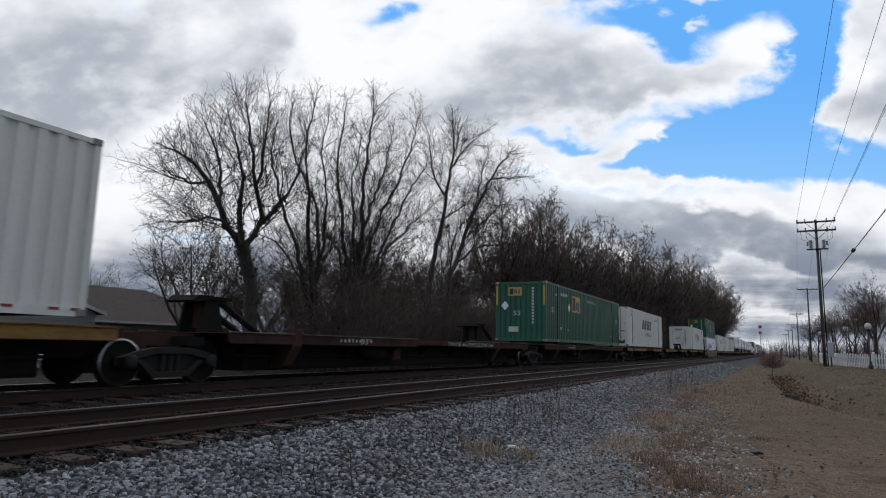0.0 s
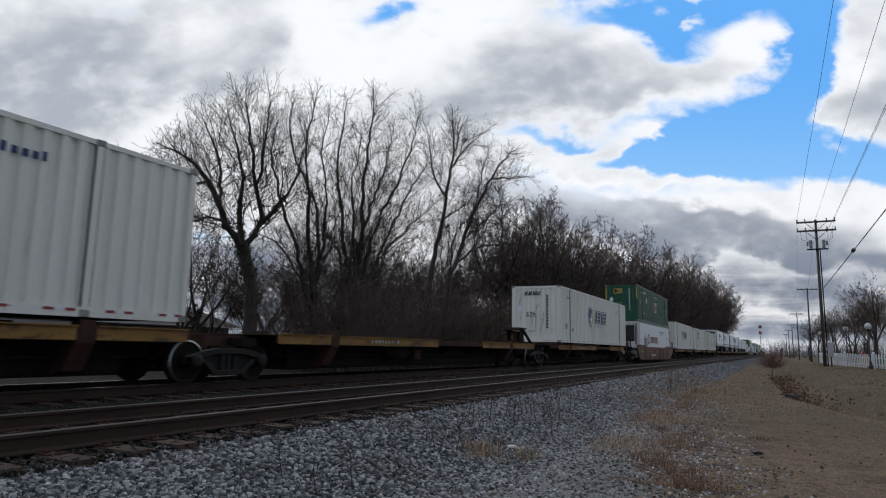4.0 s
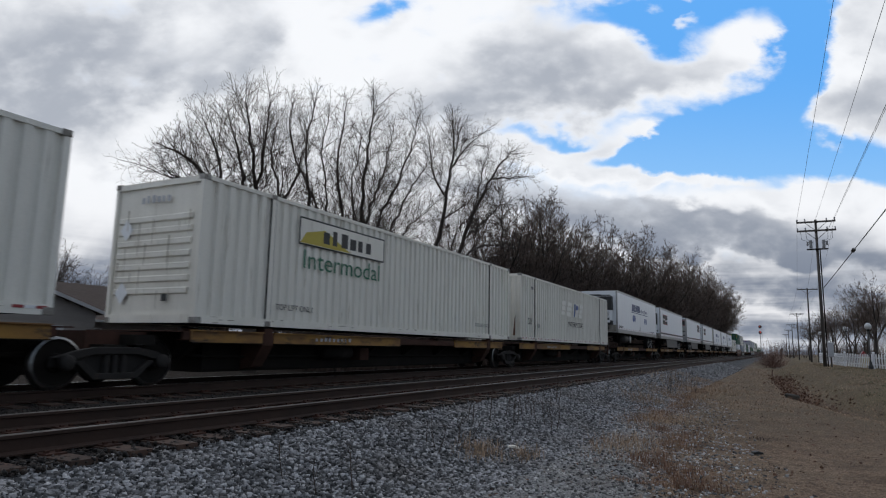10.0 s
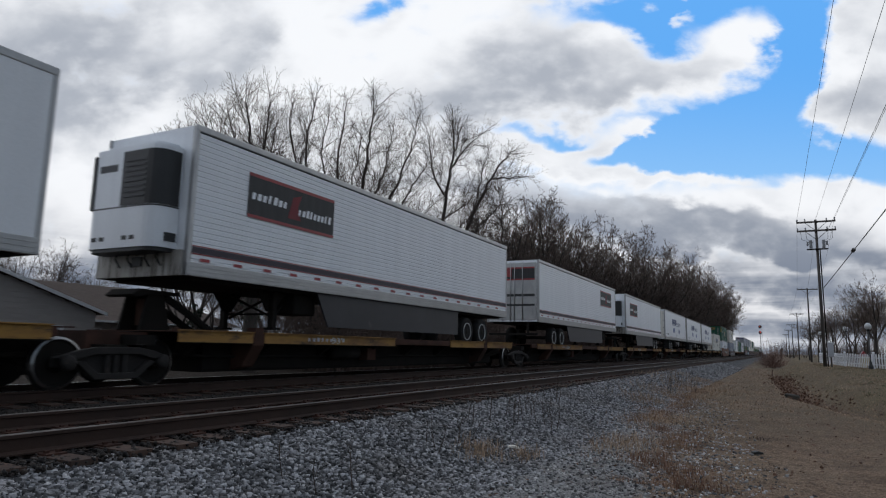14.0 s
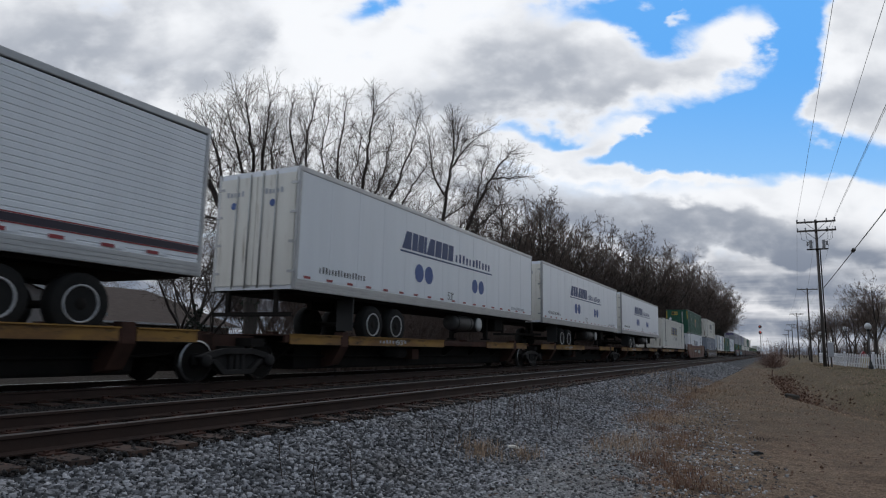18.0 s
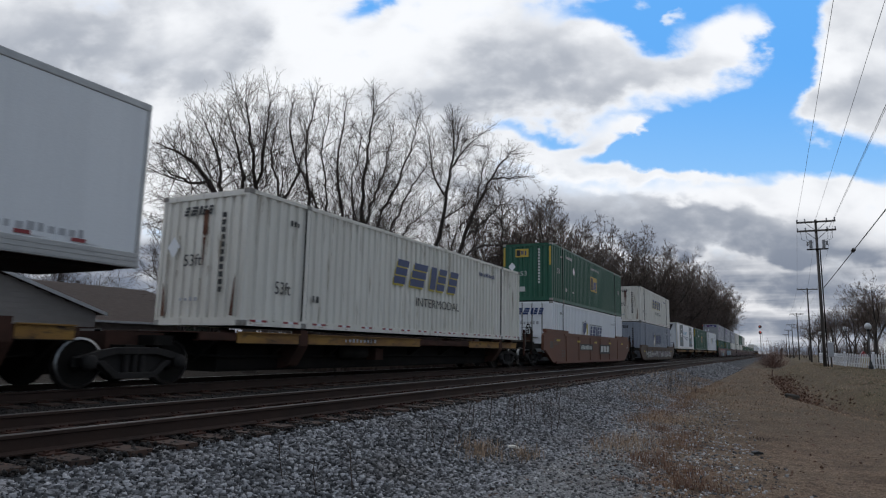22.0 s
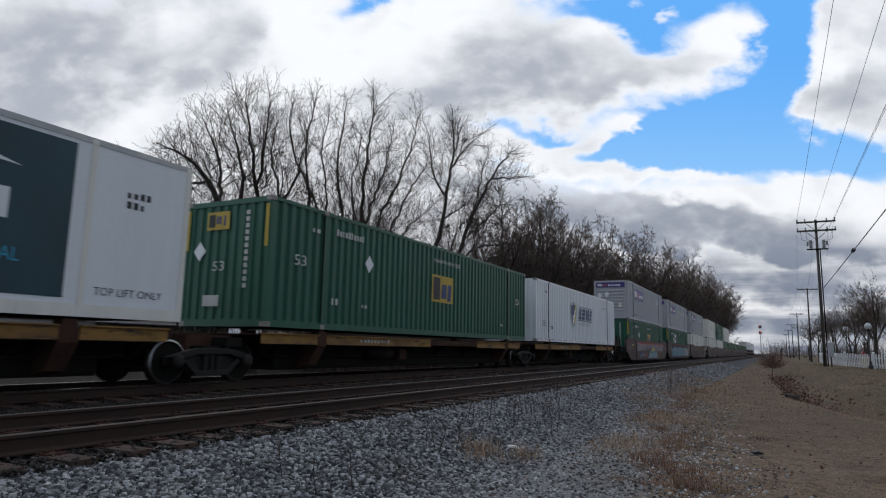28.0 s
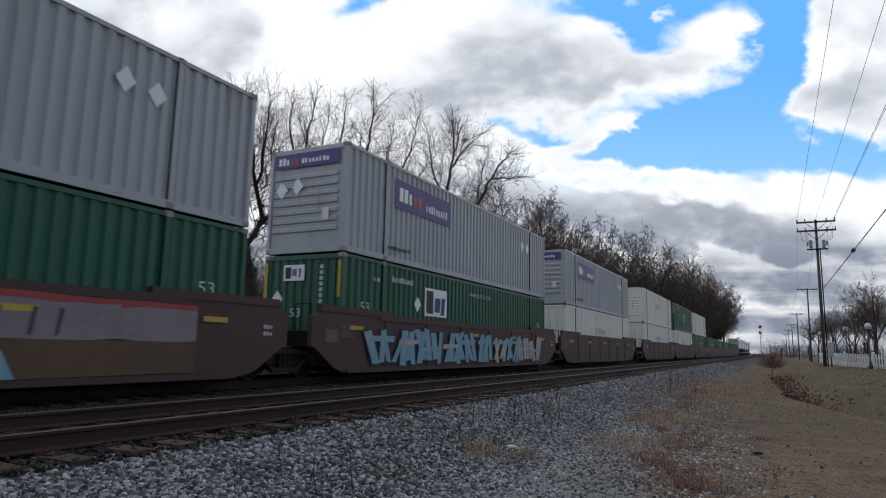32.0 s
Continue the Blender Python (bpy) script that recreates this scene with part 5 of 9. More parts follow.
def stevens_reefer(at, turned=False):
    root = thing("semi_trailer", "white ribbed refrigerated semi-trailer with dark name panel" + (", doors forward" if turned else ", cooling unit forward"), "trailer", "trailers on the train", at=at)
    smooth_shell(root, WHITE_CLEAN, ZB, ZT, ALU, ribs=True)
    side_poly(root, "dark_stripe", [rect(0.1, ZB + 0.44, CL - 0.2, 0.12)], STRIPE_DARK, x=CW)
    side_poly(root, "red_stripe", [rect(0.1, ZB + 0.565, CL - 0.2, 0.02), rect(0.1, ZB + 0.415, CL - 0.2, 0.02)], RED_TAPE, x=CW)
    if turned:
        stevens_marks(root, 11.93, 2.70)
        trailer_gear(root, (2.6, 3.9), ZB, leg_y=13.3, skirt=(4.8, 12.6))
        part("door", Shape().box(-CW + 0.11, CW - 0.11, -0.012, 0.03, ZB + 0.1, ZT - 0.15), ALU, root)
        end_poly(root, "door_panel", [rect(-1.1, ZT - 0.95, 2.2, 0.6)], BLACK_INK, y=-0.014)
        end_poly(root, "panel_edge", [rect(-1.1, ZT - 0.42, 2.2, 0.07), rect(-1.1, ZT - 0.97, 2.2, 0.07), rect(-0.3, ZT - 0.8, 0.25, 0.4)], RED_TAPE, y=-0.016, lift=2)
        end_poly(root, "door_band", [rect(-1.1, ZB + 1.2, 2.2, 0.12), rect(-1.1, ZB + 0.75, 2.2, 0.1)], BLACK_INK, y=-0.014)
        for r in (-0.5, -0.1, 0.1, 0.5):
            part("lock_rod", Shape().cyl((r, -0.04, ZB + 0.05), (r, -0.04, ZT - 0.1), 0.018, 8), ALU, root, smooth=True)
        part("bumper", Shape().box(-1.2, 1.2, 0.0, 0.08, 0.55, 0.65).box(0.7, 0.8, 0.0, 0.08, 0.6, ZB), GRIME, root)
    else:
        stevens_marks(root, 1.45, 2.55)
        reefer_unit(root, ZB + 0.5, False)
        trailer_gear(root, (12.6, 13.9), ZB, tank_y=None, leg_y=3.0, skirt=(4.0, 11.8))
    return root


def reefer_box(at, kind):
    """A refrigerated 53-foot container with smooth sides."""
    lab = {"crest": "white smooth-sided refrigerated container with crest and dark red lettering", "teal": "white refrigerated container with dark teal panels and slogan"}[kind]
    root = thing("refrigerated_container", lab, "container", "containers on the train", at=at)
    for sgn in (1, -1):
        part("side_wall", Shape().box(min(sgn * CW, sgn * (CW - 0.04)), max(sgn * CW, sgn * (CW - 0.04)), 0.55, CL - 0.05, 0.18, CH - 0.08), WHITE_CLEAN, root)
        part("bottom_rail", Shape().box(min(sgn * (CW + 0.01), sgn * (CW - 0.05)), max(sgn * (CW + 0.01), sgn * (CW - 0.05)), 0.0, CL, 0.0, 0.2), WHITE, root)
        part("top_rail", Shape().box(min(sgn * (CW + 0.01), sgn * (CW - 0.05)), max(sgn * (CW + 0.01), sgn * (CW - 0.05)), 0.0, CL, CH - 0.1, CH), ALU, root)
        for y in (0.0, 1.9, CL - 2.02, CL - 0.12):
            part("post", Shape().box(min(sgn * (CW + 0.014), sgn * (CW - 0.08)), max(sgn * (CW + 0.014), sgn * (CW - 0.08)), y, y + 0.12, 0.0, CH - 0.02), WHITE, root, bevel=0.015)
        part("end_brace", Shape().tube([(sgn * 1.2, 0.06, 1.0), (sgn * 1.2, 0.56, 0.2)], 0.035, 6), WHITE, root)
    part("roof", Shape().box(-CW + 0.05, CW - 0.05, 0.05, CL - 0.05, CH - 0.06, CH - 0.02), ALU, root)
    part("floor", Shape().box(-CW + 0.05, CW - 0.05, 0.05, CL - 0.05, 0.02, 0.14), GRIME, root)
    part("front_wall", Shape().box(-CW + 0.06, CW - 0.06, 0.52, 0.57, 0.1, CH - 0.06), WHITE_CLEAN, root)
    part("rear_wall", Shape().box(-CW + 0.06, CW - 0.06, CL - 0.08, CL - 0.03, 0.1, CH - 0.06), WHITE_CLEAN, root)
    part("end_beam", Shape().box(-CW, CW, 0.0, 0.1, CH - 0.12, CH - 0.01), WHITE, root)
    part("end_beam", Shape().box(-CW, CW, 0.0, 0.1, 0.0, 0.14), WHITE, root)
    u = part("cooling_unit", Shape().box(-1.0, 1.0, 0.1, 0.53, 0.3, CH - 0.15), WHITE_CLEAN, root, bevel=0.04)
    if kind == "crest":
        part("side_vent", Shape().box(1.0, 1.015, 0.13, 0.5, 1.05, 2.55), BLACK, u)
        part("vent_panel", Shape().box(0.05, 0.95, 0.085, 0.105, 1.3, 2.6), BLACK, u)
        part("name_panel", Shape().box(-0.95, -0.1, 0.085, 0.104, 1.3, 2.6), WHITE_CLEAN, u)
        end_poly(u, "name_marking", [rect(-0.75, 1.6, 0.45, 0.4), rect(-0.75, 2.25, 0.5, 0.08)], BLACK_INK, y=0.084)
        end_poly(u, "name_marking", [rect(-0.68, 1.66, 0.31, 0.28)], WHITE_CLEAN, y=0.08)
        # crest: two supporters beside a quartered shield, as plain shapes
        c = 2.62
        side_poly(root, "crest", [rect(c, 0.75, 0.9, 0.9), [(c + 0.2, 1.7), (c + 0.7, 1.7), (c + 0.45, 2.15)]], GREY)
        side_poly(root, "crest_shield", [rect(c + 0.22, 0.82, 0.46, 0.72)], BLUE_INK, lift=2)
        side_poly(root, "crest_side", [rect(c - 0.28, 0.62, 0.24, 1.15, 0.04), rect(c + 0.95, 0.62, 0.24, 1.15, -0.04)], MAROON, lift=2)
        side_poly(root, "name_marking", bars(4.1, 1.25, 5.4, 0.55, 10, 0.28), RED_INK)
        side_poly(root, "name_initial", [disc(4.5, 1.55, 0.45)], RED_INK)
        side_poly(root, "name_initial_gap", [disc(4.6, 1.55, 0.27)], WHITE_CLEAN, lift=2)
        side_poly(root, "name_marking", bars(10.2, 2.18, 2.9, 0.26, 9, 0.3), CYAN)
        side_text(root, "REFRIGERATED INTERMODAL NETWORK", 10.2, 2.0, 2.9, 0.11, BLUE_INK)
        side_poly(root, "number_marking", bars(14.4, 1.8, 0.9, 0.13, 9) + bars(0.8, 1.4, 0.6, 0.1, 6) + bars(0.8, 1.22, 0.6, 0.1, 6), GREY)
    else:
        part("vent_panel", Shape().prism([(-0.9, 2.66), (0.9, 2.66), (0.62, 2.0), (-0.62, 2.0)][::-1], "y", 0.08, 0.105), BLACK, u)
        part("control_panel", Shape().box(-0.85, -0.35, 0.085, 0.104, 0.6, 1.3), BLACK, u)
        end_poly(u, "name_marking", bars(0.1, 1.35, 0.65, 0.22, 4), GREY, y=0.09)
        for y in (2.4, 11.0):
            pn = side_poly(root, "teal_panel", [rect(y, 0.28, 2.9, 2.45)], TEAL)
            side_poly(pn, "name_mark", [[(y + 0.7, 2.1), (y + 1.3, 2.35), (y + 2.1, 2.15), (y + 1.4, 2.2)]] + bars(y + 0.7, 1.35, 1.4, 0.45, 4, 0.3), WHITE_CLEAN, lift=2)
            side_text(pn, "INTERMODAL", y + 0.65, 0.75, 1.55, 0.2, CYAN, x=CW + 0.006)
        side_text(root, "EXCELLENCE", 5.6, 1.66, 3.2, 0.38, CYAN)
        side_text(root, "THROUGH", 5.6, 1.28, 1.6, 0.24, BLUE_INK)
        side_text(root, "EXECUTION", 7.3, 1.06, 3.0, 0.38, BLUE_INK)
        side_text(root, "TOP LIFT ONLY", CL - 1.75, 0.36, 1.3, 0.13, BLACK_INK)
        side_poly(root, "number_marking", bars(CL - 1.3, 2.05, 0.5, 0.12, 4) + bars(CL - 1.3, 1.87, 0.4, 0.12, 3), BLACK_INK)
    return root


# ---- railway cars ----
WORN_LIP = surf("worn_pale_deck_lip", (0.22, 0.18, 0.15), (0.12, 0.085, 0.065), 0.8, 0, 1.2, 25, 0.08, (0.06, 0.035, 0.025), 0.5, (1, 0.6, 2))
TRUCK_STEEL = surf("dusty_cast_steel", (0.024, 0.021, 0.020), (0.016, 0.014, 0.013), 0.8, 0.0, 2.0, 30, 0.12, (0.045, 0.033, 0.026), 0.56, spec=0.3)
def truck_parts_into(b):
    """A two-axle freight truck, its side frame cast in an open bow."""
    for ay in (-0.89, 0.89):
        for sd in (1, -1):
            w = part("wheel", Shape().lathe([(0.44, -0.07), (0.44, -0.045), (0.42, -0.04), (0.415, 0.055), (0.38, 0.07), (0.34, 0.035), (0.16, 0.02), (0.14, 0.08), (0.02, 0.08)] if sd > 0 else [(0.44, 0.07), (0.44, 0.045), (0.42, 0.04), (0.415, -0.055), (0.38, -0.07), (0.02, -0.05)], "x", (sd * 0.77, ay, 0.418), 24), [GRIME, WHEEL_STEEL], b, smooth=False)
            for k, pl in enumerate(w.data.polygons):
                if k // 24 in (2, 3):
                    pl.material_index = 1
        part("axle", Shape().cyl((-0.95, ay, 0.418), (0.95, ay, 0.418), 0.08, 10), GRIME, b)
    for sd in (1, -1):
        x0, x1 = sorted((sd * 0.94, sd * 1.05))
        f = Shape()
        f.prism([(-1.1, 0.52), (-1.1, 0.36), (-0.72, 0.34), (-0.42, 0.17), (0.42, 0.17), (0.72, 0.34), (1.1, 0.36), (1.1, 0.52), (0.72, 0.60), (0.36, 0.66), (-0.36, 0.66), (-0.72, 0.60)], "x", x0, x0 + 0.03)
        f.prism([(-1.1, 0.50), (-0.72, 0.48), (-0.40, 0.56), (0.40, 0.56), (0.72, 0.48), (1.1, 0.50), (0.72, 0.62), (0.38, 0.68), (-0.38, 0.68), (-0.72, 0.62)], "x", x1 - 0.08, x1 + 0.03)
        f.prism([(-0.74, 0.44), (-0.40, 0.15), (0.40, 0.15), (0.74, 0.44), (0.62, 0.46), (0.34, 0.25), (-0.34, 0.25), (-0.62, 0.46)], "x", x1 - 0.08, x1 + 0.03)
        sf = part("side_frame", f, TRUCK_STEEL, b, bevel=0.012)
        for ay in (-0.89, 0.89):
            part("bearing_cap", Shape().lathe([(0.13, 0), (0.13, 0.08), (0.08, 0.12), (0.02, 0.12)] if sd > 0 else [(0.13, 0), (0.13, -0.08), (0.02, -0.1)], "x", (x1 if sd > 0 else x0, ay, 0.43), 14), TRUCK_STEEL, sf, smooth=True)
        for sy in (-0.16, 0.0, 0.16):
            part("spring", Shape().cyl((sd * 1.0, sy, 0.24), (sd * 1.0, sy, 0.55), 0.06, 8), TRUCK_STEEL, sf)
    part("bolster", Shape().box(-1.0, 1.0, -0.2, 0.2, 0.5, 0.72), GRIME, b)
    return b


def hitch_stand(root, y, z, folded=False):
    """The king pin stand that carries a trailer's nose."""
    h = part("hitch_plate", Shape().prism([(y - 0.34, z + 0.66), (y - 0.25, z + 0.62), (y + 0.1, z + 0.70), (y + 0.72, z + 0.70), (y + 0.72, z + 0.76), (y - 0.2, z + 0.78)], "x", -0.4, 0.4), GRIME, root)
    for x in (-0.33, 0.27):
        part("hitch_leg", Shape().prism([(y - 0.08, z), (y + 0.6, z), (y + 0.42, z + 0.70), (y + 0.06, z + 0.70)], "x", x, x + 0.06), GRIME, h)
        part("hitch_strut", Shape().tube([(x + 0.03, y + 0.45, z + 0.68), (x + 0.03, y + 1.7, z + 0.02)], 0.075, 6), GRIME, h)
    part("hitch_lever", Shape().box(-0.12, 0.12, y + 0.15, y + 0.42, z + 0.1, z + 0.62), RUST, h)


def spine_unit(at, length, lead, hitch=None, deck=False, label="", worn=False, trailers=False):
    """One platform of an articulated spine car: a deep centre beam with outrigger decks. y runs from the front joint."""
    root = thing("spine_car", label or "rusty yellow and black spine car platform", "railway car", "cars of the train", at=at)
    part("spine", Shape().prism([(-0.62, 0.19), (0.62, 0.19), (0.66, 0.25), (0.66, 0.97), (-0.66, 0.97), (-0.66, 0.36)], "y", 2.2, length - 2.2).box(-0.45, 0.45, 0.7, length - 0.7, 0.55, 0.96), GRIME, root)
    part("side_sill", Shape().box(1.16, 1.24, 1.2, length - 1.2, 0.84, 0.98).box(1.05, 1.18, 1.2, length - 1.2, 0.82, 0.845), RUST, root)
    part("side_sill", Shape().box(-1.24, -1.16, 1.2, length - 1.2, 0.84, 0.98), RUST, root)
    for a, b in ((lead, lead + 1.9), (lead + 2.25, lead + 7.6), (lead + 11.2, lead + 13.95), (lead + 14.3, length - 1.3)):
        if b > a:
            e = part("yellow_deck_edge", Shape().box(1.235, 1.262, a, b, 0.79, 1.0), RUST if worn else YELLOW_RUST, root)
            part("edge_lip", Shape().box(1.22, 1.31, a, b, 1.0, 1.022), WORN_LIP if worn else YELLOW_RUST, e)
            part("edge_flange", Shape().box(1.20, 1.30, a, b, 0.775, 0.79), GRIME, e)
    for y in (lead + 1.9, lead + 13.95):
        part("pedestal_bracket", Shape().prism([(0.62, 0.22), (0.98, 0.30), (1.26, 0.74), (1.26, 1.0), (0.62, 1.0)], "y", y, y + 0.34), RUST, root)
    part("deck_plate", Shape().box(-1.2, 1.2, 0.9, length - 0.9, 0.975, 0.995), RUST, root)
    k = 1.6
    while k < length - 1.3:
        part("outrigger", Shape().prism([(0.6, 0.42), (1.16, 0.80), (1.16, 0.96), (0.6, 0.96)], "y", k, k + 0.09), GRIME, root)
        part("outrigger", Shape().prism([(-0.6, 0.96), (-1.16, 0.96), (-1.16, 0.80), (-0.6, 0.42)], "y", k, k + 0.09), GRIME, root)
        k += 2.1
    part("brake_reservoir", Shape().cyl((0.88, length * 0.32, 0.60), (0.88, length * 0.32 + 1.1, 0.60), 0.17, 12), GRIME, root, smooth=True)
    part("brake_valve", Shape().box(0.7, 1.0, length * 0.32 + 1.5, length * 0.32 + 1.9, 0.4, 0.72), RUST, root)
    part("train_pipe", Shape().tube([(0.5, 0.5, 0.62), (0.75, 2.4, 0.5), (0.75, length - 2.4, 0.5), (0.5, length - 0.5, 0.62)], 0.03, 6), GRIME, root)
    part("end_casting", Shape().box(-0.6, 0.6, -0.3, 0.9, 0.6, 0.95), RUST, root)
    part("side_bearing", Shape().box(-1.05, 1.05, 0.35, 0.75, 0.72, 0.9), GRIME, root)
    part("pedestal", Shape().box(1.02, 1.27, lead + 1.95, lead + 2.2, 0.75, 1.11), RUST, root)
    part("pedestal", Shape().box(-1.27, -1.02, lead + 1.95, lead + 2.2, 0.75, 1.11), RUST, root)
    part("pedestal", Shape().box(1.02, 1.27, lead + 14.0, lead + 14.25, 0.75, 1.11), RUST, root)
    part("pedestal", Shape().box(-1.27, -1.02, lead + 14.0, lead + 14.25, 0.75, 1.11), RUST, root)
    side_poly(root, "number_marking", bars(lead + 3.7, 0.86, 1.5, 0.09, 9, 0.45), GREY, x=1.263)
    side_text(root, "53'", lead + 4.6, 0.82, 0.42, 0.15, WHITE_INK if trailers or worn else BLACK_INK, x=1.263)
    if hitch is not None:
        hitch_stand(root, hitch, 0.99)
    if deck:
        end_gear(root, length - 0.9, 0.99, 1)
    return root


def end_gear(root, y, z, way):
    """Brake wheel, grab rails and coupling gear on the platform at the end of a car; way: 1 at the rear, -1 at the front."""
    st = part("brake_stand", Shape().box(0.62, 0.92, y - 0.1, y + 0.1, z, z + 0.42), RUST, root)
    ring = [(0.80 + 0.0 * k, y + 0.30 * math.cos(k * 0.3927), z + 0.58 + 0.30 * math.sin(k * 0.3927)) for k in range(17)]
    wheel = part("brake_wheel", Shape().tube(ring, 0.022, 6, caps=False), GRIME, st)
    for k in range(4):
        a = k * 0.7854
        part("wheel_spoke", Shape().tube([(0.80, y - 0.29 * math.cos(a), z + 0.58 - 0.29 * math.sin(a)), (0.80, y + 0.29 * math.cos(a), z + 0.58 + 0.29 * math.sin(a))], 0.012, 4), GRIME, wheel)
    e = y + way * 0.75
    for x in (-1.2, 1.2):
        part("stanchion", Shape().box(x - 0.035, x + 0.035, e - 0.05, e + 0.05, z - 0.5, z + 0.62), RUST, root)
        part("grab_iron", Shape().tube([(x, e + 0.05, z + 0.55), (x, e + 0.22, z + 0.55), (x, e + 0.22, z - 0.1), (x, e + 0.05, z - 0.1)], 0.014, 5), ROD, root)
    part("cross_rail", Shape().tube([(-1.2, e, z + 0.12), (1.2, e, z + 0.12)], 0.022, 6).tube([(-1.2, e, z - 0.2), (1.2, e, z - 0.2)], 0.022, 6), ROD, root)
    part("step_rung", Shape().box(0.95, 1.28, e - 0.03, e + 0.03, z - 0.52, z - 0.49).box(0.95, 1.28, e - 0.03, e + 0.03, z - 0.82, z - 0.79).box(1.24, 1.28, e - 0.02, e + 0.02, z - 0.82, z - 0.4), GRIME, root)
    part("air_hose", Shape().tube([(0.35, e, z - 0.25), (0.38, e + way * 0.25, z - 0.45), (0.3, e + way * 0.5, z - 0.62), (0.15, e + way * 0.7, z - 0.55)], 0.03, 6), BLACK, root)
    part("valve_box", Shape().box(-0.5, 0.1, y - 0.3, y + 0.2, z, z + 0.24), GRIME, root, bevel=0.03)


def well_unit(at, paint, label, fore=1.25, aft=1.25, sill_top=1.35, graffiti=None):
    """A well car. y = 0 is the front of its load; fore and aft: how far the car reaches past the load."""
    root = thing("well_car", label, "railway car", "cars of the train", at=at)
    reach = 1.65 if sill_top > 1.3 else 0.95
    a, b = -min(fore, reach), CL + min(aft, 1.65)
    sa, sb = min(1.4, -a - 0.1), min(1.4, b - CL - 0.1)
    tip, tail = (-fore - 0.6 if fore > 2 else a), (CL + aft + 0.6 if aft > 2 else b)
    for sgn in (1, -1):
        x0, x1 = sorted((sgn * 1.30, sgn * 1.42))
        out = [(a, 0.74), (-sa, 0.74), (-sa * 0.3, 0.24), (0.0, 0.14), (CL, 0.14), (CL + sb * 0.3, 0.24), (CL + sb, 0.74), (b, 0.74), (b, sill_top - 0.16), (b - 0.4, sill_top), (a + 0.4, sill_top), (a, sill_top - 0.16)]
        w = part("side_wall", Shape().prism(out, "x", x0, x1), paint, root)
        part("top_chord", Shape().box(x0 - 0.03, x1 + 0.03, 1.6, CL - 1.6, sill_top - 0.13, sill_top + 0.02), paint, w)
        part("bottom_chord", Shape().box(x0 - 0.02, x1 + 0.03, 0.2, CL - 0.2, 0.10, 0.22), paint, w)
        if sill_top < 1.5:
            spans = ((a + 0.3, 2.2), (CL - 2.2, b - 0.3))
        else:
            spans = ((a + 0.3, 2.3), (CL - 2.3, b - 0.3))
        for y, e in spans:
            part("raised_sill", Shape().box(x0 - 0.02, x1 + 0.02, y, e, sill_top - 0.02, sill_top + 0.14), paint, w)
        if sgn > 0:
            for k in range(6):
                y = 1.9 + k * 2.4
                part("stake", Shape().box(x1, x1 + 0.03, y, y + 0.1, 0.22, sill_top - 0.12), paint, w)
            for k in range(5):
                side_poly(root, "yellow_stripe", [rect(0.2 + 3.7 * k, sill_top - 0.42, 0.6, 0.1)], YELLOW_INK, x=1.455)
            side_poly(root, "data_panel", [rect(-0.75, 0.85, 0.5, 0.32)], SPRAY_DUST, x=1.425)
            if paint is BROWN and sill_top > 1.5:
                side_poly(root, "number_panel", [rect(4.45, sill_top - 0.83, 2.75, 0.34)], BLACK_INK, x=1.455)
            if paint is BROWN:
                side_poly(root, "number_marking", bars(4.6, sill_top - 0.78, 2.4, 0.24, 11), WHITE_INK, x=1.455, lift=2)
            side_text(root, "53", 1.15, 0.42, 0.55, 0.34, SPRAY_DUST, x=1.425)
            side_poly(root, "notice_marking", [rect(-0.1, 1.0 + 0.07 * k, 0.62, 0.03) for k in range(5)], SPRAY_DUST, x=1.425)
            side_poly(root, "number_plate", bars(b - 0.75, sill_top - 0.5, 0.3, 0.08, 3) + bars(b - 0.75, sill_top - 0.64, 0.3, 0.08, 3), WHITE_INK, x=1.425)
    part("well_floor", Shape().box(-1.3, 1.3, 0.0, CL, 0.12, 0.2), GRIME, root)
    for c, (y0, y1) in enumerate(((tip, -0.15), (CL + 0.15, tail))):
        part("end_platform", Shape().box(-1.25, 1.25, y0 + 0.05, y1 - 0.05, 0.80, 1.04), GRIME, root)
        yy = y0 + 0.12 if c == 0 else y1 - 0.12
        part("end_sill", Shape().box(-1.34, 1.34, yy - 0.1, yy + 0.1, 0.74, 1.1), GRIME, root)
        for sx in (-1, 1):
            part("handrail", Shape().tube([(sx * 1.25, yy, 1.1), (sx * 1.25, yy, 1.75), (sx * 0.8, yy, 1.75), (sx * 0.8, yy, 1.1)], 0.022, 6), GRIME, root)
            for z in (0.32, 0.52):
                part("ladder_rung", Shape().box(sx * 1.3 - 0.2, sx * 1.3 + 0.1, yy - 0.03, yy, z, z + 0.03), GRIME, root)
        part("coupler", Shape().box(-0.16, 0.16, y0 - 0.5 if c == 0 else y1 - 0.2, y0 + 0.2 if c == 0 else y1 + 0.5, 0.72, 0.96), RUST, root)
    if fore > 2:
        end_gear(root, tip + 0.95, 1.04, -1)
    if aft > 2:
        end_gear(root, tail - 0.95, 1.04, 1)
    if graffiti:
        graffiti(root, 0.9, CL - 0.9, sill_top)
    return root


SPRAY_DUST = surf("faded_stencil_panel", (0.16, 0.13, 0.11), (0.11, 0.09, 0.08), 0.8, 0, 4, 30, 0.0, (0.05, 0.04, 0.035), 0.55)


# ---- the train: where each load stands along it at the start ----
MOVING = []  # (thing, x, y at the start, z)


def on_train(ob, y, z):
    MOVING.append((ob, y, z))
    return ob


Z_SPINE, Z_WELL, Z_DECK = 1.148, 0.245, 0.86


def place(make, y, z, *args, **kw):
    return on_train(make(pose(TRAIN_X, y, z), *args, **kw), y, z)


def again(ob, y, z):
    return on_train(copy_thing(ob, pose(TRAIN_X, y, z)), y, z)


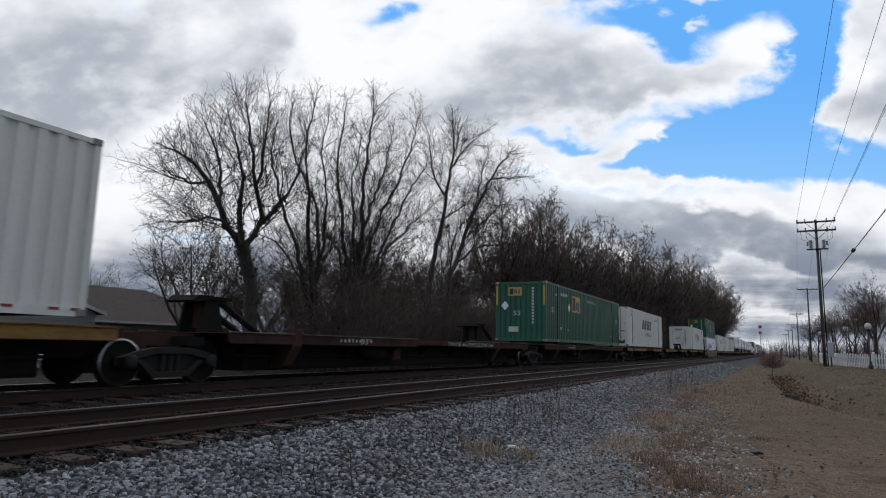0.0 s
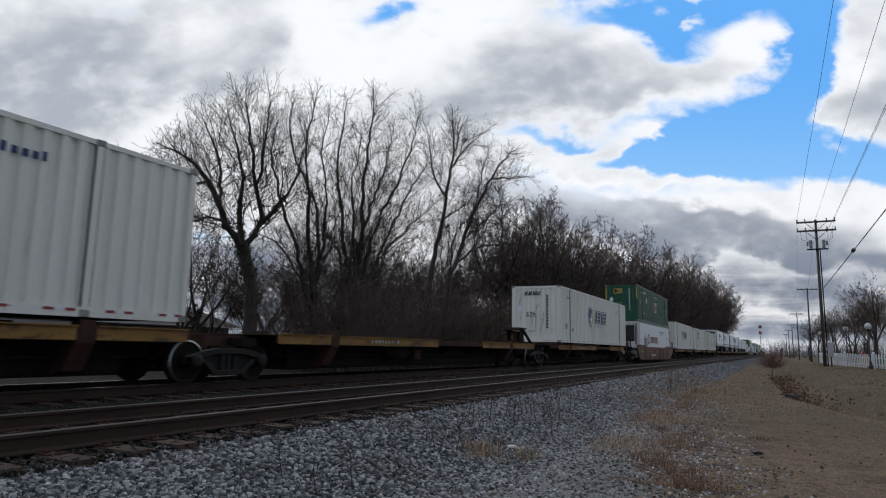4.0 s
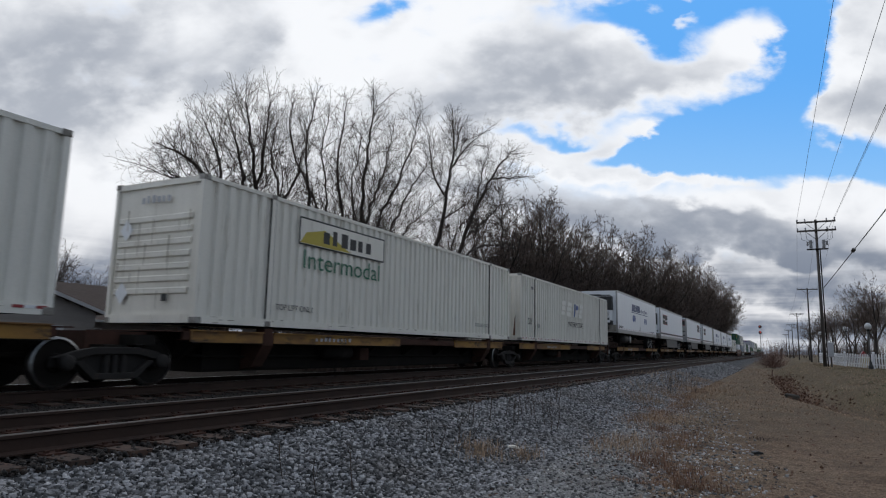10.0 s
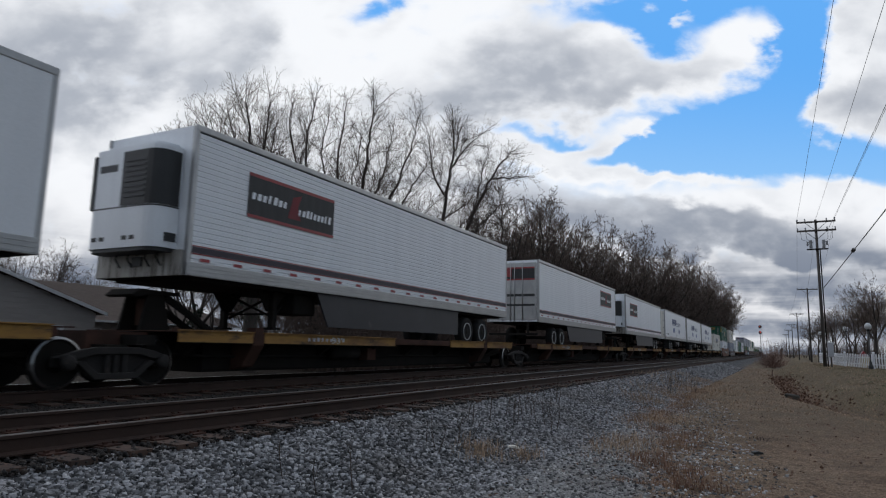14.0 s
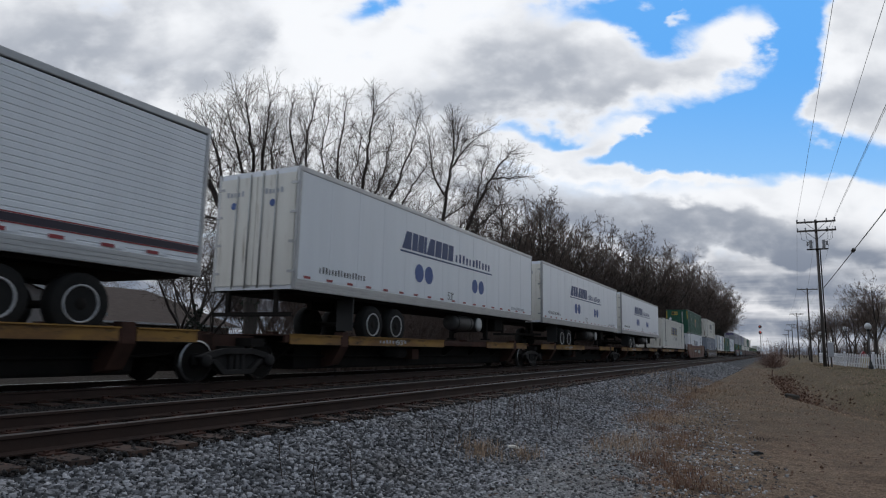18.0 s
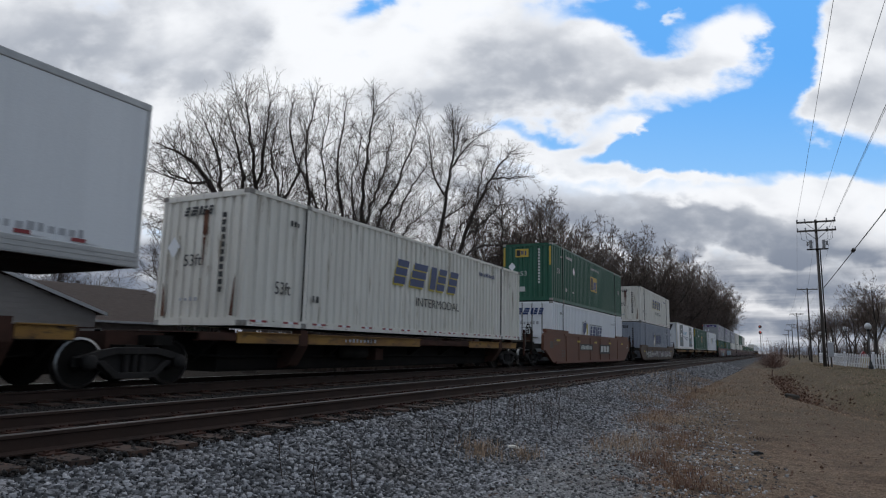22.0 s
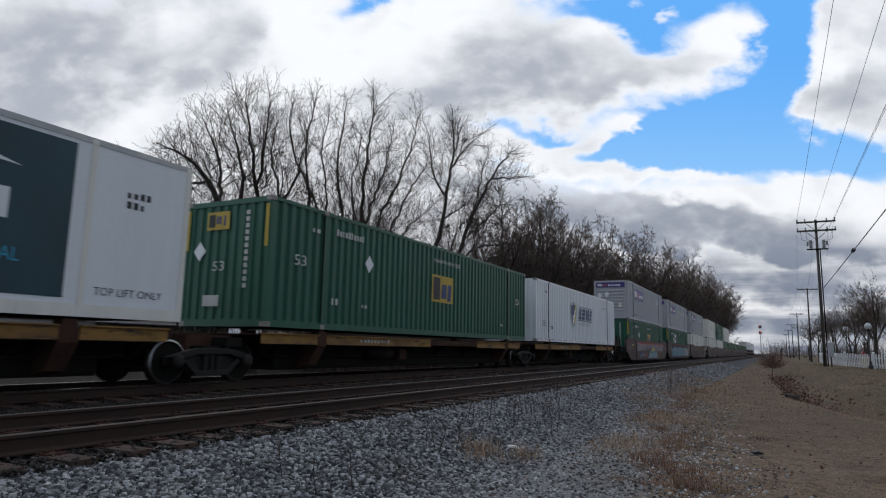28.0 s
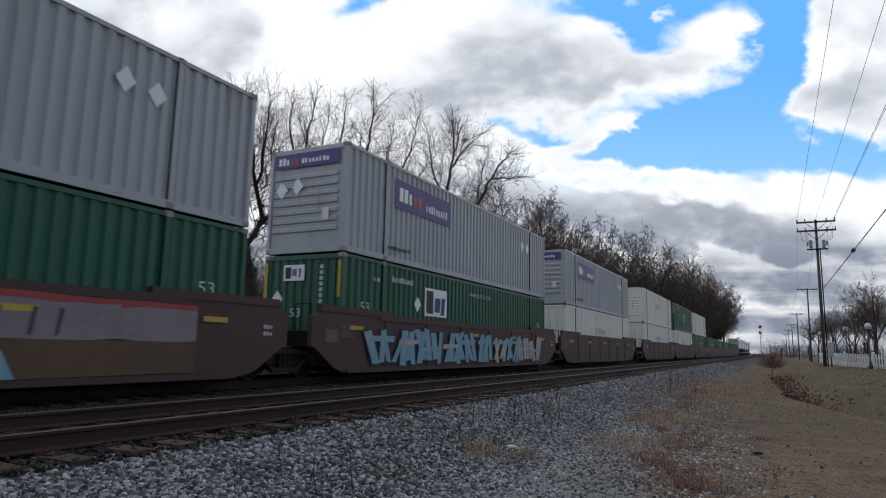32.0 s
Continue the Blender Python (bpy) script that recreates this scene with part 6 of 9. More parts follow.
def panel_graffiti(root, y0, y1, top):
    """A long mural on a maroon car side: a lilac-grey sky under a red edge, a skyline and a low sun, and two leaning panels below."""
    def paint(name, polys, mat, lift):
        side_poly(root, name, polys, mat, x=1.455, lift=lift)

    s0, s1 = y0 + 1.3, y1 - 0.4
    rng = random.Random(4)
    top_edge = [(s1 - (s1 - s0) * k / 24, top - 0.13 + rng.uniform(-0.015, 0.015)) for k in range(25)]
    low_edge = [(s0 + (s1 - s0) * k / 24, 0.80 + rng.uniform(-0.03, 0.03)) for k in range(25)]
    paint("mural_sky", [low_edge + top_edge], SPRAY_PALE, 0.5)
    for k in range(24):
        (a, b), (c, d) = top_edge[k + 1], top_edge[k]
        paint("mural_edge", [[(a, b - rng.uniform(0.07, 0.14)), (c, d - rng.uniform(0.07, 0.14)), (c, d), (a, b)]], SPRAY_RED, 1.0)
    paint("mural_sun", [[(y0 + 8.6 + 0.75 * math.cos(a * 0.3142), 0.80 + 0.30 * math.sin(a * 0.3142)) for a in range(11)]], LOGO_YELLOW, 1.2)
    y = y0 + 5.3
    for k in range(11):
        w, h = rng.uniform(0.10, 0.24), rng.uniform(0.10, 0.5)
        paint("mural_tower", [[(y, 0.79), (y + w, 0.79), (y + w, 0.79 + h), (y + w * 0.6, 0.79 + h * 1.12), (y, 0.79 + h * 0.94)]], PURPLE_GREY, 1.6)
        y += w + rng.uniform(0.0, 0.1)
    paint("mural_wall", [rect(y0 + 2.9, 0.80, 1.9, 0.24)], PURPLE_GREY, 1.3)
    for k in range(6):
        a = y0 + 3.0 + k * 0.3
        paint("sprayed_letter", [[(a, 0.82), (a + 0.07, 0.82), (a + 0.15, 1.04), (a + 0.06, 1.06)], [(a + 0.1, 0.9), (a + 0.24, 0.86), (a + 0.24, 0.92)]], SPRAY_WHITE, 1.9)
    for a in (y0 + 10.4, y0 + 10.9, y0 + 11.3):
        paint("sprayed_letter", [[(a, 0.85), (a + 0.06, 0.85), (a + 0.12, 1.25), (a + 0.05, 1.27)]], PURPLE_GREY, 1.6)
    # a framed panel in violet, green and orange
    paint("mural_frame", [[(y0 + 1.5, 0.22), (y0 + 5.6, 0.24), (y0 + 6.5, 0.76), (y0 + 2.0, 0.78)]], SPRAY_OCHRE, 0.9)
    paint("mural_field", [[(y0 + 1.9, 0.28), (y0 + 4.6, 0.29), (y0 + 5.2, 0.70), (y0 + 2.3, 0.71)]], SPRAY_VIOLET, 1.2)
    paint("mural_swirl", [[(y0 + 2.4, 0.34), (y0 + 3.2, 0.42), (y0 + 4.0, 0.38), (y0 + 4.5, 0.56), (y0 + 3.9, 0.64), (y0 + 3.6, 0.50), (y0 + 2.8, 0.52)], [(y0 + 3.0, 0.56), (y0 + 3.5, 0.60), (y0 + 3.2, 0.68)]], SPRAY_GREEN, 1.6)
    paint("mural_swirl", [[(y0 + 4.3, 0.32), (y0 + 4.9, 0.34), (y0 + 5.3, 0.60), (y0 + 4.8, 0.66), (y0 + 4.6, 0.46)]], SPRAY_RED, 1.8)
    paint("mural_ground", [[(y0 + 10.6, 0.22), (s1, 0.24), (s1, 0.79), (y0 + 10.4, 0.79)]], SPRAY_OCHRE, 0.8)
    # a leaning blue panel with pale crossing strokes
    paint("mural_panel", [[(y0 + 5.9, 0.22), (y0 + 10.8, 0.22), (y0 + 10.5, 0.76), (y0 + 7.0, 0.78)]], SPRAY_BLUE, 1.4)
    for k in range(8):
        a = y0 + 6.9 + k * 0.46
        t = rng.uniform(-0.1, 0.16)
        paint("letter_shadow", [[(a - 0.03, 0.27), (a + 0.15, 0.27), (a + 0.33 + t, 0.70), (a + 0.14 + t, 0.70)]], PURPLE_GREY, 1.8)
        paint("letter_stroke", [[(a, 0.30), (a + 0.08, 0.30), (a + 0.27 + t, 0.67), (a + 0.18 + t, 0.67)], [(a + 0.05, 0.42), (a + 0.34, 0.46), (a + 0.33, 0.53)]], SPRAY_WHITE, 2.2)


SPRAY_VIOLET = surf("violet_spray_paint", (0.075, 0.05, 0.16), (0.05, 0.04, 0.11), 0.7, 0, 1.6, 30, 0.0, (0.12, 0.10, 0.14), 0.6)
SPRAY_GREEN = surf("pale_green_spray_paint", (0.16, 0.19, 0.13), (0.22, 0.22, 0.19), 0.7, 0, 2.4, 30, 0.0, (0.06, 0.10, 0.06), 0.58)
PURPLE_GREY = surf("dark_purple_spray_paint", (0.06, 0.04, 0.055), (0.08, 0.055, 0.07), 0.7, 0, 1.2, 30, 0.0)
SPRAY_OCHRE = surf("ochre_spray_paint", (0.13, 0.075, 0.04), (0.09, 0.05, 0.035), 0.7, 0, 1.2, 30, 0.0, (0.05, 0.03, 0.03), 0.6)


def letter_graffiti(seed, colors, n):
    """Tall jagged sprayed letters: crossing strokes over a dark outline."""
    def draw(root, y0, y1, top):
        rng = random.Random(seed)
        w = (y1 - y0 - 0.6) / n
        lo, hi = 0.24, top - 0.28
        for k in range(n):
            y, c = y0 + 0.3 + k * w, rng.choice(colors)
            strokes = []
            for q in range(4):
                a = y + w * (0.05 + 0.24 * q) + rng.uniform(-0.05, 0.05)
                e = a + rng.uniform(-0.45, 0.45) * w
                t = w * rng.uniform(0.16, 0.26)
                zb, zt = lo + rng.uniform(0, 0.15), hi - rng.uniform(0, 0.2)
                strokes.append([(a, zb), (a + t, zb + rng.uniform(-0.04, 0.04)), (e + t, zt), (e, zt - rng.uniform(-0.05, 0.08))])
            m = rng.uniform(0.35, 0.65) * (hi - lo) + lo
            strokes.append([(y, m), (y + w * 0.8, m + rng.uniform(-0.1, 0.1)), (y + w * 0.85, m + 0.16), (y + 0.05, m + 0.14)])
            back = side_poly(root, "letter_outline", [[(cy + (0.05 if i in (1, 2) else -0.05), cz + (0.05 if i > 1 else -0.05)) for i, (cy, cz) in enumerate(p)] for p in strokes], BLACK_INK, x=1.455, lift=1 + 0.02 * k)
            for j, p in enumerate(strokes):
                side_poly(back, "letter_stroke", [p], c if j < 4 else rng.choice(colors), x=1.455, lift=2 + 0.12 * j)
    return draw


def plain_logo(root, y0, y1, top):
    p = side_poly(root, "name_panel", [rect(y0 + 8.0, 0.58, 2.6, 0.55)], BLACK_INK, x=1.455)
    for k in range(3):
        side_poly(p, "name_block", [rect(y0 + 8.2 + k * 0.75, 0.68, 0.6, 0.36, 0.2)], WHITE_INK, x=1.455, lift=2)


def wave_logo(root, y0, y1, top):
    side_poly(root, "dark_mark", [disc(y0 + 9.2, 0.72, 0.3)] + bars(y0 + 9.7, 0.66, 2.8, 0.16, 12, 0.3, 0.1), BLACK_INK, x=1.455)
    side_poly(root, "dark_mark_gap", [disc(y0 + 9.2, 0.72, 0.22)], BROWN, x=1.455, lift=2)


SPRAY_PALE = surf("faded_lilac_spray_paint", (0.27, 0.225, 0.25), (0.21, 0.17, 0.19), 0.7, 0, 1.2, 30, 0.0, (0.09, 0.05, 0.05), 0.6)
SPRAY_RED = surf("red_spray_paint", (0.35, 0.06, 0.06), (0.28, 0.05, 0.05), 0.7, 0, 1.2, 30, 0.0)
SPRAY_BLUE = surf("light_blue_spray_paint", (0.16, 0.32, 0.43), (0.24, 0.38, 0.47), 0.7, 0, 2.0, 30, 0.0, (0.04, 0.06, 0.08), 0.62)
SPRAY_WHITE = surf("grey_white_spray_paint", (0.46, 0.45, 0.43), (0.34, 0.33, 0.31), 0.7, 0, 2.0, 30, 0.0, (0.05, 0.04, 0.04), 0.60)
OLIVE = surf("dull_olive_brown_car_paint", (0.12, 0.078, 0.055), (0.095, 0.062, 0.046), 0.7, 0, 0.6, 30, 0.05, (0.11, 0.08, 0.06), 0.6, (1, 0.5, 2))

LOADS = {0: 6.47 - CL, 2: 29.57, 3: 48.65, 5: 88.15, 6: 109.31, 7: 130.23, 8: 149.05, 9: 166.54, 10: 185.71, 11: 204.55, 12: 224.73, 13: 244.38, 14: 263.23, 15: 280.87, 16: 298.53,
         17: 317.17, 18: 337.86, 19: 361.35, 20: 382.72, 21: 401.07, 22: 418.69, 23: 439.74, 24: 459.24, 25: 478.9}


def build_train():
    L = LOADS
    # single boxes on spine cars
    swift_a = place(swift_box, L[0], Z_SPINE, "word", WHITE, "doors")
    place(emp_box, L[2], Z_SPINE, 4.5, 1.64)
    again(swift_a, L[3], Z_SPINE)
    shield_a = place(swift_box, L[5], Z_SPINE, "shield", WHITE, "corr", "white corrugated shipping container with blue and yellow shield emblem")
    again(shield_a, L[7], Z_SPINE)
    place(hunt_box, L[8], Z_SPINE)
    place(swift_box, L[9], Z_SPINE, "ghost", WHITE_OLD, "corr", "stained white corrugated container with ghosted old word mark")
    word_corr = place(swift_box, L[17], Z_SPINE, "word", WHITE_OLD, "corr", "rust-streaked white corrugated container with blue word mark")
    place(reefer_box, L[20], Z_SPINE, "teal")
    emp = place(emp_box, L[21], Z_SPINE)
    place(swift_box, L[22], Z_SPINE, "shield", WHITE_CLEAN, "corr", "bright white corrugated container with shield emblem and red-white tape")
    # trailers
    place(alliance_reefer, L[10], Z_DECK)
    st = place(stevens_reefer, L[11], Z_DECK)
    place(stevens_reefer, L[12], Z_DECK, True)
    again(st, L[13], Z_DECK)
    dry = place(alliance_dry, L[14], Z_DECK)
    again(dry, L[15], Z_DECK)
    again(dry, L[16], Z_DECK)
    # stacked pairs
    top = Z_WELL + CH + 0.045
    place(reefer_box, L[6], Z_WELL, "crest")
    again(emp, L[6], top)
    place(swift_box, L[18], Z_WELL, "shield", WHITE_CLEAN, "doors", "white corrugated container with shield emblem, lower of a stack")
    again(emp, L[18], top)
    place(swift_box, L[19], Z_WELL, "shield", GREY_BLUE, "corr", "blue-grey corrugated container with shield emblem, lower of a stack")
    again(word_corr, L[19], top)
    again(emp, L[23], Z_WELL)
    fed = place(fedex_box, L[23], top)
    place(emp_box, L[24], Z_WELL, 4.35, 1.5, True)
    again(fed, L[24], top)
    wht = place(plain_box, L[25], Z_WELL, WHITE, "plain white corrugated container, lower of a stack", "corr", GREY)
    again(fed, L[25], top)
    cream = place(plain_box, 501.2, top, WHITE_CREAM, "cream white corrugated container, upper of a stack", "ribs", GREY)
    again(wht, 501.2, Z_WELL)
    again(emp, 519.8, top)
    again(wht, 519.8, Z_WELL)
    again(cream, 538.4, top)
    for k in range(6):
        again(emp, 538.4 + k * 18.6, Z_WELL)
    for k in range(5):
        again(dry, 652.0 + k * 18.8, Z_DECK)

    # spine cars: front joint, rear joint, where the load starts in it, hitch
    first = None
    joints = [(-11.0, 8.4, 1.3, None), (8.4, 28.4, 1.2, 1.3), (28.4, 48.3, 1.17, None), (48.3, 66.2, 0.5, None), (66.2, 85.6, 1.2, None), (85.6, 105.0, 2.5, -0.6), (129.5, 147.7, 0.73, None), (147.7, 165.85, 1.35, None), (165.85, 183.2, 0.7, None),
              (185.2, 203.5, 0.5, 0.35), (203.5, 222.7, 1.05, 1.0), (222.7, 244.6, 2.0, None), (244.6, 261.9, 0.4, 0.1), (261.9, 280.1, 1.35, None), (280.1, 297.2, 0.75, None), (297.2, 315.0, 1.3, None), (315.0, 334.3, 2.15, None),
              (382.0, 399.95, 0.7, None), (399.95, 417.95, 1.1, None), (417.95, 435.6, 0.75, None)]
    WORN = (8.4, 28.4)
    for a, b, lead, hitch in joints:
        sp = place(spine_unit, a, 0.0, b - a, lead, hitch, b in (105.0, 183.2, 334.3, 435.6), "rusty brown spine car platform with worn deck edges" if a in WORN else "", a in WORN, 185 < a < 300)
        if a == 8.4:
            side_text(sp, "TWIN 28'-ALL PURPOSE SPINE CAR", 10.9, 0.83, 3.9, 0.13, WHITE_INK, x=1.263)
            hitch_stand(sp, 15.4, 0.99)
    for k in range(5):
        place(spine_unit, 651.0 + k * 18.8, 0.0, 18.8, 1.0, None)
    for y in (8.4, 28.4, 48.3, 66.2, 85.6, 147.7, 165.85, 203.5, 222.7, 244.6, 261.9, 280.1, 297.2, 315.0, 399.95, 417.95):
        truck_at(y)
    for y in (103.6, 130.9, 182.0, 186.3, 332.6, 383.4, 434.2, 651.5, 669.8, 688.6, 707.4, 726.2):
        truck_at(y)
    # well cars: load's start, reach past it fore and aft
    letters = letter_graffiti
    wells = [(L[6], 2.6, 2.4, BROWN, "brown well car with a dark painted name", wave_logo, 1.13), (L[18], 2.4, 2.6, BROWN, "red-brown well car with name panel", plain_logo, 1.6),
             (L[19], 2.6, 2.5, OLIVE, "dull olive-brown well car covered in pale graffiti", letters(7, (SPRAY_WHITE, SPRAY_WHITE, SPRAY_PALE), 11), 1.15),
             (L[23], 2.5, 1.25, MAROON, "maroon well car with a long painted mural", panel_graffiti, 1.6), (L[24], 1.25, 1.3, MAROON, "maroon well car with light blue graffiti letters", letters(3, (SPRAY_BLUE, SPRAY_BLUE, SPRAY_WHITE), 10), 1.6),
             (L[25], 1.3, 2.4, MAROON, "maroon steel well car under stacked containers", None, 1.6)]
    for k in range(8):
        wells.append((501.2 + k * 18.6, 1.1, 1.1, MAROON, "maroon steel well car under stacked containers", None, 1.6))
        truck_at(500.0 + k * 18.6)
    for y, fore, aft, paint, label, g, h in wells:
        place(well_unit, y, 0.0, paint, label, fore, aft, h, g)
        if fore > 2:
            truck_at(y - 2.15)
        if aft > 2:
            truck_at(y + CL + 2.15)
    truck_at((L[23] + CL + L[24]) / 2)
    truck_at((L[24] + CL + L[25]) / 2)
    truck_at(648.9)


TRUCK = []


def truck_at(y):
    """Each truck is a thing of its own: it swivels under the car."""
    if not TRUCK:
        root = thing("railway_truck", "grimy cast steel two-axle freight truck", "railway truck", "trucks under the train", at=pose(TRAIN_X, y, 0))
        truck_parts_into(root)
        TRUCK.append(root)
        on_train(root, y, 0.0)
    else:
        again(TRUCK[0], y, 0.0)


build_train()


# ---- trees ----
class Twigs:
    """Branches as three- to eight-sided tubes, gathered into arrays."""

    def __init__(self):
        self.v, self.f, self.n = [], [], 0

    def limb(self, pts, r0, r1, sides):
        k = len(pts)
        p = np.array(pts)
        d = np.gradient(p, axis=0)
        d /= np.linalg.norm(d, axis=1)[:, None] + 1e-9
        ref = np.where(np.abs(d[:, 2:3]) < 0.9, np.array([[0, 0, 1.0]]), np.array([[1.0, 0, 0]]))
        a = np.cross(d, ref)
        a /= np.linalg.norm(a, axis=1)[:, None]
        b = np.cross(d, a)
        r = (np.linspace(r0, r1, k) if r1 is not None else np.array(r0))[:, None, None]
        w = np.arange(sides) * 2 * np.pi / sides
        ring = p[:, None, :] + r * (a[:, None, :] * np.cos(w)[None, :, None] + b[:, None, :] * np.sin(w)[None, :, None])
        self.v.append(ring.reshape(-1, 3))
        i = np.arange(k - 1)[:, None] * sides
        j = np.arange(sides)[None, :]
        q = np.stack([i + j, i + (j + 1) % sides, i + sides + (j + 1) % sides, i + sides + j], -1).reshape(-1, 4)
        self.f.append(q + self.n)
        self.n += k * sides

    def needles(self, a, b, r0, r1):
        """Many straight three-sided twigs from the points a to the points b."""
        n = len(a)
        d = b - a
        d = d / (np.linalg.norm(d, axis=1)[:, None] + 1e-9)
        ref = np.where(np.abs(d[:, 2:3]) < 0.9, np.array([[0, 0, 1.0]]), np.array([[1.0, 0, 0]]))
        s = np.cross(d, ref)
        s /= np.linalg.norm(s, axis=1)[:, None]
        t = np.cross(d, s)
        w = np.arange(3) * 2 * np.pi / 3
        o = s[:, None, :] * np.cos(w)[None, :, None] + t[:, None, :] * np.sin(w)[None, :, None]
        self.v.append(np.concatenate([a[:, None, :] + o * r0, b[:, None, :] + o * r1], 1).reshape(-1, 3))
        q = np.array([[0, 1, 4, 3], [1, 2, 5, 4], [2, 0, 3, 5]])
        self.f.append((np.arange(n)[:, None, None] * 6 + q[None]).reshape(-1, 4) + self.n)
        self.n += n * 6

    def mesh(self, name, mat):
        return fast_mesh(name, np.concatenate(self.v), np.concatenate(self.f), mat)


def smooth_line(pts, rng, wob=0.06):
    """A polyline rounded off and made a little crooked."""
    p = np.array(pts, float)
    p = np.concatenate([[2 * p[0] - p[1]], p, [2 * p[-1] - p[-2]]])
    out = []
    for k in range(1, len(p) - 2):
        m = max(2, int(np.linalg.norm(p[k + 1] - p[k]) / 0.7))
        for j in range(m):
            t = j / m
            q = 0.5 * (2 * p[k] + (p[k + 1] - p[k - 1]) * t + (2 * p[k - 1] - 5 * p[k] + 4 * p[k + 1] - p[k + 2]) * t * t + (3 * p[k] - p[k - 1] - 3 * p[k + 1] + p[k + 2]) * t ** 3)
            out.append(q + (rng.normal(0, wob, 3) if out else 0))
    out.append(p[-2])
    return out


def under(rows, deep=4.6):
    """Room below the outline of a crown, given as (y, height)."""
    ys, zs = np.array([a for a, b in rows]), np.array([b for a, b in rows])
    return lambda q: ys[0] < q[1] < ys[-1] and abs(q[0]) < deep and q[2] < np.interp(q[1], ys, zs) + 0.25 * math.sin(q[1] * 5.1 + q[0] * 3)


def within(masses):
    c, r = np.array([m[:3] for m in masses]), np.array([m[3:6] for m in masses]) * 1.12
    return lambda q: bool((((q - c) / r) ** 2).sum(1).min() < 1.0)


def grow(rng, trunk, stems, room, fat=1.1, reach=3.4, gaps=(0.25, 0.31, 0.25, 0.18), low=0.08, brush=1.45):
    """Limbs along the stems, shoots on the limbs, twigs on the shoots; each turns upward as it grows.
    trunk: (line, radius); stems: rows of (line, radius); room(p): whether the crown reaches to p."""
    wood, limbs, twigs = Twigs(), Twigs(), Twigs()
    tips = ([], [])
    rise = np.array([0, 0, 1.0])

    def spread(pts, r0, r1, length, level, t0):
        p = np.array(pts)
        seg = np.linalg.norm(np.diff(p, axis=0), axis=1)
        run = np.concatenate([[0], np.cumsum(seg)])
        k = max(1, int(run[-1] * (1 - t0) / gaps[level]))
        roll = rng.uniform(0, 6.28)
        for i in range(k):
            t = t0 + (1 - t0) * (i + rng.random()) / k
            at = t * run[-1]
            j = min(int(np.searchsorted(run, at, "right")) - 1, len(seg) - 1)
            d = (p[j + 1] - p[j]) / (seg[j] + 1e-9)
            o = p[j] + d * (at - run[j])
            roll += 2.4 + rng.normal(0, 0.5)
            s = np.cross(d, rise if abs(d[2]) < 0.95 else np.array([1.0, 0, 0]))
            s /= np.linalg.norm(s)
            side = s * math.cos(roll) + np.cross(s, d) * math.sin(roll)
            w = rng.uniform(0.5, 0.95)
            way = d * math.cos(w) + side * math.sin(w)
            span = length * (1.0 - (0.4 if level == 0 else 0.6) * t) * rng.uniform(0.6, 1.2)
            if level < 3:
                shoot(o, way, span, min((r0 + (r1 - r0) * t) * 0.62, 0.0026 * fat + 0.009 * span), level + 1)
            else:
                tips[0].append(o)
                tips[1].append(o + (way + rise * 0.25) * span * brush)

    def shoot(o, way, span, r, level):
        n = (0, 7, 5, 3)[level]
        pts = [o]
        bend = rng.normal(0, (0, 0.07, 0.09, 0.1)[level], 3)
        for _ in range(n):
            way = way + rng.normal(0, (0, 0.10, 0.13, 0.16)[level], 3) + bend + rise * (0, 0.09, 0.05, 0.03)[level]
            way /= np.linalg.norm(way)
            q = pts[-1] + way * span / n
            if not room(q):
                break
            pts.append(q)
        if len(pts) < 2:
            return
        tip = max(r * 0.35, 0.0042 * fat)
        (limbs if r > 0.02 else twigs).limb(pts, r, tip, 5 if r > 0.05 else 3)
        spread(pts, r, tip, span * (0, 0.6, 0.62, 0.75)[level], level, 0.1)

    line, r = trunk
    wood.limb(smooth_line(line, rng, 0.03), r, r * 0.78, 10)
    for line, r in stems:
        pts = smooth_line(line, rng)
        k = np.linspace(1, 0, len(pts))
        wood.limb(pts, np.maximum(r * (0.10 + 0.9 * k ** 0.8), 0.014), None, 8)
        spread(pts, r, 0.2 * r, reach, 0, low)
    a, b = np.array(tips[0]), np.array(tips[1])
    twigs.needles(a, b, 0.0050 * fat, 0.0034 * fat)
    return wood, limbs, twigs


def tree(name, label, seed, at, trunk, stems, room, ivy=0, category="tree", ivy_top=6.5, twig=None, **habit):
    """A bare tree: trunk and stems, limbs, and a haze of fine twigs."""
    rng = np.random.default_rng(seed)
    wood, limbs, twigs = grow(rng, trunk, stems, room, **habit)
    root = thing(name, label, category, "bare trees", at=at)
    part("trunk", wood.mesh("trunk", BARK), None, root)
    part("branchwork", limbs.mesh("branchwork", BARK), None, root)
    part("crown", twigs.mesh("crown", twig or TWIG), None, root)
    if ivy:
        leaf_cloud(root, rng, wood, ivy, top=ivy_top)
    return root


def leaf_cloud(root, rng, wood, n, r=0.22, top=6.5):
    pts = np.concatenate(wood.v)
    pts = pts[(pts[:, 2] < top) & (np.hypot(pts[:, 0], pts[:, 1]) < 2.2)]
    c = pts[rng.integers(0, len(pts), n)] + rng.normal(0, r * 0.5, (n, 3))
    u, w = rng.normal(0, 1, (n, 3)), rng.normal(0, 1, (n, 3))
    u *= 0.075 / np.linalg.norm(u, axis=1)[:, None]
    w *= 0.075 / np.linalg.norm(w, axis=1)[:, None]
    v = np.stack([c - u, c - w * 0.6, c + u, c + w * 0.6], 1).reshape(-1, 3)
    f = np.arange(n * 4).reshape(n, 4)
    part("ivy", fast_mesh("ivy", v, f, IVY), None, root, "dark ivy climbing the trunk")


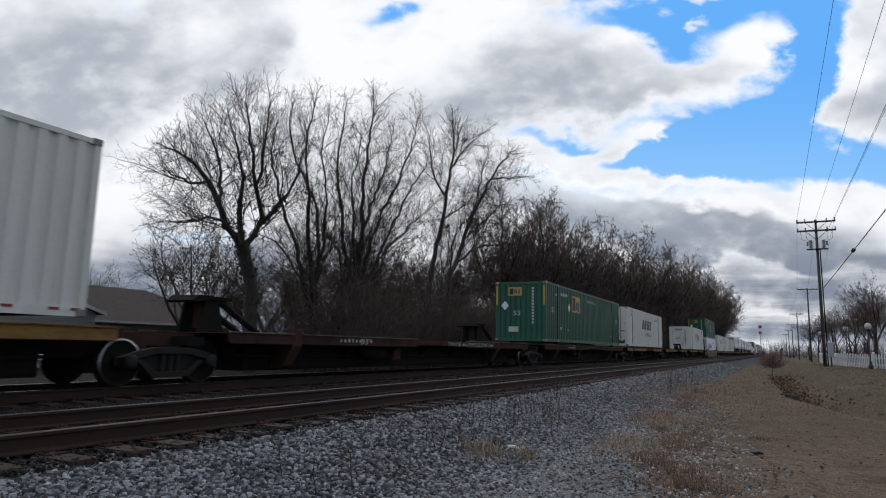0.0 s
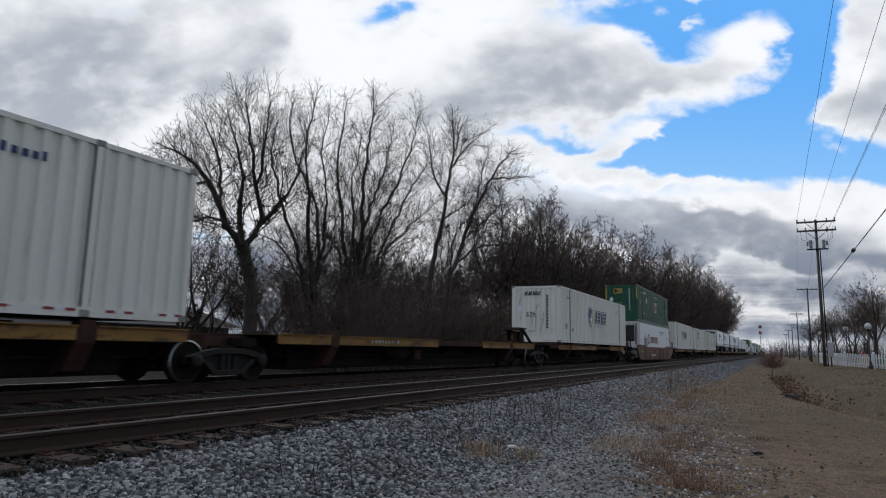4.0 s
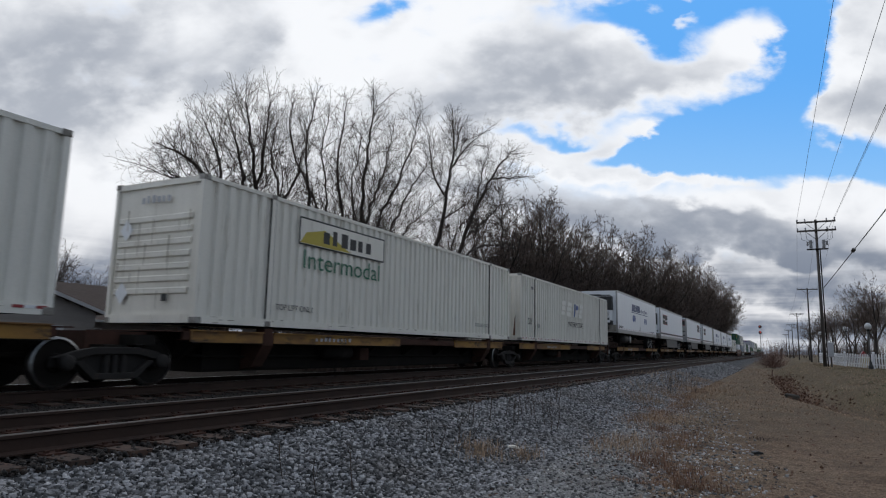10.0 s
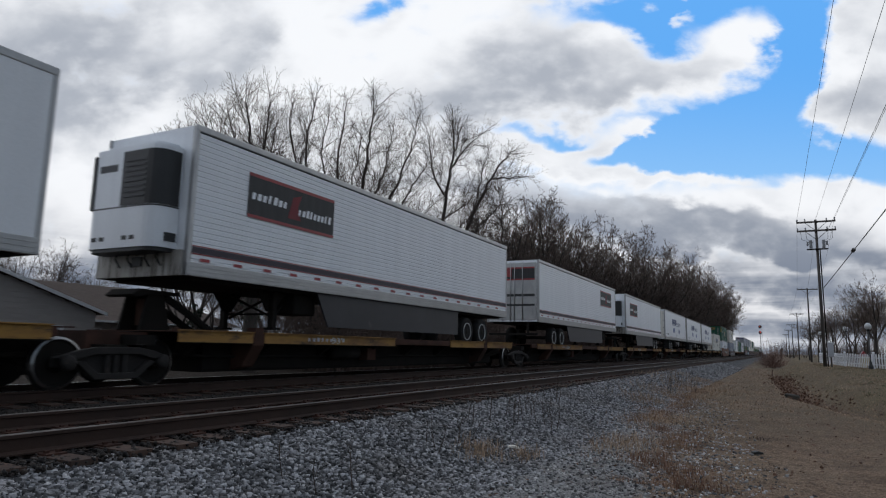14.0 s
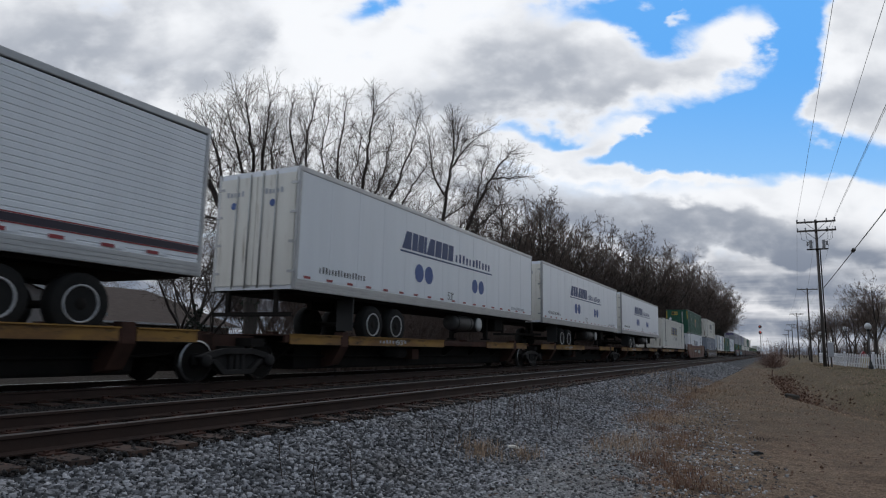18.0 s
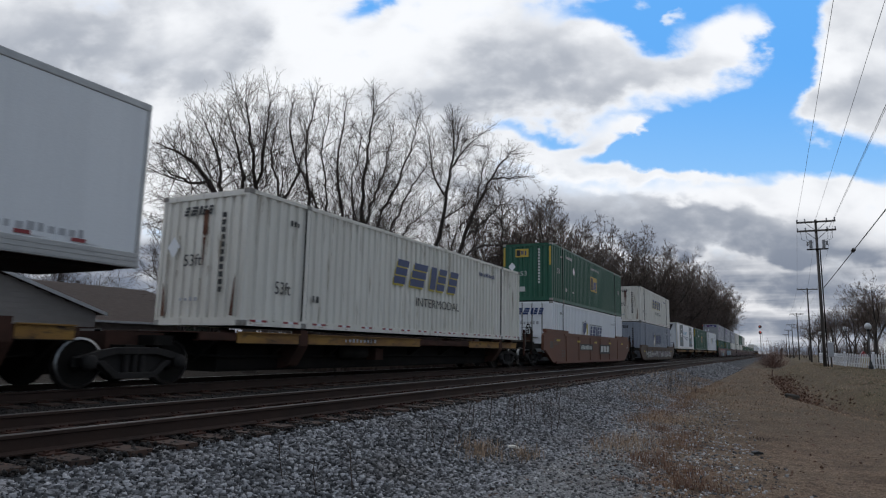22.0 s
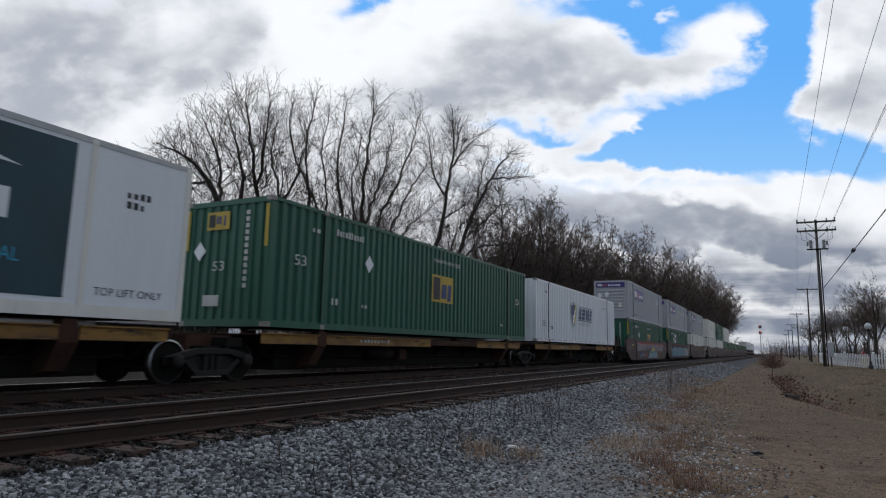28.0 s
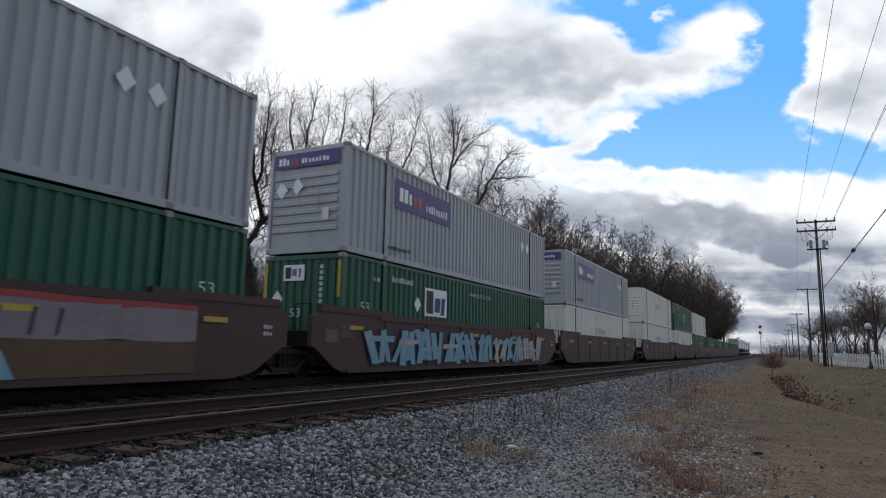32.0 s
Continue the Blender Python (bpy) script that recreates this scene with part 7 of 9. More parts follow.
def scaled_pose(x, y, z, s, turn):
    return pose(x, y, z, 0, 0, turn) @ Matrix.Diagonal((s, s, s, 1))


def again_scaled(ob, x, y, s, turn, label=None):
    c = copy_thing(ob, scaled_pose(x, y, ground_z(x, y), s, turn))
    if label:
        c["label"] = label
    return c


def build_trees():
    g = ground_z(-24, 30)
    # the big trees across the track
    tree("bare_tree", "large leaning bare tree with ivy on its trunk", 21, pose(-24, 24.77, g), ([(0, 0.3, -0.3), (0, 0.1, 4.0), (0, -0.4, 5.6), (0, -0.75, 6.5)], 0.39),
         [([(0, -0.7, 6.2), (0.1, -2.0, 7.3), (0.3, -2.9, 8.3), (0.4, -3.6, 9.1), (0.6, -4.6, 9.6), (0.7, -5.8, 9.9), (0.9, -7.0, 9.9)], 0.17), ([(0.2, -2.8, 8.2), (-0.7, -1.8, 10.0), (-1.3, -1.8, 11.7), (-2.0, -2.3, 13.3)], 0.11),
          ([(0.4, -3.5, 9.1), (0.7, -4.9, 8.6), (1.5, -6.9, 8.6), (2.2, -7.4, 8.2)], 0.07), ([(0, -0.7, 6.3), (-0.3, -0.7, 7.6), (-0.5, -0.6, 8.7), (-0.8, -0.2, 10.2), (-1.1, -0.5, 11.9), (-1.3, -1.2, 13.8)], 0.16),
          ([(0, -0.7, 6.3), (0.4, 0.0, 7.6), (0.7, 0.7, 8.6), (1.1, 1.2, 9.5), (1.4, 1.5, 10.6), (1.8, 1.4, 11.9)], 0.16), ([(0.4, 0.2, 7.8), (-0.2, 0.2, 9.6), (-0.4, -0.1, 11.5), (-0.7, -0.2, 13.6), (-0.9, -0.3, 15.3)], 0.12),
          ([(-0.1, 0.1, 9.8), (0.6, -0.2, 11.1), (1.2, -0.7, 12.8), (1.8, -1.3, 14.2)], 0.08), ([(0.1, -1.9, 7.3), (0.7, -3.7, 7.2), (1.3, -5.6, 6.7), (2.0, -6.7, 6.2)], 0.07)],
         under([(-7.6, 8.7), (-7.3, 9.8), (-6.7, 10.8), (-5.8, 11.8), (-4.8, 12.9), (-4.0, 13.0), (-3.3, 14.1), (-2.4, 15.2), (-0.3, 16.0), (1.0, 16.0), (2.2, 15.3), (3.3, 14.3), (4.0, 12.1)]), 2600, ivy_top=9.2)
    tree("bare_tree", "tall bare tree with a fan of slender trunks", 5, pose(-25, 31.2, g), ([(0, 0, -0.3), (0, 0.1, 2.5), (0, 0, 4.9)], 0.33),
         [([(0, 0, 4.0), (0.2, -1.0, 8.0), (0.4, -1.3, 10.3), (0.7, -2.2, 12.2), (0.9, -2.3, 14.8), (1.1, -2.0, 16.8)], 0.16), ([(0, 0, 3.6), (-0.3, -1.5, 7.0), (-0.5, -2.3, 8.8), (-0.8, -3.0, 11.0), (-1.1, -3.3, 12.8), (-1.3, -2.5, 15.1)], 0.14),
          ([(0, -0.1, 3.6), (0.6, -3.3, 6.6), (1.2, -5.6, 7.1), (1.8, -7.0, 7.0)], 0.09), ([(0, 0, 4.0), (-0.4, 0.7, 7.8), (-0.8, 0.6, 10.6), (-1.2, -0.8, 12.8), (-1.6, -1.2, 15.0), (-2.0, -0.3, 17.4)], 0.14),
          ([(0, 0.1, 4.4), (0.6, 0.0, 8.6), (1.2, -0.8, 10.8), (1.8, -2.1, 12.8), (2.4, -2.4, 15.2)], 0.11)],
         under([(-7.4, 8.0), (-6.0, 9.3), (-5.3, 11.5), (-4.9, 13.6), (-4.3, 15.9), (-2.5, 17.5), (-0.7, 17.9), (1.0, 17.9), (1.7, 16.8), (2.4, 13.5)]), 500, reach=3.0)
    tree("bare_tree", "wide bare many-stemmed tree beside the track", 8, pose(-25, 35.7, g), ([(0, 0, -0.3), (0, -0.05, 3.0), (0, 0, 5.2)], 0.44),
         [([(0, 0, 4.2), (0.2, 0.1, 10.0), (0.3, -0.1, 13.5), (0.5, 0.2, 16.3), (0.7, 0.1, 19.3)], 0.19), ([(0, 0, 4.0), (-0.4, -1.1, 8.2), (-0.7, -1.2, 11.1), (-1.1, -1.4, 13.9), (-1.4, -0.5, 17.0), (-1.8, 0.5, 19.2)], 0.15),
          ([(0, 0.1, 4.2), (0.4, 1.5, 10.0), (0.8, 2.8, 12.2), (1.2, 3.6, 14.4), (1.6, 4.4, 17.2), (2.0, 4.2, 18.8)], 0.16), ([(0, 0.2, 3.6), (-0.3, 4.1, 9.6), (-0.6, 7.7, 13.8), (-0.8, 11.1, 17.1), (-1.1, 13.0, 18.4)], 0.13),
          ([(0, -0.2, 3.8), (0.6, -3.5, 7.7), (1.2, -5.9, 8.3), (1.8, -7.0, 8.4)], 0.10), ([(0.2, 0.3, 9.6), (-0.7, 3.7, 14.0), (-1.5, 6.1, 17.9), (-2.0, 7.4, 20.2)], 0.11), ([(0, -0.1, 4.6), (0.7, -1.7, 9.1), (1.4, -2.8, 11.4), (2.1, -3.4, 13.6), (2.7, -3.4, 15.2)], 0.11),
          ([(-0.2, 2.4, 7.4), (0.6, 5.0, 10.0), (1.2, 8.0, 12.4), (1.6, 10.6, 14.6)], 0.08)],
         under([(-7.4, 9.0), (-6.1, 10.8), (-4.8, 13.6), (-3.5, 17.4), (-2.3, 19.0), (0.4, 20.1), (3.5, 20.7), (5.3, 20.3), (7.9, 20.5), (9.8, 20.0), (11.6, 19.0), (13.6, 17.3)]), 900)
    tree("bare_tree", "tall slender bare tree with a winding trunk", 13, pose(-24, 44.0, g), ([(0, 0, -0.3), (0, -0.1, 3.5), (0, 0.1, 6.0), (0, 0.44, 7.6)], 0.28),
         [([(0, 0.4, 7.4), (0.1, 1.0, 9.6), (0.1, 2.0, 11.8), (0.2, 2.3, 14.2), (0.3, 2.8, 16.3), (0.3, 3.6, 18.2), (0.4, 2.8, 20.2), (0.4, 2.9, 21.8)], 0.20), ([(0.2, 3.0, 16.4), (0.8, 5.1, 18.9), (1.5, 6.9, 20.8)], 0.10), ([(0.1, 2.3, 13.9), (-0.6, 1.3, 16.0), (-1.2, 1.9, 18.4), (-1.8, 2.0, 20.4)], 0.10),
          ([(0.3, 3.7, 18.2), (-0.7, 6.4, 20.8), (-1.3, 8.4, 22.4)], 0.08), ([(0.1, 2.0, 11.9), (1.1, 3.7, 13.2), (2.0, 5.5, 14.9)], 0.07)],
         under([(-1.4, 15.0), (-0.7, 19.4), (0.6, 21.1), (3.0, 22.3), (6.6, 23.1), (9.8, 22.8), (12.5, 22.0), (13.6, 19.9)]), reach=3.2)
    tree("bare_tree", "bare tree leaning low with long drooping limbs", 19, pose(-23, 45.05, g), ([(0, 0, -0.3), (0, 0.0, 4.0), (0, 0.64, 7.3)], 0.29),
         [([(0, 0.5, 7.0), (0.1, 1.9, 8.7), (0.2, 3.4, 11.5), (0.3, 5.2, 13.9), (0.4, 7.5, 16.6), (0.6, 10.7, 19.6), (0.7, 13.8, 21.5)], 0.19), ([(0.1, 1.8, 8.4), (0.7, 4.0, 9.9), (1.3, 7.6, 10.6), (2.0, 11.0, 10.8)], 0.11), ([(0.2, 3.6, 11.6), (-0.6, 7.2, 15.5), (-1.2, 10.0, 19.0), (-1.6, 12.0, 21.2)], 0.11),
          ([(0.4, 7.9, 16.9), (0.9, 11.9, 17.9), (1.8, 16.0, 18.9)], 0.09), ([(0.2, 3.0, 10.6), (-0.7, 9.2, 13.3), (-1.5, 15.4, 16.2), (-2.0, 20.0, 17.2)], 0.11), ([(0, 0.6, 7.3), (0.9, -0.4, 10.1), (1.8, -0.2, 12.4)], 0.08)],
         under([(-1.6, 12.0), (-0.3, 13.4), (1.7, 16.9), (4.7, 20.2), (8.2, 22.0), (11.6, 22.0), (15.5, 21.7), (18.6, 21.2), (20.7, 19.8), (22.0, 16.1), (23.5, 12.2)]), reach=3.4, gaps=(0.36, 0.36, 0.26, 0.19))
    mid = tree("bare_tree", "bare woodland tree beside the railway", 31, pose(-23, 68.5, g), ([(0, 0, -0.3), (0, 0.2, 4.5)], 0.30),
               [([(0, 0.2, 4.2), (0.2, 0.2, 8.0), (0.2, 0.2, 12.0), (0, -0.3, 16.0)], 0.15), ([(0, 0.1, 4.0), (-1.0, -2.0, 8.0), (-1.6, -3.6, 13.0)], 0.12), ([(0, 0.1, 4.2), (1.2, 2.0, 8.5), (1.6, 3.6, 13.6)], 0.12), ([(0.2, 0.2, 6.0), (2.2, -1.6, 9.6), (3.4, -2.4, 12.6)], 0.12), ([(0.1, 0.2, 5.0), (-2.2, 1.8, 9.0), (-3.2, 2.8, 12.6)], 0.12), ([(0.1, 0.2, 5.4), (0.4, 3.4, 8.6), (0.2, 5.4, 10.6)], 0.11), ([(0.1, 0.2, 5.4), (-0.4, -3.6, 8.4), (0.2, -5.6, 10.2)], 0.11)],
               within([(0, 0, 14.2, 4.6, 5.0, 4.0), (-1.4, -3.6, 11.2, 4.2, 4.2, 4.6), (1.4, 3.6, 11.6, 4.2, 4.2, 4.6), (0, 0, 7.0, 4.6, 5.2, 3.4)]), fat=4.6, reach=4.4, gaps=(0.50, 0.46, 0.36, 0.27), low=0.0, brush=1.7, twig=TWIG_GREY)
    other = tree("bare_tree", "bare forked woodland tree beside the railway", 37, pose(-22.5, 78.0, g), ([(0, 0, -0.3), (0, -0.2, 4.2)], 0.30),
                 [([(0, -0.2, 4.0), (-0.6, -1.4, 9.0), (-0.8, -2.0, 16.0)], 0.14), ([(0, -0.2, 4.0), (0.8, 1.6, 9.4), (1.2, 2.6, 15.4)], 0.14), ([(0, -0.1, 3.0), (-2.0, 1.0, 8.0), (-3.2, 1.6, 11.6)], 0.14), ([(0.2, 0.2, 5.4), (2.4, -0.6, 9.0), (3.6, -0.8, 12.0)], 0.13), ([(0, 0, 4.6), (-1.4, 3.0, 8.4), (-1.8, 4.6, 11.4)], 0.12), ([(0, 0, 4.6), (1.6, -3.4, 8.6), (1.4, -5.0, 11.4)], 0.12)],
                 within([(-0.8, -2.0, 13.6, 4.0, 4.2, 4.4), (1.2, 2.8, 13.4, 4.2, 4.2, 4.4), (-3.0, 1.4, 10.2, 3.6, 3.8, 3.8), (0, 0, 7.6, 5.0, 5.4, 3.4)]), fat=4.6, reach=4.4, gaps=(0.50, 0.46, 0.36, 0.27), low=0.0, brush=1.7, twig=TWIG_GREY)
    rng = random.Random(3)
    rising = [(2.0, 0.70), (2.8, 0.75), (3.4, 0.78), (3.9, 0.80), (4.4, 0.89), (4.9, 0.96), (5.6, 1.04), (6.1, 1.08), (7.2, 1.13), (8.1, 1.20), (10.8, 1.35), (16.0, 1.55)]

    def woodland(k, x, y, share, label):
        tall = 1.5 + lerp_rows(rising, y / -x) * -x
        again_scaled((mid, other)[k % 2], x, y, min(tall / 17.0, 1.6) * share, k * 137.5 % 360, label)

    for k in range(27):
        y = 84 + k * 4.4 + 0.08 * k * k + rng.uniform(-1.5, 1.5)
        x = -22.0 + 6.5 * min((y - 70) / 75, 1) - rng.uniform(0, 4.0)
        woodland(k, x, y, rng.uniform(0.80, 1.0), "bare woodland tree along the line")
    for k, (x, y, q) in enumerate(((-27, 66, 0.98), (-26, 73, 0.97), (-25, 79, 0.98), (-29, 84, 0.95), (-31, 92, 0.95), (-27, 98, 0.97), (-40, 62, 0.6), (-38, 74, 0.7), (-47, 48, 0.42), (-42, 50, 0.45), (-36, 54, 0.55))):
        woodland(k, x, y, q, "bare tree further back in the woods")
    small = tree("small_bare_tree", "small spreading bare tree behind the train", 17, pose(-30, 27.9, g), ([(0, 0, -0.3), (0, 0.1, 1.7)], 0.16),
                 [([(0, 0.1, 1.6), (0.5, 1.2, 3.4), (0.8, 2.0, 5.4)], 0.09), ([(0, 0.1, 1.6), (-0.6, -1.2, 3.2), (-1.0, -2.2, 5.0)], 0.09), ([(0, 0.1, 1.6), (1.0, -0.8, 3.4), (1.6, -1.2, 5.0)], 0.08), ([(0, 0.1, 1.6), (-1.0, 0.9, 3.6), (-1.6, 1.2, 5.4)], 0.08)],
                 within([(0.8, 1.9, 4.9, 2.0, 2.0, 2.0), (-1.0, -2.1, 4.6, 2.0, 2.0, 1.9), (1.5, -1.2, 4.7, 1.9, 1.9, 1.9), (-1.5, 1.2, 5.0, 1.9, 1.9, 1.9)]), fat=1.5, reach=2.6, gaps=(0.26, 0.24, 0.2, 0.15))
    for x, y, sc, w in ((-30, 27.0, 1.35, 60), (-33, 36, 1.4, 130), (-31, 41, 1.5, 20), (-34, 47, 1.6, 250), (-29, 50, 1.3, 310), (-30, 56, 1.6, 80), (-28, 61, 1.7, 170), (-36, 31, 1.3, 200), (-27, 33.5, 1.1, 290), (-27.5, 53, 1.5, 15)):
        again_scaled(small, x, y, sc, w, "small bare tree in the brush behind the tall trees")
    again_scaled(small, -58, 33.8, 1.58, 40, "spreading bare tree behind the house")
    again_scaled(small, -62, 41.5, 1.45, 200, "spreading bare tree behind the house")
    street = tree("street_tree", "bare street tree with a straight trunk", 23, pose(6.9, 60.5, ground_z(6.9, 60.5)), ([(0, 0, -0.3), (0.05, 0, 2.1)], 0.16),
                  [([(0.05, 0, 2.0), (0.1, 0.1, 4.2), (0, 0, 6.6)], 0.07), ([(0.05, 0, 2.0), (0.9, 0.5, 3.8), (1.5, 0.8, 5.6)], 0.055), ([(0.05, 0, 2.0), (-0.9, 0.3, 3.8), (-1.5, 0.6, 5.6)], 0.055), ([(0.05, 0, 2.0), (0.1, -1.0, 4.0), (0.2, -1.6, 5.6)], 0.055)],
                  within([(0, 0, 5.7, 2.2, 2.2, 2.0), (1.5, 0.8, 4.7, 1.7, 1.7, 1.8), (-1.5, 0.6, 4.7, 1.7, 1.7, 1.8), (0.2, -1.6, 4.7, 1.7, 1.7, 1.8)]), fat=1.9, reach=2.6, gaps=(0.32, 0.27, 0.21, 0.15), brush=1.7, twig=TWIG_GREY)
    # trees along the fence
    for x, y, s, a in ((6.0, 66, 0.78, 10), (5.4, 76, 0.8, 80), (8.6, 64, 0.95, 150), (11.0, 60, 0.9, 220), (9.5, 84, 1.0, 300), (12.5, 72, 1.0, 33), (6.2, 92, 0.95, 95), (9, 104, 1.05, 190), (5.6, 112, 1.0, 250), (7.4, 128, 1.1, 130), (15.5, 64, 1.1, 310), (5.8, 150, 1.1, 20),
                       (13.2, 56, 1.15, 200), (17.5, 58, 1.25, 90), (7.6, 72, 1.05, 15), (10.8, 94, 1.25, 75), (14.0, 88, 1.3, 60), (18.0, 78, 1.2, 170), (21.0, 92, 1.3, 240), (12.0, 118, 1.2, 280), (17.0, 110, 1.3, 15), (24.0, 110, 1.4, 140)):
        again_scaled(street, x, y, s, a, "bare street tree behind the picket fence")
    again_scaled(small, 10.2, 33.0, 1.35, 120, "large bare tree on the grassy bank")


BRUSH = surf("leafless_brush", (0.125, 0.088, 0.072), (0.09, 0.063, 0.053), 0.95, 0, 0.4, 8, 0.0)


def build_undergrowth():
    """Brush and saplings that fill the space under the trees."""
    rng = np.random.default_rng(9)
    for y0, y1, n, x0, x1, top, thick in ((29, 64, 2200, -30, -19.5, 6.4, 1.6), (62, 150, 2200, -31, -14.5, 8.5, 2.8), (150, 420, 420, -40, -14.5, 9.0, 4.0), (66, 190, 620, 10.5, 40, 5.2, 1.8), (190, 420, 420, -2, 40, 6.5, 3.4)):
        tw = Twigs()
        for _ in range(n):
            y = rng.uniform(y0, y1)
            x = rng.uniform(x0, x1)
            if 62 <= y < 110 and x0 < -20:
                x = rng.uniform(x0, -21.5 + 6.0 * (y - 62) / 48)
            h = top * rng.uniform(0.35, 1.0)
            d = np.array([rng.normal(0, 0.25), rng.normal(0, 0.25), 1.0])
            pts = [np.array([x, y, -0.8])]
            for k in range(3):
                d[:2] += rng.normal(0, 0.15, 2)
                pts.append(pts[-1] + d * h / 3)
            tw.limb(pts, 0.022 * thick, 0.006 * thick, 3)
            for k in range(8):
                b = pts[0] + (pts[3] - pts[0]) * rng.uniform(0.15, 1.0)
                e = b + np.array([rng.normal(0, 0.6), rng.normal(0, 0.6), rng.uniform(-0.1, 0.8)]) * h * 0.3
                tw.limb([b, (b + e) / 2 + rng.normal(0, 0.06, 3), e], 0.010 * thick, 0.004 * thick, 3)
        tagged(new("undergrowth", tw.mesh("undergrowth", BRUSH)), "dense brown leafless brush beneath the trees", "brush", kind="stuff")


build_trees()
build_undergrowth()


def pine(at, seed, h, label):
    """A ragged dark pine with drooping tufts."""
    rng = np.random.default_rng(seed)
    root = thing("pine_tree", label, "tree", "pine trees", at=at)
    tr, br = Twigs(), Twigs()
    tr.limb([np.array([0, 0, -0.3]), np.array([0.1, 0, h * 0.5]), np.array([0, 0.1, h])], 0.28, 0.04, 7)
    tips = []
    for k in range(60):
        z = h * (0.12 + 0.86 * rng.random())
        r = (h - z) * 0.28 + 0.7
        w = rng.uniform(0, 6.283)
        e = np.array([r * math.cos(w), r * math.sin(w), z + rng.uniform(-0.5, 0.6)])
        b = np.array([0.05, 0.05, z - 0.2])
        br.limb([b, (b + e) / 2 + np.array([0, 0, 0.25]), e], 0.05, 0.012, 3)
        for _ in range(26):
            tips.append(b + (e - b) * rng.uniform(0.3, 1.05) + rng.normal(0, 0.22, 3))
    c = np.array(tips)
    n = len(c)
    u, w = rng.normal(0, 1, (n, 3)), rng.normal(0, 1, (n, 3))
    u *= 0.26 / np.linalg.norm(u, axis=1)[:, None]
    w *= 0.16 / np.linalg.norm(w, axis=1)[:, None]
    v = np.stack([c - u, c - w, c + u, c + w], 1).reshape(-1, 3)
    part("trunk", tr.mesh("trunk", BARK), None, root)
    part("branchwork", br.mesh("branchwork", BARK), None, root)
    part("crown", fast_mesh("crown", v, np.arange(n * 4).reshape(n, 4), NEEDLES), None, root)
    return root


def build_pines():
    a = pine(pose(-16.2, 176, -0.7), 2, 15.0, "dark ragged pine beside the railway")
    for x, y, s, w in ((-16.5, 188, 1.0, 40), (-16.0, 200, 0.9, 90), (-17.5, 164, 0.85, 200), (-18.5, 152, 0.8, 300), (-17, 214, 0.95, 120)):
        copy_thing(a, scaled_pose(x, y, -0.7, s, w))
    for x, y, s, w in ((-25.5, 34.5, 0.30, 10), (-24.5, 41, 0.34, 70), (-25, 45, 0.26, 150), (-28.5, 25.5, 0.24, 10)):
        copy_thing(a, scaled_pose(x, y, -0.7, s, w))["label"] = "dark evergreen shrub under the trees"


build_pines()

# ---- house and wing behind the train ----
ROOF = surf("brown_grey_shingles", (0.075, 0.054, 0.045), (0.095, 0.070, 0.058), 0.9, 0, 2, 18, 0.2, None, 0.5, (1, 1, 3), 0.3)
SIDING = surf("pale_grey_siding", (0.33, 0.295, 0.275), (0.29, 0.26, 0.24), 0.7, 0, 0.8, 20, 0.02)
TRIM = surf("white_trim", (0.6, 0.6, 0.6), (0.52, 0.52, 0.52), 0.6, 0, 1, 20, 0.0)
GLASS_DARK = surf("dark_window_glass", (0.01, 0.012, 0.015), (0.015, 0.017, 0.02), 0.08, 0, 1, 10, 0.0)


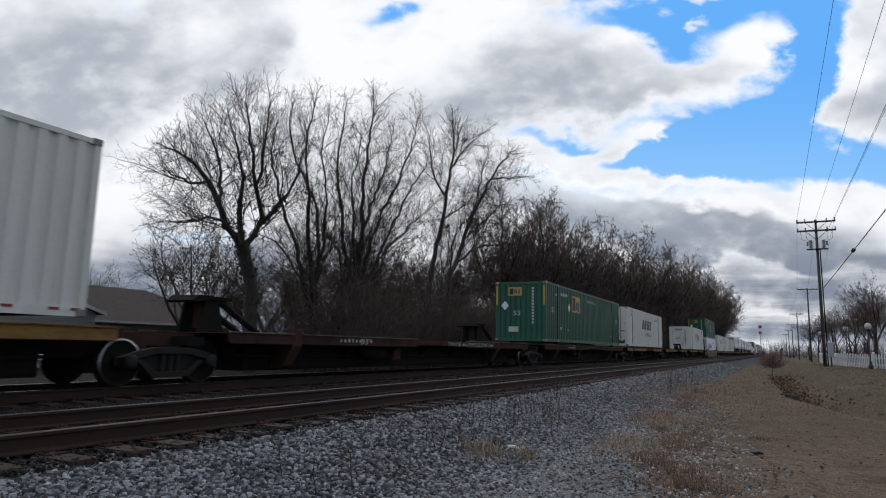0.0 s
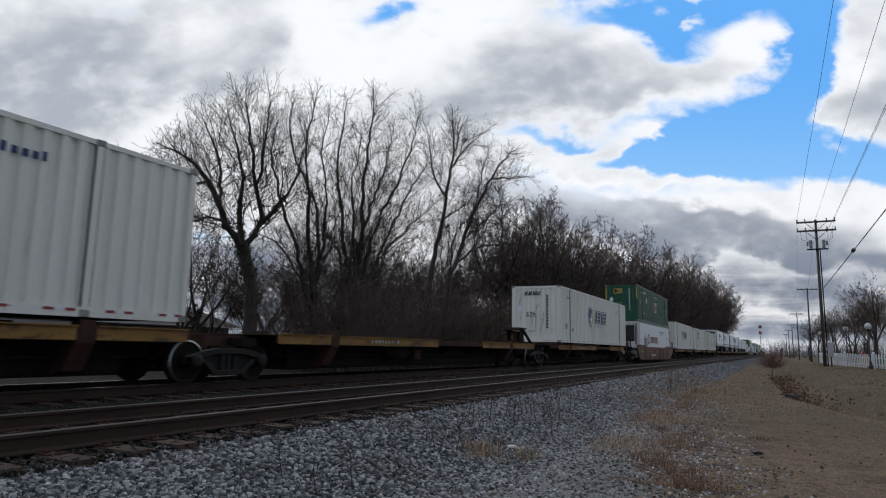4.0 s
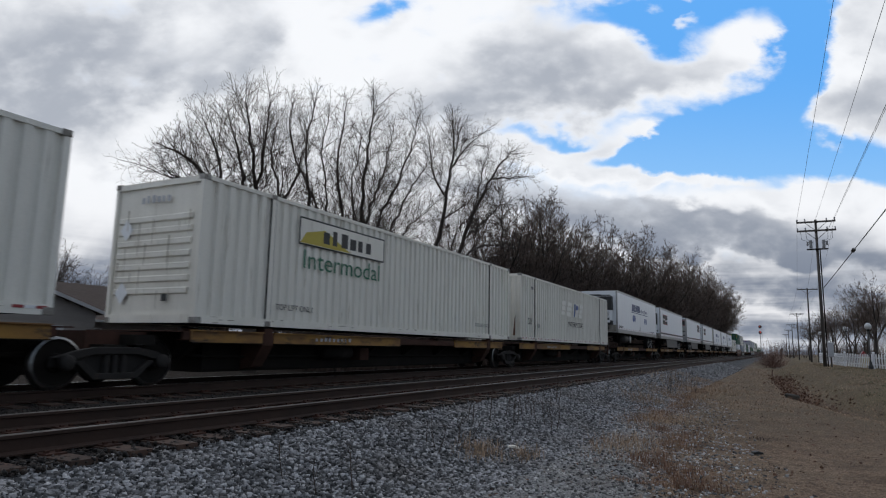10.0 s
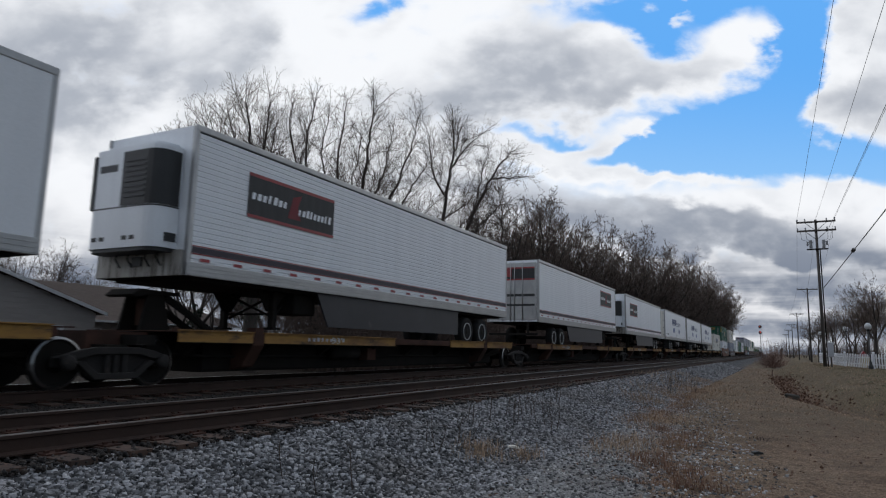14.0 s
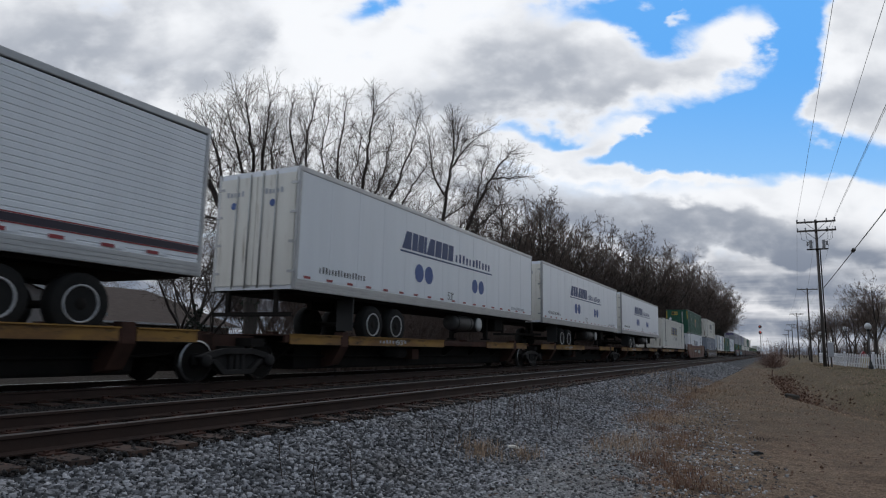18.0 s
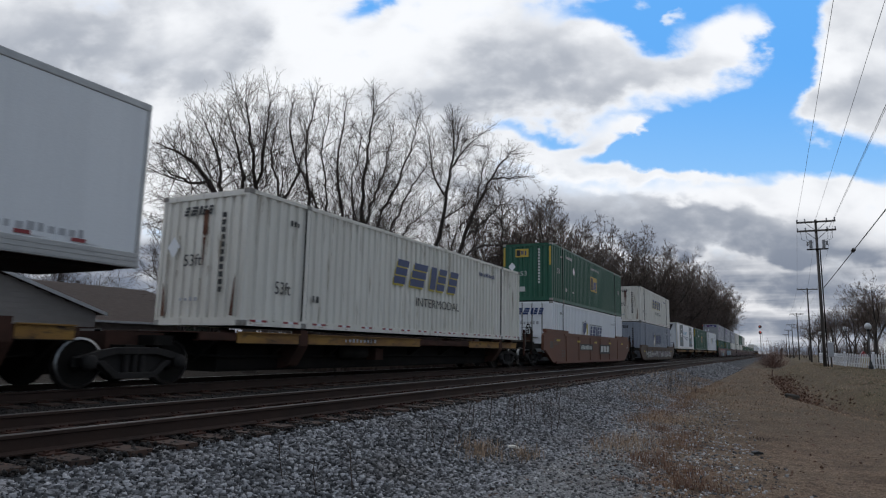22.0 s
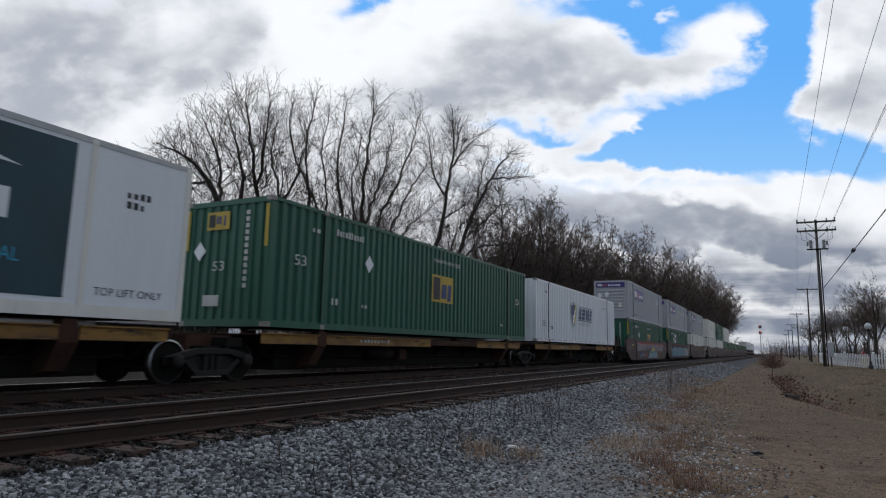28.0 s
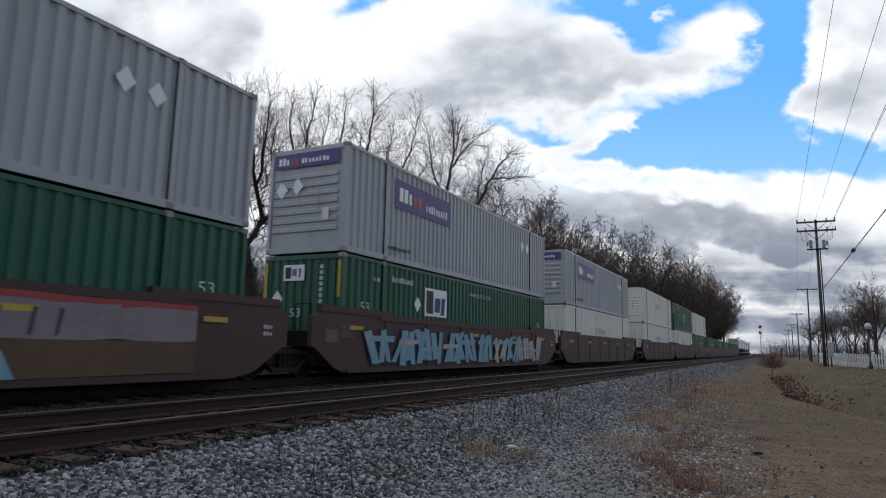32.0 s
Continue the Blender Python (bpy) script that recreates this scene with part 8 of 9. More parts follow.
def build_house():
    g = -0.7
    house = thing("house", "single-storey house with brown hip roof and pale siding", "house", at=pose(0, 0, 0))
    part("wall", Shape().box(-52, -41.6, 14, 40.8, g, 2.2), SIDING, house)
    e0, e1, y0, y1, zr = -52.6, -41.0, 13.5, 41.5, 4.95
    xm = (e0 + e1) / 2
    r = Shape()
    a, b, c, d, p, q = (e1, y0, 2.1), (e1, y1, 2.1), (e0, y1, 2.1), (e0, y0, 2.1), (xm, y0 + 5.5, zr), (xm, y1 - 5.2, zr)
    for f in ((a, b, q, p), (b, c, q), (c, d, p, q), (d, a, p)):
        r.face(f)
    r.face([d, c, b, a])
    part("roof", r, ROOF, house)
    for k in range(14):
        t = k / 14
        part("shingle_course", Shape().face([(e1 + (xm - e1) * t + 0.0, y0 + 5.5 * t, 2.13 + (zr - 2.1) * t), (e1 + (xm - e1) * t, y1 - 5.2 * t, 2.13 + (zr - 2.1) * t), (e1 + (xm - e1) * (t + 0.068), y1 - 5.2 * (t + 0.068), 2.115 + (zr - 2.1) * (t + 0.068)), (e1 + (xm - e1) * (t + 0.068), y0 + 5.5 * (t + 0.068), 2.115 + (zr - 2.1) * (t + 0.068))]), ROOF, house)
    part("gutter", Shape().box(e1, e1 + 0.14, y0, y1, 1.98, 2.12), TRIM, house)
    for y in (27.5, 32.0):
        w = part("window", Shape().box(-41.6, -41.52, y, y + 1.5, 0.3, 1.6), TRIM, house)
        part("pane", Shape().box(-41.53, -41.5, y + 0.1, y + 1.4, 0.4, 1.5), GLASS_DARK, w)
    part("vent_pipe", Shape().cyl((xm + 1.5, 24.5, 3.8), (xm + 1.5, 24.5, 5.0), 0.06, 8), TRIM, house)
    wing = thing("garage", "pale gabled garage with white trim beside the house", "garage", at=pose(0, 0, 0))
    ya, ym, yb = 11.5, 17.4, 23.3
    part("wall", Shape().prism([(ya, g), (yb, g), (yb, 2.25), (ym, 4.15), (ya, 2.25)], "x", -40.9, -34.0), SIDING, wing)
    for k in range(16):
        z = g + 0.3 + k * 0.27
        half = 5.9 if z < 2.25 else max(0.3, 5.9 * (4.15 - z) / 1.9)
        part("siding_board", Shape().box(-34.0, -33.98, ym - half + 0.02, ym + half - 0.02, z, z + 0.235), SIDING, wing)
    for s in (-1, 1):
        part("roof_slope", Shape().prism([(ym, 4.2), (ym + s * 6.3, 2.17), (ym + s * 6.3, 2.3), (ym, 4.36)][::s], "x", -40.8, -33.6), ROOF, wing)
        part("rake_trim", Shape().prism([(ym, 4.16), (ym + s * 6.3, 2.12), (ym + s * 6.3, 2.3), (ym, 4.34)][::s], "x", -33.6, -33.54), TRIM, wing)
    part("roller_door", Shape().box(-33.99, -33.95, 18.5, 21.5, g, 1.5), TRIM, wing)


build_house()

# ---- beside the line: poles, wires, signals ----
INSULATOR = surf("grey_porcelain", (0.25, 0.25, 0.26), (0.2, 0.2, 0.21), 0.3, 0, 2, 20, 0.0)
WIRE = surf("weathered_cable", (0.10, 0.10, 0.105), (0.13, 0.13, 0.135), 0.6, 0.2, 2, 20, 0.0)
LAMP_RED = glow("red_signal_lens", (1.0, 0.05, 0.03), 3.0)
GLOBE = surf("frosted_lamp_globe", (0.5, 0.51, 0.52), (0.42, 0.43, 0.44), 0.3, 0, 2, 20, 0.0)


def utility_pole(x, y, top, arms, label, gear=False):
    z = ground_z(x, y)
    root = thing("utility_pole", label, "utility pole", "utility poles", at=pose(x, y, z))
    h = top - z
    part("pole", Shape().tube([(0, 0, -0.4), (0, 0, h * 0.5), (0, 0, h)], [0.125, 0.105, 0.08], 12), POLE_WOOD, root, smooth=True)
    for dz, half in arms:
        arm = part("crossarm", Shape().box(-half, half, -0.19, -0.07, h - dz - 0.06, h - dz + 0.06), POLE_WOOD, root)
        for dx in (-half + 0.05, -half * 0.55, half * 0.55, half - 0.05) if half > 1 else (-half, half):
            part("insulator", Shape().lathe([(0.03, 0), (0.055, 0.05), (0.035, 0.09), (0.06, 0.14), (0.03, 0.2)], "z", (dx, -0.13, h - dz + 0.06), 10), INSULATOR, arm, smooth=True)
        part("arm_brace", Shape().tube([(half * 0.55, -0.13, h - dz - 0.05), (0, -0.13, h - dz - 0.7)], 0.02, 5).tube([(-half * 0.55, -0.13, h - dz - 0.05), (0, -0.13, h - dz - 0.7)], 0.02, 5), POLE_WOOD, arm)
    if gear:
        for dx in (-0.42, 0.42):
            part("cutout_switch", Shape().box(dx - 0.10, dx + 0.10, -0.42, -0.2, h - 2.2, h - 1.6), INSULATOR, root, bevel=0.02)
            part("switch_cap", Shape().lathe([(0.05, 0), (0.09, 0.08), (0.05, 0.16), (0.08, 0.24), (0.04, 0.32)], "z", (dx * 1.5, -0.3, h - 2.0), 10), INSULATOR, root, smooth=True)
        part("switch_bracket", Shape().box(-0.7, 0.7, -0.24, -0.14, h - 2.32, h - 2.22), GRIME, root)
        for dx in (-1.05, -0.7, 0.75, 1.05):
            part("jumper_wire", Shape().tube([(dx, -0.15, h - 0.75), (dx * 0.95, -0.3, h - 1.5), (dx * 0.4, -0.32, h - 1.8)], 0.014, 4), WIRE, root)
        part("riser_conduit", Shape().cyl((0.2, -0.02, 0), (0.17, -0.02, h * 0.8), 0.04, 8), GRIME, root)
    return root


def cable(name, label, pts, r):
    s = Shape().tube(pts, r, 5)
    tagged(new(name, s.mesh(name, WIRE)), label, "cable", "overhead wires")


def sag(a, b, drop, n=10):
    return [Vector(a).lerp(Vector(b), k / n) - Vector((0, 0, drop * 4 * (k / n) * (1 - k / n))) for k in range(n + 1)]


def build_poles():
    utility_pole(3.1, 55, 10.85, ((0.18, 1.28), (0.85, 1.28)), "leaning grey timber utility pole with two crossarms", True)
    spots = [(4.2, 102), (4.1, 152), (4.0, 198), (3.9, 250), (3.8, 305)]
    tops = [9.9, 9.2, 8.8, 9.0, 9.0]
    for (x, y), t in zip(spots, tops):
        utility_pole(x, y, t, ((0.2, 1.25),), "timber utility pole further down the line")
    for dx, dz in ((-1.23, 10.9), (0.05, 11.0), (1.23, 10.9)):
        cable("overhead_wire", "thin overhead power line wire", sag((3.1 + dx, 55, dz), (3.1 + dx * 1.0, -60, dz + 0.3), 0.7, 14), 0.008)
        cable("overhead_wire", "thin overhead power line wire", sag((3.1 + dx, 55, dz), (4.2 + dx, 102, 9.9), 0.4), 0.008)
        for k in range(4):
            (xa, ya), (xb, yb) = spots[k], spots[k + 1]
            cable("overhead_wire", "thin overhead power line wire", sag((xa + dx, ya, tops[k]), (xb + dx, yb, tops[k + 1]), 0.5), 0.010)
    cable("overhead_wire", "thin overhead power line wire", sag((3.9, 55, 10.1), (3.9, -60, 9.4), 0.4, 14), 0.010)
    cable("service_cable", "thick black service cable with a splice", sag((3.3, 55, 5.65), (6.3, -20, 9.4), 0.15, 12), 0.024)
    s = Shape().lathe([(0.03, -0.3), (0.10, -0.22), (0.10, 0.22), (0.03, 0.3)], "y", (3.93, 40.2, 6.36), 10)
    tagged(new("cable_splice", s.mesh("cable_splice", BLACK, True)), "black splice case on the service cable", "splice case")


def signal(x, y, top, label):
    z = ground_z(x, y)
    root = thing("railway_signal", label, "signal", "railway signals", at=pose(x, y, z))
    h = top - z
    part("mast", Shape().cyl((0, 0, 0), (0, 0, h), 0.09, 10), ALU, root, smooth=True)
    part("base", Shape().box(-0.3, 0.3, -0.3, 0.3, -0.2, 0.25), INSULATOR, root)
    part("ladder", Shape().box(0.3, 0.34, 0.0, 0.04, 0, h).box(0.55, 0.59, 0.0, 0.04, 0, h), ALU, root)
    part("platform", Shape().box(-0.4, 0.75, -0.35, 0.35, h - 2.4, h - 2.34), ALU, root)
    for k, dz in enumerate((0.1, 1.9)):
        hd = part("signal_head", Shape().lathe([(0.46, 0.0), (0.46, 0.06), (0.3, 0.1)], "y", (0, -0.2, h - dz - 0.3), 18), BLACK, root)
        part("lens", Shape().lathe([(0.085, -0.04), (0.08, -0.07), (0.02, -0.08)], "y", (0, -0.2, h - dz - 0.2), 14), LAMP_RED, hd, "glowing red signal lens")
        part("hood", Shape().lathe([(0.19, -0.3), (0.19, 0.0), (0.17, 0.0), (0.17, -0.3)], "y", (0, -0.2, h - dz - 0.2), 14, caps=False), BLACK, hd)
    return root


def picket_fence():
    run = [(10.6, 46.0), (8.2, 50.5), (6.2, 56.0), (4.9, 62.0), (4.2, 69.0), (3.9, 78.0)]
    fence = thing("picket_fence", "white vinyl picket fence along the bank", "fence", at=pose(0, 0, 0))
    pk = Shape().prism([(-0.085, 0.0), (0.085, 0.0), (0.085, 0.92), (0.0, 1.02), (-0.085, 0.92)], "y", -0.012, 0.012).mesh("picket", FENCE_WHITE)
    post = Shape().box(-0.06, 0.06, -0.06, 0.06, 0, 1.12).prism([(-0.075, 1.12), (0.075, 1.12), (0.0, 1.2)], "y", -0.075, 0.075).mesh("post", FENCE_WHITE)
    for (xa, ya), (xb, yb) in zip(run, run[1:]):
        n = int(math.hypot(xb - xa, yb - ya) / 0.36)
        turn = math.degrees(math.atan2(yb - ya, xb - xa))
        part("post", post, None, fence, at=pose(xa, ya, ground_z(xa, ya), 0, 0, turn))
        for k in range(1, n):
            x, y = xa + (xb - xa) * k / n, ya + (yb - ya) * k / n
            part("picket", pk, None, fence, at=pose(x, y, ground_z(x, y) + 0.06, 0, 0, turn))
        for dz in (0.3, 0.78):
            part("rail", Shape().tube([(xa, ya + 0.03, ground_z(xa, ya) + dz), (xb, yb + 0.03, ground_z(xb, yb) + dz)], 0.03, 4), FENCE_WHITE, fence)


def lamp_post(x, y, top, first=None):
    z = ground_z(x, y)
    root = thing("street_lamp", "black street lamp post with white globe", "street lamp", "globe street lamps", at=pose(x, y, z))
    h = top - z
    part("post", Shape().tube([(0, 0, 0), (0, 0, 0.5), (0, 0, 0.55), (0, 0, h - 0.5)], [0.1, 0.09, 0.055, 0.045], 12), BLACK, root, smooth=True)
    part("base", Shape().lathe([(0.16, 0), (0.16, 0.2), (0.1, 0.35)], "z", (0, 0, 0), 12), BLACK, root)
    part("collar", Shape().lathe([(0.06, h - 0.55), (0.12, h - 0.5), (0.13, h - 0.44), (0.07, h - 0.42)], "z", (0, 0, 0), 14), BLACK, root)
    rows = [(0.06 + 0.17 * math.sin(math.pi * (0.15 + 0.8 * k / 9)), h - 0.43 + 0.44 * k / 9) for k in range(10)]
    part("globe", Shape().lathe(rows, "z", (0, 0, 0), 18), GLOBE, root, smooth=True)
    part("finial", Shape().lathe([(0.06, h), (0.03, h + 0.06), (0.01, h + 0.12)], "z", (0, 0, 0), 10), BLACK, root)


def roadside():
    signal(-4.2, 222, 9.3, "trackside signal mast with two red lenses")
    signal(-14.2, 152, 6.9, "low signal mast showing red beside the track")
    picket_fence()
    for x, y, t in ((5.9, 55, 3.1), (6.1, 74, 3.6), (4.9, 92, 3.6)):
        lamp_post(x, y, t)
    z = ground_z(3.45, 54)
    box = thing("utility_cabinet", "grey metal utility cabinet on a post", "cabinet", at=pose(3.42, 53.6, z))
    part("post", Shape().box(-0.05, 0.05, -0.05, 0.05, 0, 0.9), POLE_WOOD, box)
    cb = part("cabinet", Shape().box(-0.18, 0.18, -0.15, 0.15, 0.72, 1.75), GREY, box, bevel=0.02)
    part("cabinet_door", Shape().box(-0.155, 0.155, -0.17, -0.15, 0.76, 1.71), GREY, cb)
    toy = thing("playground_toy", "red and yellow plastic playground toy by the fence", "toy", at=pose(6.7, 66, ground_z(6.7, 66)))
    part("slide_body", Shape().box(-0.35, 0.5, -0.3, 0.3, 0.0, 0.85), YELLOW_INK, toy, bevel=0.08)
    part("slide_roof", Shape().prism([(-0.5, 0.85), (0.25, 0.85), (-0.1, 1.3)], "y", -0.35, 0.35), RED_TAPE, toy)
    # a leafless bush by the culvert
    rng = np.random.default_rng(41)
    bush = thing("bush", "round leafless brown bush at the ditch", "bush", at=pose(-0.4, 57.5, ground_z(-0.4, 57.5)))
    tw = Twigs()
    tw.limb([np.array([0, 0, -0.1]), np.array([0.02, 0, 0.5])], 0.06, 0.05, 6)
    for _ in range(300):
        d = rng.normal(0, 1, 3)
        d[2] = abs(d[2]) * 0.9
        d /= np.linalg.norm(d)
        b = np.array([0, 0, 0.6]) + d * rng.uniform(0, 0.7)
        e = np.array([0, 0, 0.95]) + d * np.array([1.2, 1.2, 1.45]) * rng.uniform(0.5, 1.2)
        tw.limb([b, (b + e) / 2 + rng.normal(0, 0.12, 3), e], 0.010, 0.004, 3)
        tw.limb([(b + e) / 2, e + rng.normal(0, 0.25, 3)], 0.007, 0.003, 3)
    part("branchwork", tw.mesh("branchwork", TWIG_RED), None, bush)
    # black pipe end in the swale
    s = Shape().box(0.2, 0.66, 27.5, 27.75, -0.98, -0.68)
    s.v = [(x + 0.06 * math.sin(5 * y + 9 * z), y + 0.07 * math.sin(6 * x), z + 0.03 * math.sin(7 * x)) for x, y, z in s.v]
    ob = new("culvert_headwall", s.mesh("culvert_headwall", HEADWALL))
    ob.modifiers.new("bevel", "BEVEL").width = 0.04
    tagged(ob, "low dark stone headwall at the ditch end", "headwall")
    for x, y, w, l, lab in ((-0.35, 11.5, 0.16, 0.10, "crumpled dark scrap of litter in the grass"), (-3.6, 9.4, 0.18, 0.12, "pale flat piece of litter on gravel")):
        s = Shape().prism([(-w / 2, 0), (w / 2, 0.005), (w / 2.4, 0.03), (0, 0.05), (-w / 2.2, 0.035)], "y", -l / 2, l / 2)
        ob = new("litter", s.mesh("litter", WHITE_OLD if "pale" in lab else BLACK))
        ob.matrix_basis = pose(x, y, ground_z(x, y) + 0.004, 0, 0, 25)
        tagged(ob, lab, "litter")


HEADWALL = surf("mossy_dark_stone", (0.06, 0.055, 0.048), (0.035, 0.032, 0.028), 0.95, 0, 3, 20, 0.3)
TWIG_RED = surf("reddish_twigs", (0.30, 0.19, 0.155), (0.22, 0.14, 0.115), 0.95, 0, 0.6, 8, 0.0)
STRAW = surf("dry_straw", (0.47, 0.34, 0.23), (0.26, 0.17, 0.112), 0.95, 0, 0.7, 8, 0.0, None, 0.5, (1, 1, 1), 0.25)
LEAF = surf("fallen_leaf", (0.15, 0.075, 0.045), (0.085, 0.045, 0.03), 0.9, 0, 3, 12, 0.0)
WEED_RED = surf("dead_reddish_weeds", (0.28, 0.165, 0.105), (0.17, 0.095, 0.062), 0.95, 0, 0.7, 8, 0.0, None, 0.5, (1, 1, 1), 0.3)
STALK = surf("dead_weed_stalks", (0.05, 0.036, 0.028), (0.075, 0.052, 0.04), 0.95, 0, 0.7, 8, 0.0)
GREEN_BLADE = surf("sparse_green_grass", (0.06, 0.07, 0.022), (0.10, 0.095, 0.04), 0.9, 0, 0.7, 8, 0.0)


def blades(name, label, spots, h0, h1, width, mat, seed, lie=0.7):
    """Grass as single bent blades, joined."""
    rng = np.random.default_rng(seed)
    n = len(spots)
    p = np.array(spots)
    a = rng.uniform(0, 6.283, n)
    h = rng.uniform(h0, h1, n)
    t = rng.uniform(0.2, 1.0, n) * lie
    out = np.stack([np.cos(a), np.sin(a), np.zeros(n)], -1)
    sd = np.stack([-np.sin(a), np.cos(a), np.zeros(n)], -1) * width
    up = np.array([0, 0, 1.0])
    m1 = p + out * (h * t * 0.4)[:, None] + up * (h * 0.6)[:, None]
    m2 = p + out * (h * t * 1.1)[:, None] + up * (h * (1.0 - 0.35 * t))[:, None]
    v = np.stack([p - sd, p + sd, m1 + sd * 0.7, m1 - sd * 0.7, m2], 1).reshape(-1, 3)
    i = np.arange(n)[:, None] * 5
    f = np.concatenate([i + np.array([[0, 1, 2]]), i + np.array([[0, 2, 3]]), i + np.array([[3, 2, 4]])])
    tagged(new(name, fast_mesh(name, v, f, mat)), label, "grass", kind="stuff")


def grass_spots(rng, n, x0, x1, y0, y1, edge, power=1.7):
    out = []
    while len(out) < n:
        y = y0 + (y1 - y0) * rng.random() ** power
        x = rng.uniform(x0, x1)
        if x + y * 0.125 + 0.15 + 2.2 * noise.noise((x * 0.7, y * 0.45, 1.7)) > edge:
            out.append((x, y, ground_z(x, y) - 0.01))
    return out


def build_grass():
    rng = random.Random(12)
    blades("dead_grass", "matted dead brown grass on the verge", grass_spots(rng, 52000, -3.2, 5.5, 4.5, 34, 0.2, 1.9), 0.012, 0.05, 0.0035, STRAW, 3, 1.9)
    blades("dead_grass", "taller dead grass along the ditch", grass_spots(rng, 12000, -3.0, 7.0, 20, 75, 0.1, 1.2), 0.03, 0.10, 0.010, STRAW, 4, 1.7)
    blades("bank_grass", "thin green and brown grass on the bank", grass_spots(rng, 9000, 2.6, 9.0, 16, 60, -9, 1.2), 0.03, 0.10, 0.008, GREEN_BLADE, 5, 1.5)
    tuft = []
    for cx, cy, r, n in ((-3.75, 8.5, 0.30, 260), (-3.3, 9.0, 0.25, 120), (-3.4, 24.5, 1.4, 900), (-3.0, 28.5, 1.3, 900), (-3.6, 20.5, 0.9, 500), (-2.4, 15.5, 0.9, 600), (-4.0, 31.0, 1.6, 700), (-3.7, 36.0, 1.8, 700), (-2.3, 11.2, 0.6, 500)):
        for _ in range(n):
            x, y = cx + rng.gauss(0, r * 0.5), cy + rng.gauss(0, r * 0.8)
            tuft.append((x, y, ground_z(x, y)))
    blades("weed_tufts", "tufts of dead reddish-brown weeds in the gravel", tuft, 0.06, 0.28, 0.004, STRAW, 6, 0.9)
    # rank weeds along the edge of the gravel
    rank, low = [], []
    for _ in range(15000):
        y = 8.2 + 30 * rng.random() ** 1.5
        xb = lerp_rows([(8, -1.4), (9.5, -1.9), (13, -2.2), (17.4, -3.0), (25, -3.4), (40, -3.7)], y)
        x = xb + rng.gauss(0.25, 0.42)
        k = noise.noise((x * 1.5, y * 0.8, 4.4))
        if k > 0.12:
            rank.append((x, y, ground_z(x, y)))
        elif k > -0.25:
            low.append((x, y, ground_z(x, y)))
    blades("rank_weeds", "rank reddish-brown dead weeds at the gravel edge", rank, 0.03, 0.15, 0.004, WEED_RED, 16, 0.9)
    blades("low_weeds", "low reddish-brown dead weeds at the gravel edge", low, 0.015, 0.06, 0.004, WEED_RED, 17, 1.4)
    scraps = []
    for _ in range(42):
        cx, cy = rng.uniform(-1.8, 5.0), 5 + 30 * rng.random() ** 1.4
        for _ in range(rng.randint(5, 40)):
            x, y = cx + rng.gauss(0, 0.10), cy + rng.gauss(0, 0.16)
            scraps.append((x, y, ground_z(x, y)))
    blades("dark_weeds", "small dark clumps of dead weed in the grass", scraps, 0.015, 0.07, 0.006, STALK, 18, 1.3)
    # fallen leaves and dark scraps of weed
    lv = np.random.default_rng(77)
    n = 5200
    c = np.array([(x, y, ground_z(x, y) + 0.012) for x, y in zip(lv.uniform(-3.4, 6.0, n), 4.5 + 45 * lv.random(n) ** 1.5)])
    u, w = lv.normal(0, 1, (n, 3)), lv.normal(0, 1, (n, 3))
    u[:, 2] *= 0.35
    w[:, 2] *= 0.35
    k = (0.012 + 0.03 * lv.random(n) ** 3)[:, None]
    u, w = u / np.linalg.norm(u, axis=1)[:, None] * k, w / np.linalg.norm(w, axis=1)[:, None] * k * 0.7
    v = np.stack([c - u, c - w, c + u, c + w], 1).reshape(-1, 3)
    drift = []
    for _ in range(1500):
        y = lv.uniform(25, 58)
        x = lerp_rows(DITCH, y) + lv.normal(0.25, 0.42)
        q = np.array([x, y, ground_z(x, y) + lv.uniform(0.01, 0.09)])
        a, b = lv.normal(0, 0.032, 3), lv.normal(0, 0.024, 3)
        drift += [q - a, q - b, q + a, q + b]
    tagged(new("leaf_drift", fast_mesh("leaf_drift", np.array(drift), np.arange(len(drift)).reshape(-1, 4), LEAF)), "drift of reddish-brown leaves in the ditch", "leaves", kind="stuff")
    tagged(new("fallen_leaves", fast_mesh("fallen_leaves", v, np.arange(n * 4).reshape(n, 4), LEAF)), "scattered dark brown fallen leaves", "leaves", kind="stuff")
    # tall dead stalks
    for cx, cy, h, n in ((-4.55, 10.0, 1.05, 3), (-4.45, 14.6, 0.85, 3), (-4.2, 11.3, 0.75, 7), (-4.35, 4.85, 0.55, 1), (-4.0, 5.2, 0.45, 2), (-4.1, 7.9, 0.5, 3), (-3.9, 11.8, 0.7, 5), (-3.6, 24.8, 0.7, 6), (-3.1, 27.0, 0.8, 6), (-3.9, 29.5, 0.8, 6), (-4.4, 12.2, 0.5, 3), (-4.2, 9.0, 0.4, 3)):
        tw = Twigs()
        w = np.random.default_rng(int(cy * 100))
        for _ in range(n):
            b = np.array([w.normal(0, 0.16), w.normal(0, 0.22), -0.03])
            e = b + np.array([w.normal(0, 0.08), w.normal(0, 0.08), h * w.uniform(0.6, 1.0)])
            tw.limb([b, (b + e) / 2 + w.normal(0, 0.02, 3), e], 0.007, 0.003, 4)
            for _ in range(5):
                q = b + (e - b) * w.uniform(0.35, 1.0)
                tw.limb([q, q + np.array([w.normal(0, 0.07), w.normal(0, 0.07), w.uniform(0.02, 0.12)])], 0.0035, 0.002, 3)
        ob = new("weed", tw.mesh("weed", STALK))
        ob.matrix_basis = pose(cx, cy, ground_z(cx, cy))
        tagged(ob, "tall dead weed stalks standing in the ballast", "weed", "dead weeds", "stuff")


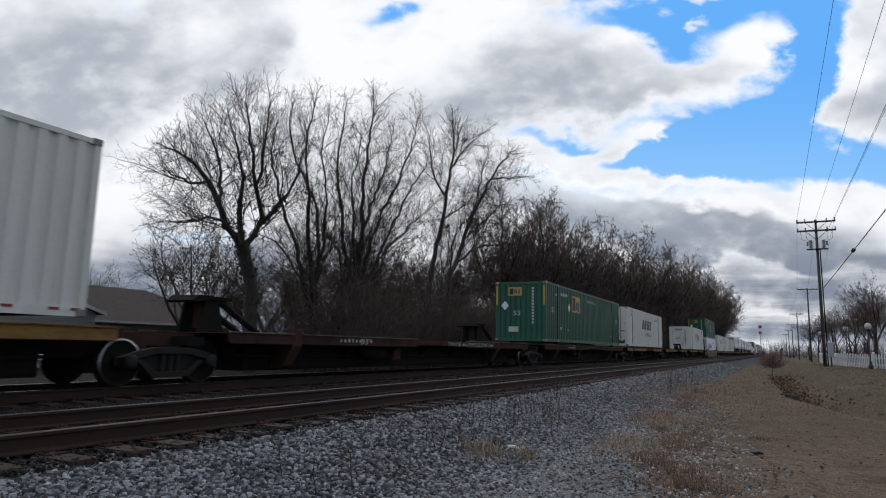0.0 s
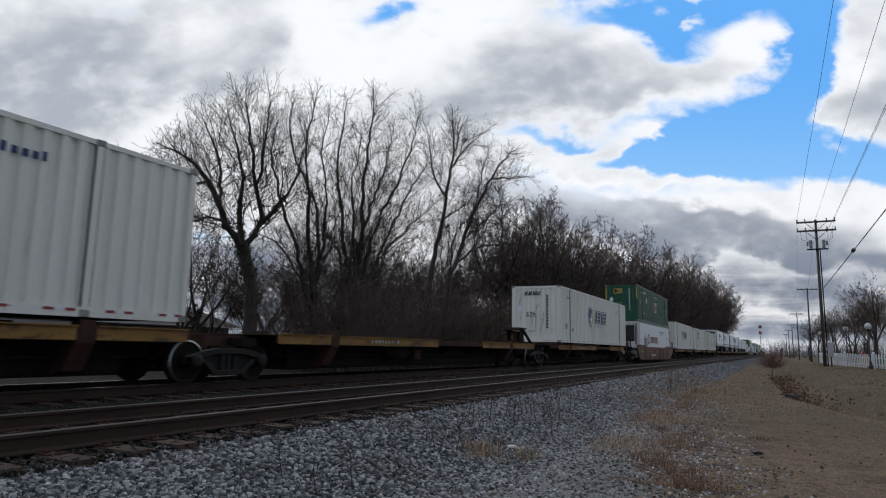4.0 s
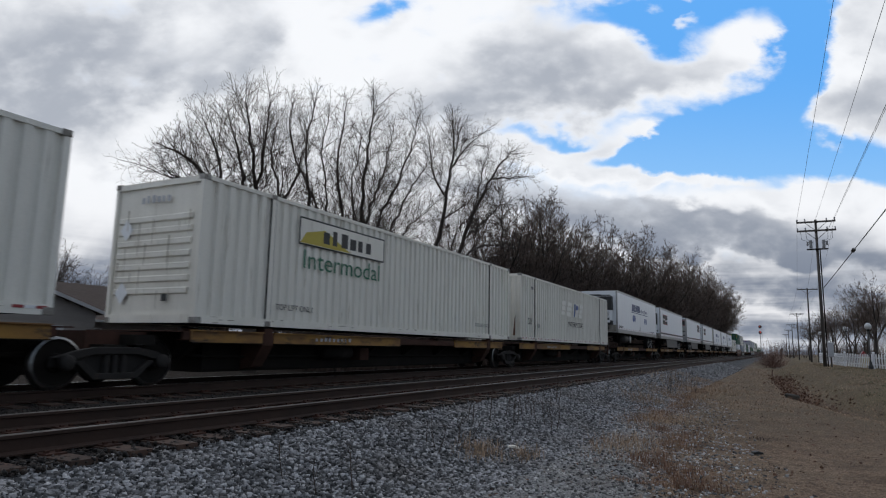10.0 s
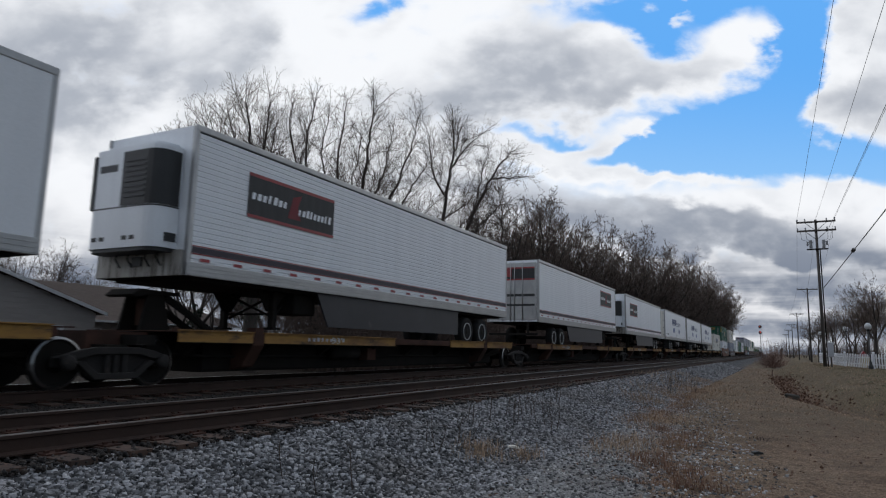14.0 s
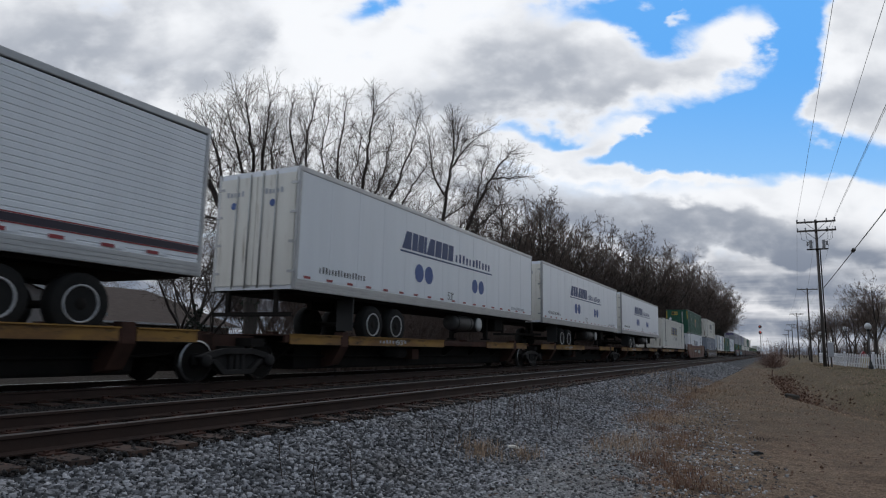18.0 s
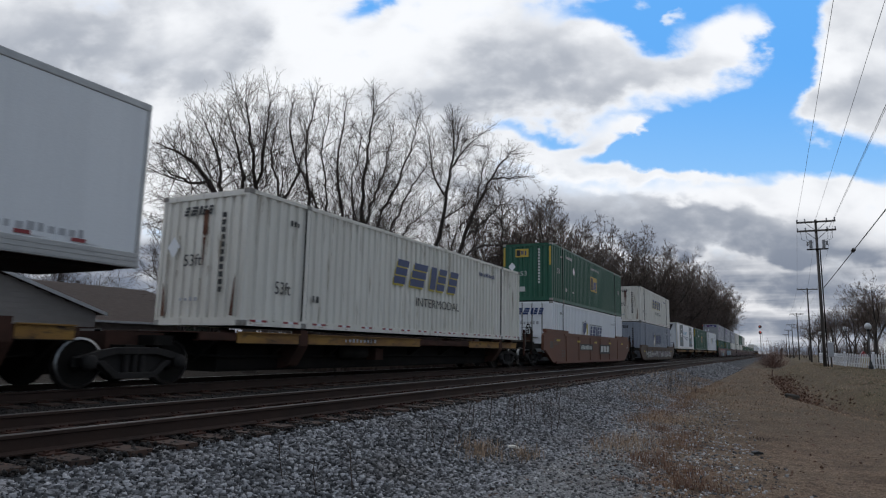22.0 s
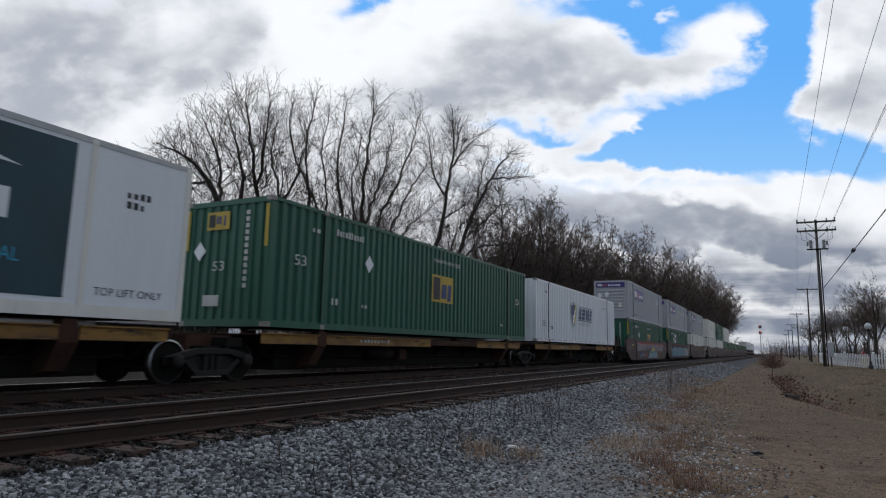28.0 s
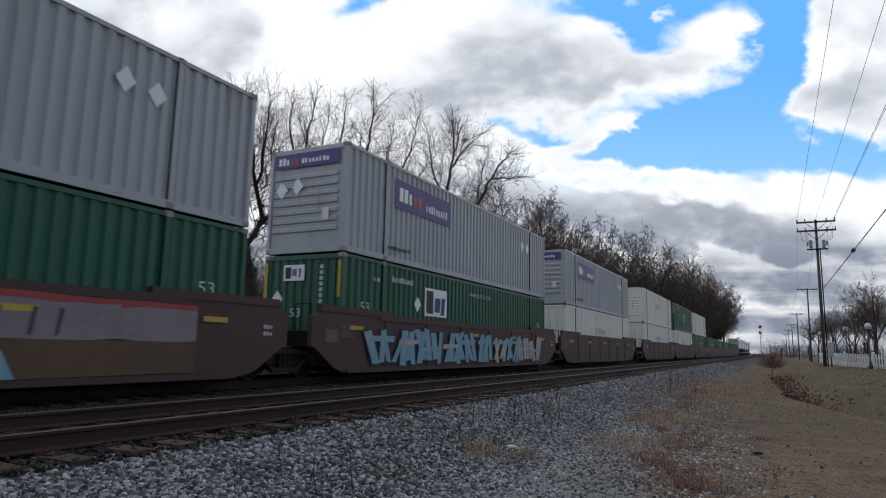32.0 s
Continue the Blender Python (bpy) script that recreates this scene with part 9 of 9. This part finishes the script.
build_poles()
roadside()
build_grass()


# ---- drifting cloud deck ----
def build_backdrop():
    """A great sloping sheet of cloud and blue, far beyond everything, that drifts as the clouds do."""
    h = Vector((-math.sin(radians(YAW)), math.cos(radians(YAW)), 0))
    r = Vector((h.y, -h.x, 0))
    s = Shape()
    n = 12
    for j in range(n):
        for i in range(n):
            q = []
            for a, b in ((i, j), (i + 1, j), (i + 1, j + 1), (i, j + 1)):
                k = b / n
                d = h * (1900 - 1250 * k) + r * ((a / n - 0.5) * 4600) + Vector((0, 0, -30 + 880 * k))
                q.append(d)
            s.face(q[::-1])
    mt = bpy.data.materials.new("broken_cloud")
    mt.use_nodes = True
    nd = Nodes(mt.node_tree)
    way = nd.vmath("NORMALIZE", nd.add("ShaderNodeTexCoord").outputs["Object"])
    e = nd.add("ShaderNodeEmission")
    nd.link(cloud_nodes(nd, way), e.inputs[0])
    nd.link(e.outputs[0], nd.add("ShaderNodeOutputMaterial").inputs[0])
    mt.cycles.emission_sampling = "NONE"
    ob = new("backdrop", s.mesh("backdrop", mt))
    tagged(ob, "drifting white and grey cloud with gaps of blue sky", "sky", kind="structure")
    return ob, r


SKY_SHEET, SKY_SIDE = build_backdrop()

# how far the train has come
RUN = [(0.0, 0.0), (4.0, 56.37), (8.0, 112.47), (12.0, 168.34), (16.0, 224.04), (20.0, 279.6), (24.0, 335.09), (28.0, 390.56), (32.0, 446.03)]


def motions():
    for ob, y, z in MOVING:
        walk(ob, [(t, pose(TRAIN_X, y - d, z)) for t, d in RUN])
    rows = []
    for t in (0.0, 16.0, 32.0):
        k = (16.0 - t) / 16.0
        p = EYE + SKY_SIDE * (29 * k) + Vector((0, 0, -9 * k))
        rows.append((t, pose(*p)))
    walk(SKY_SHEET, rows)


motions()
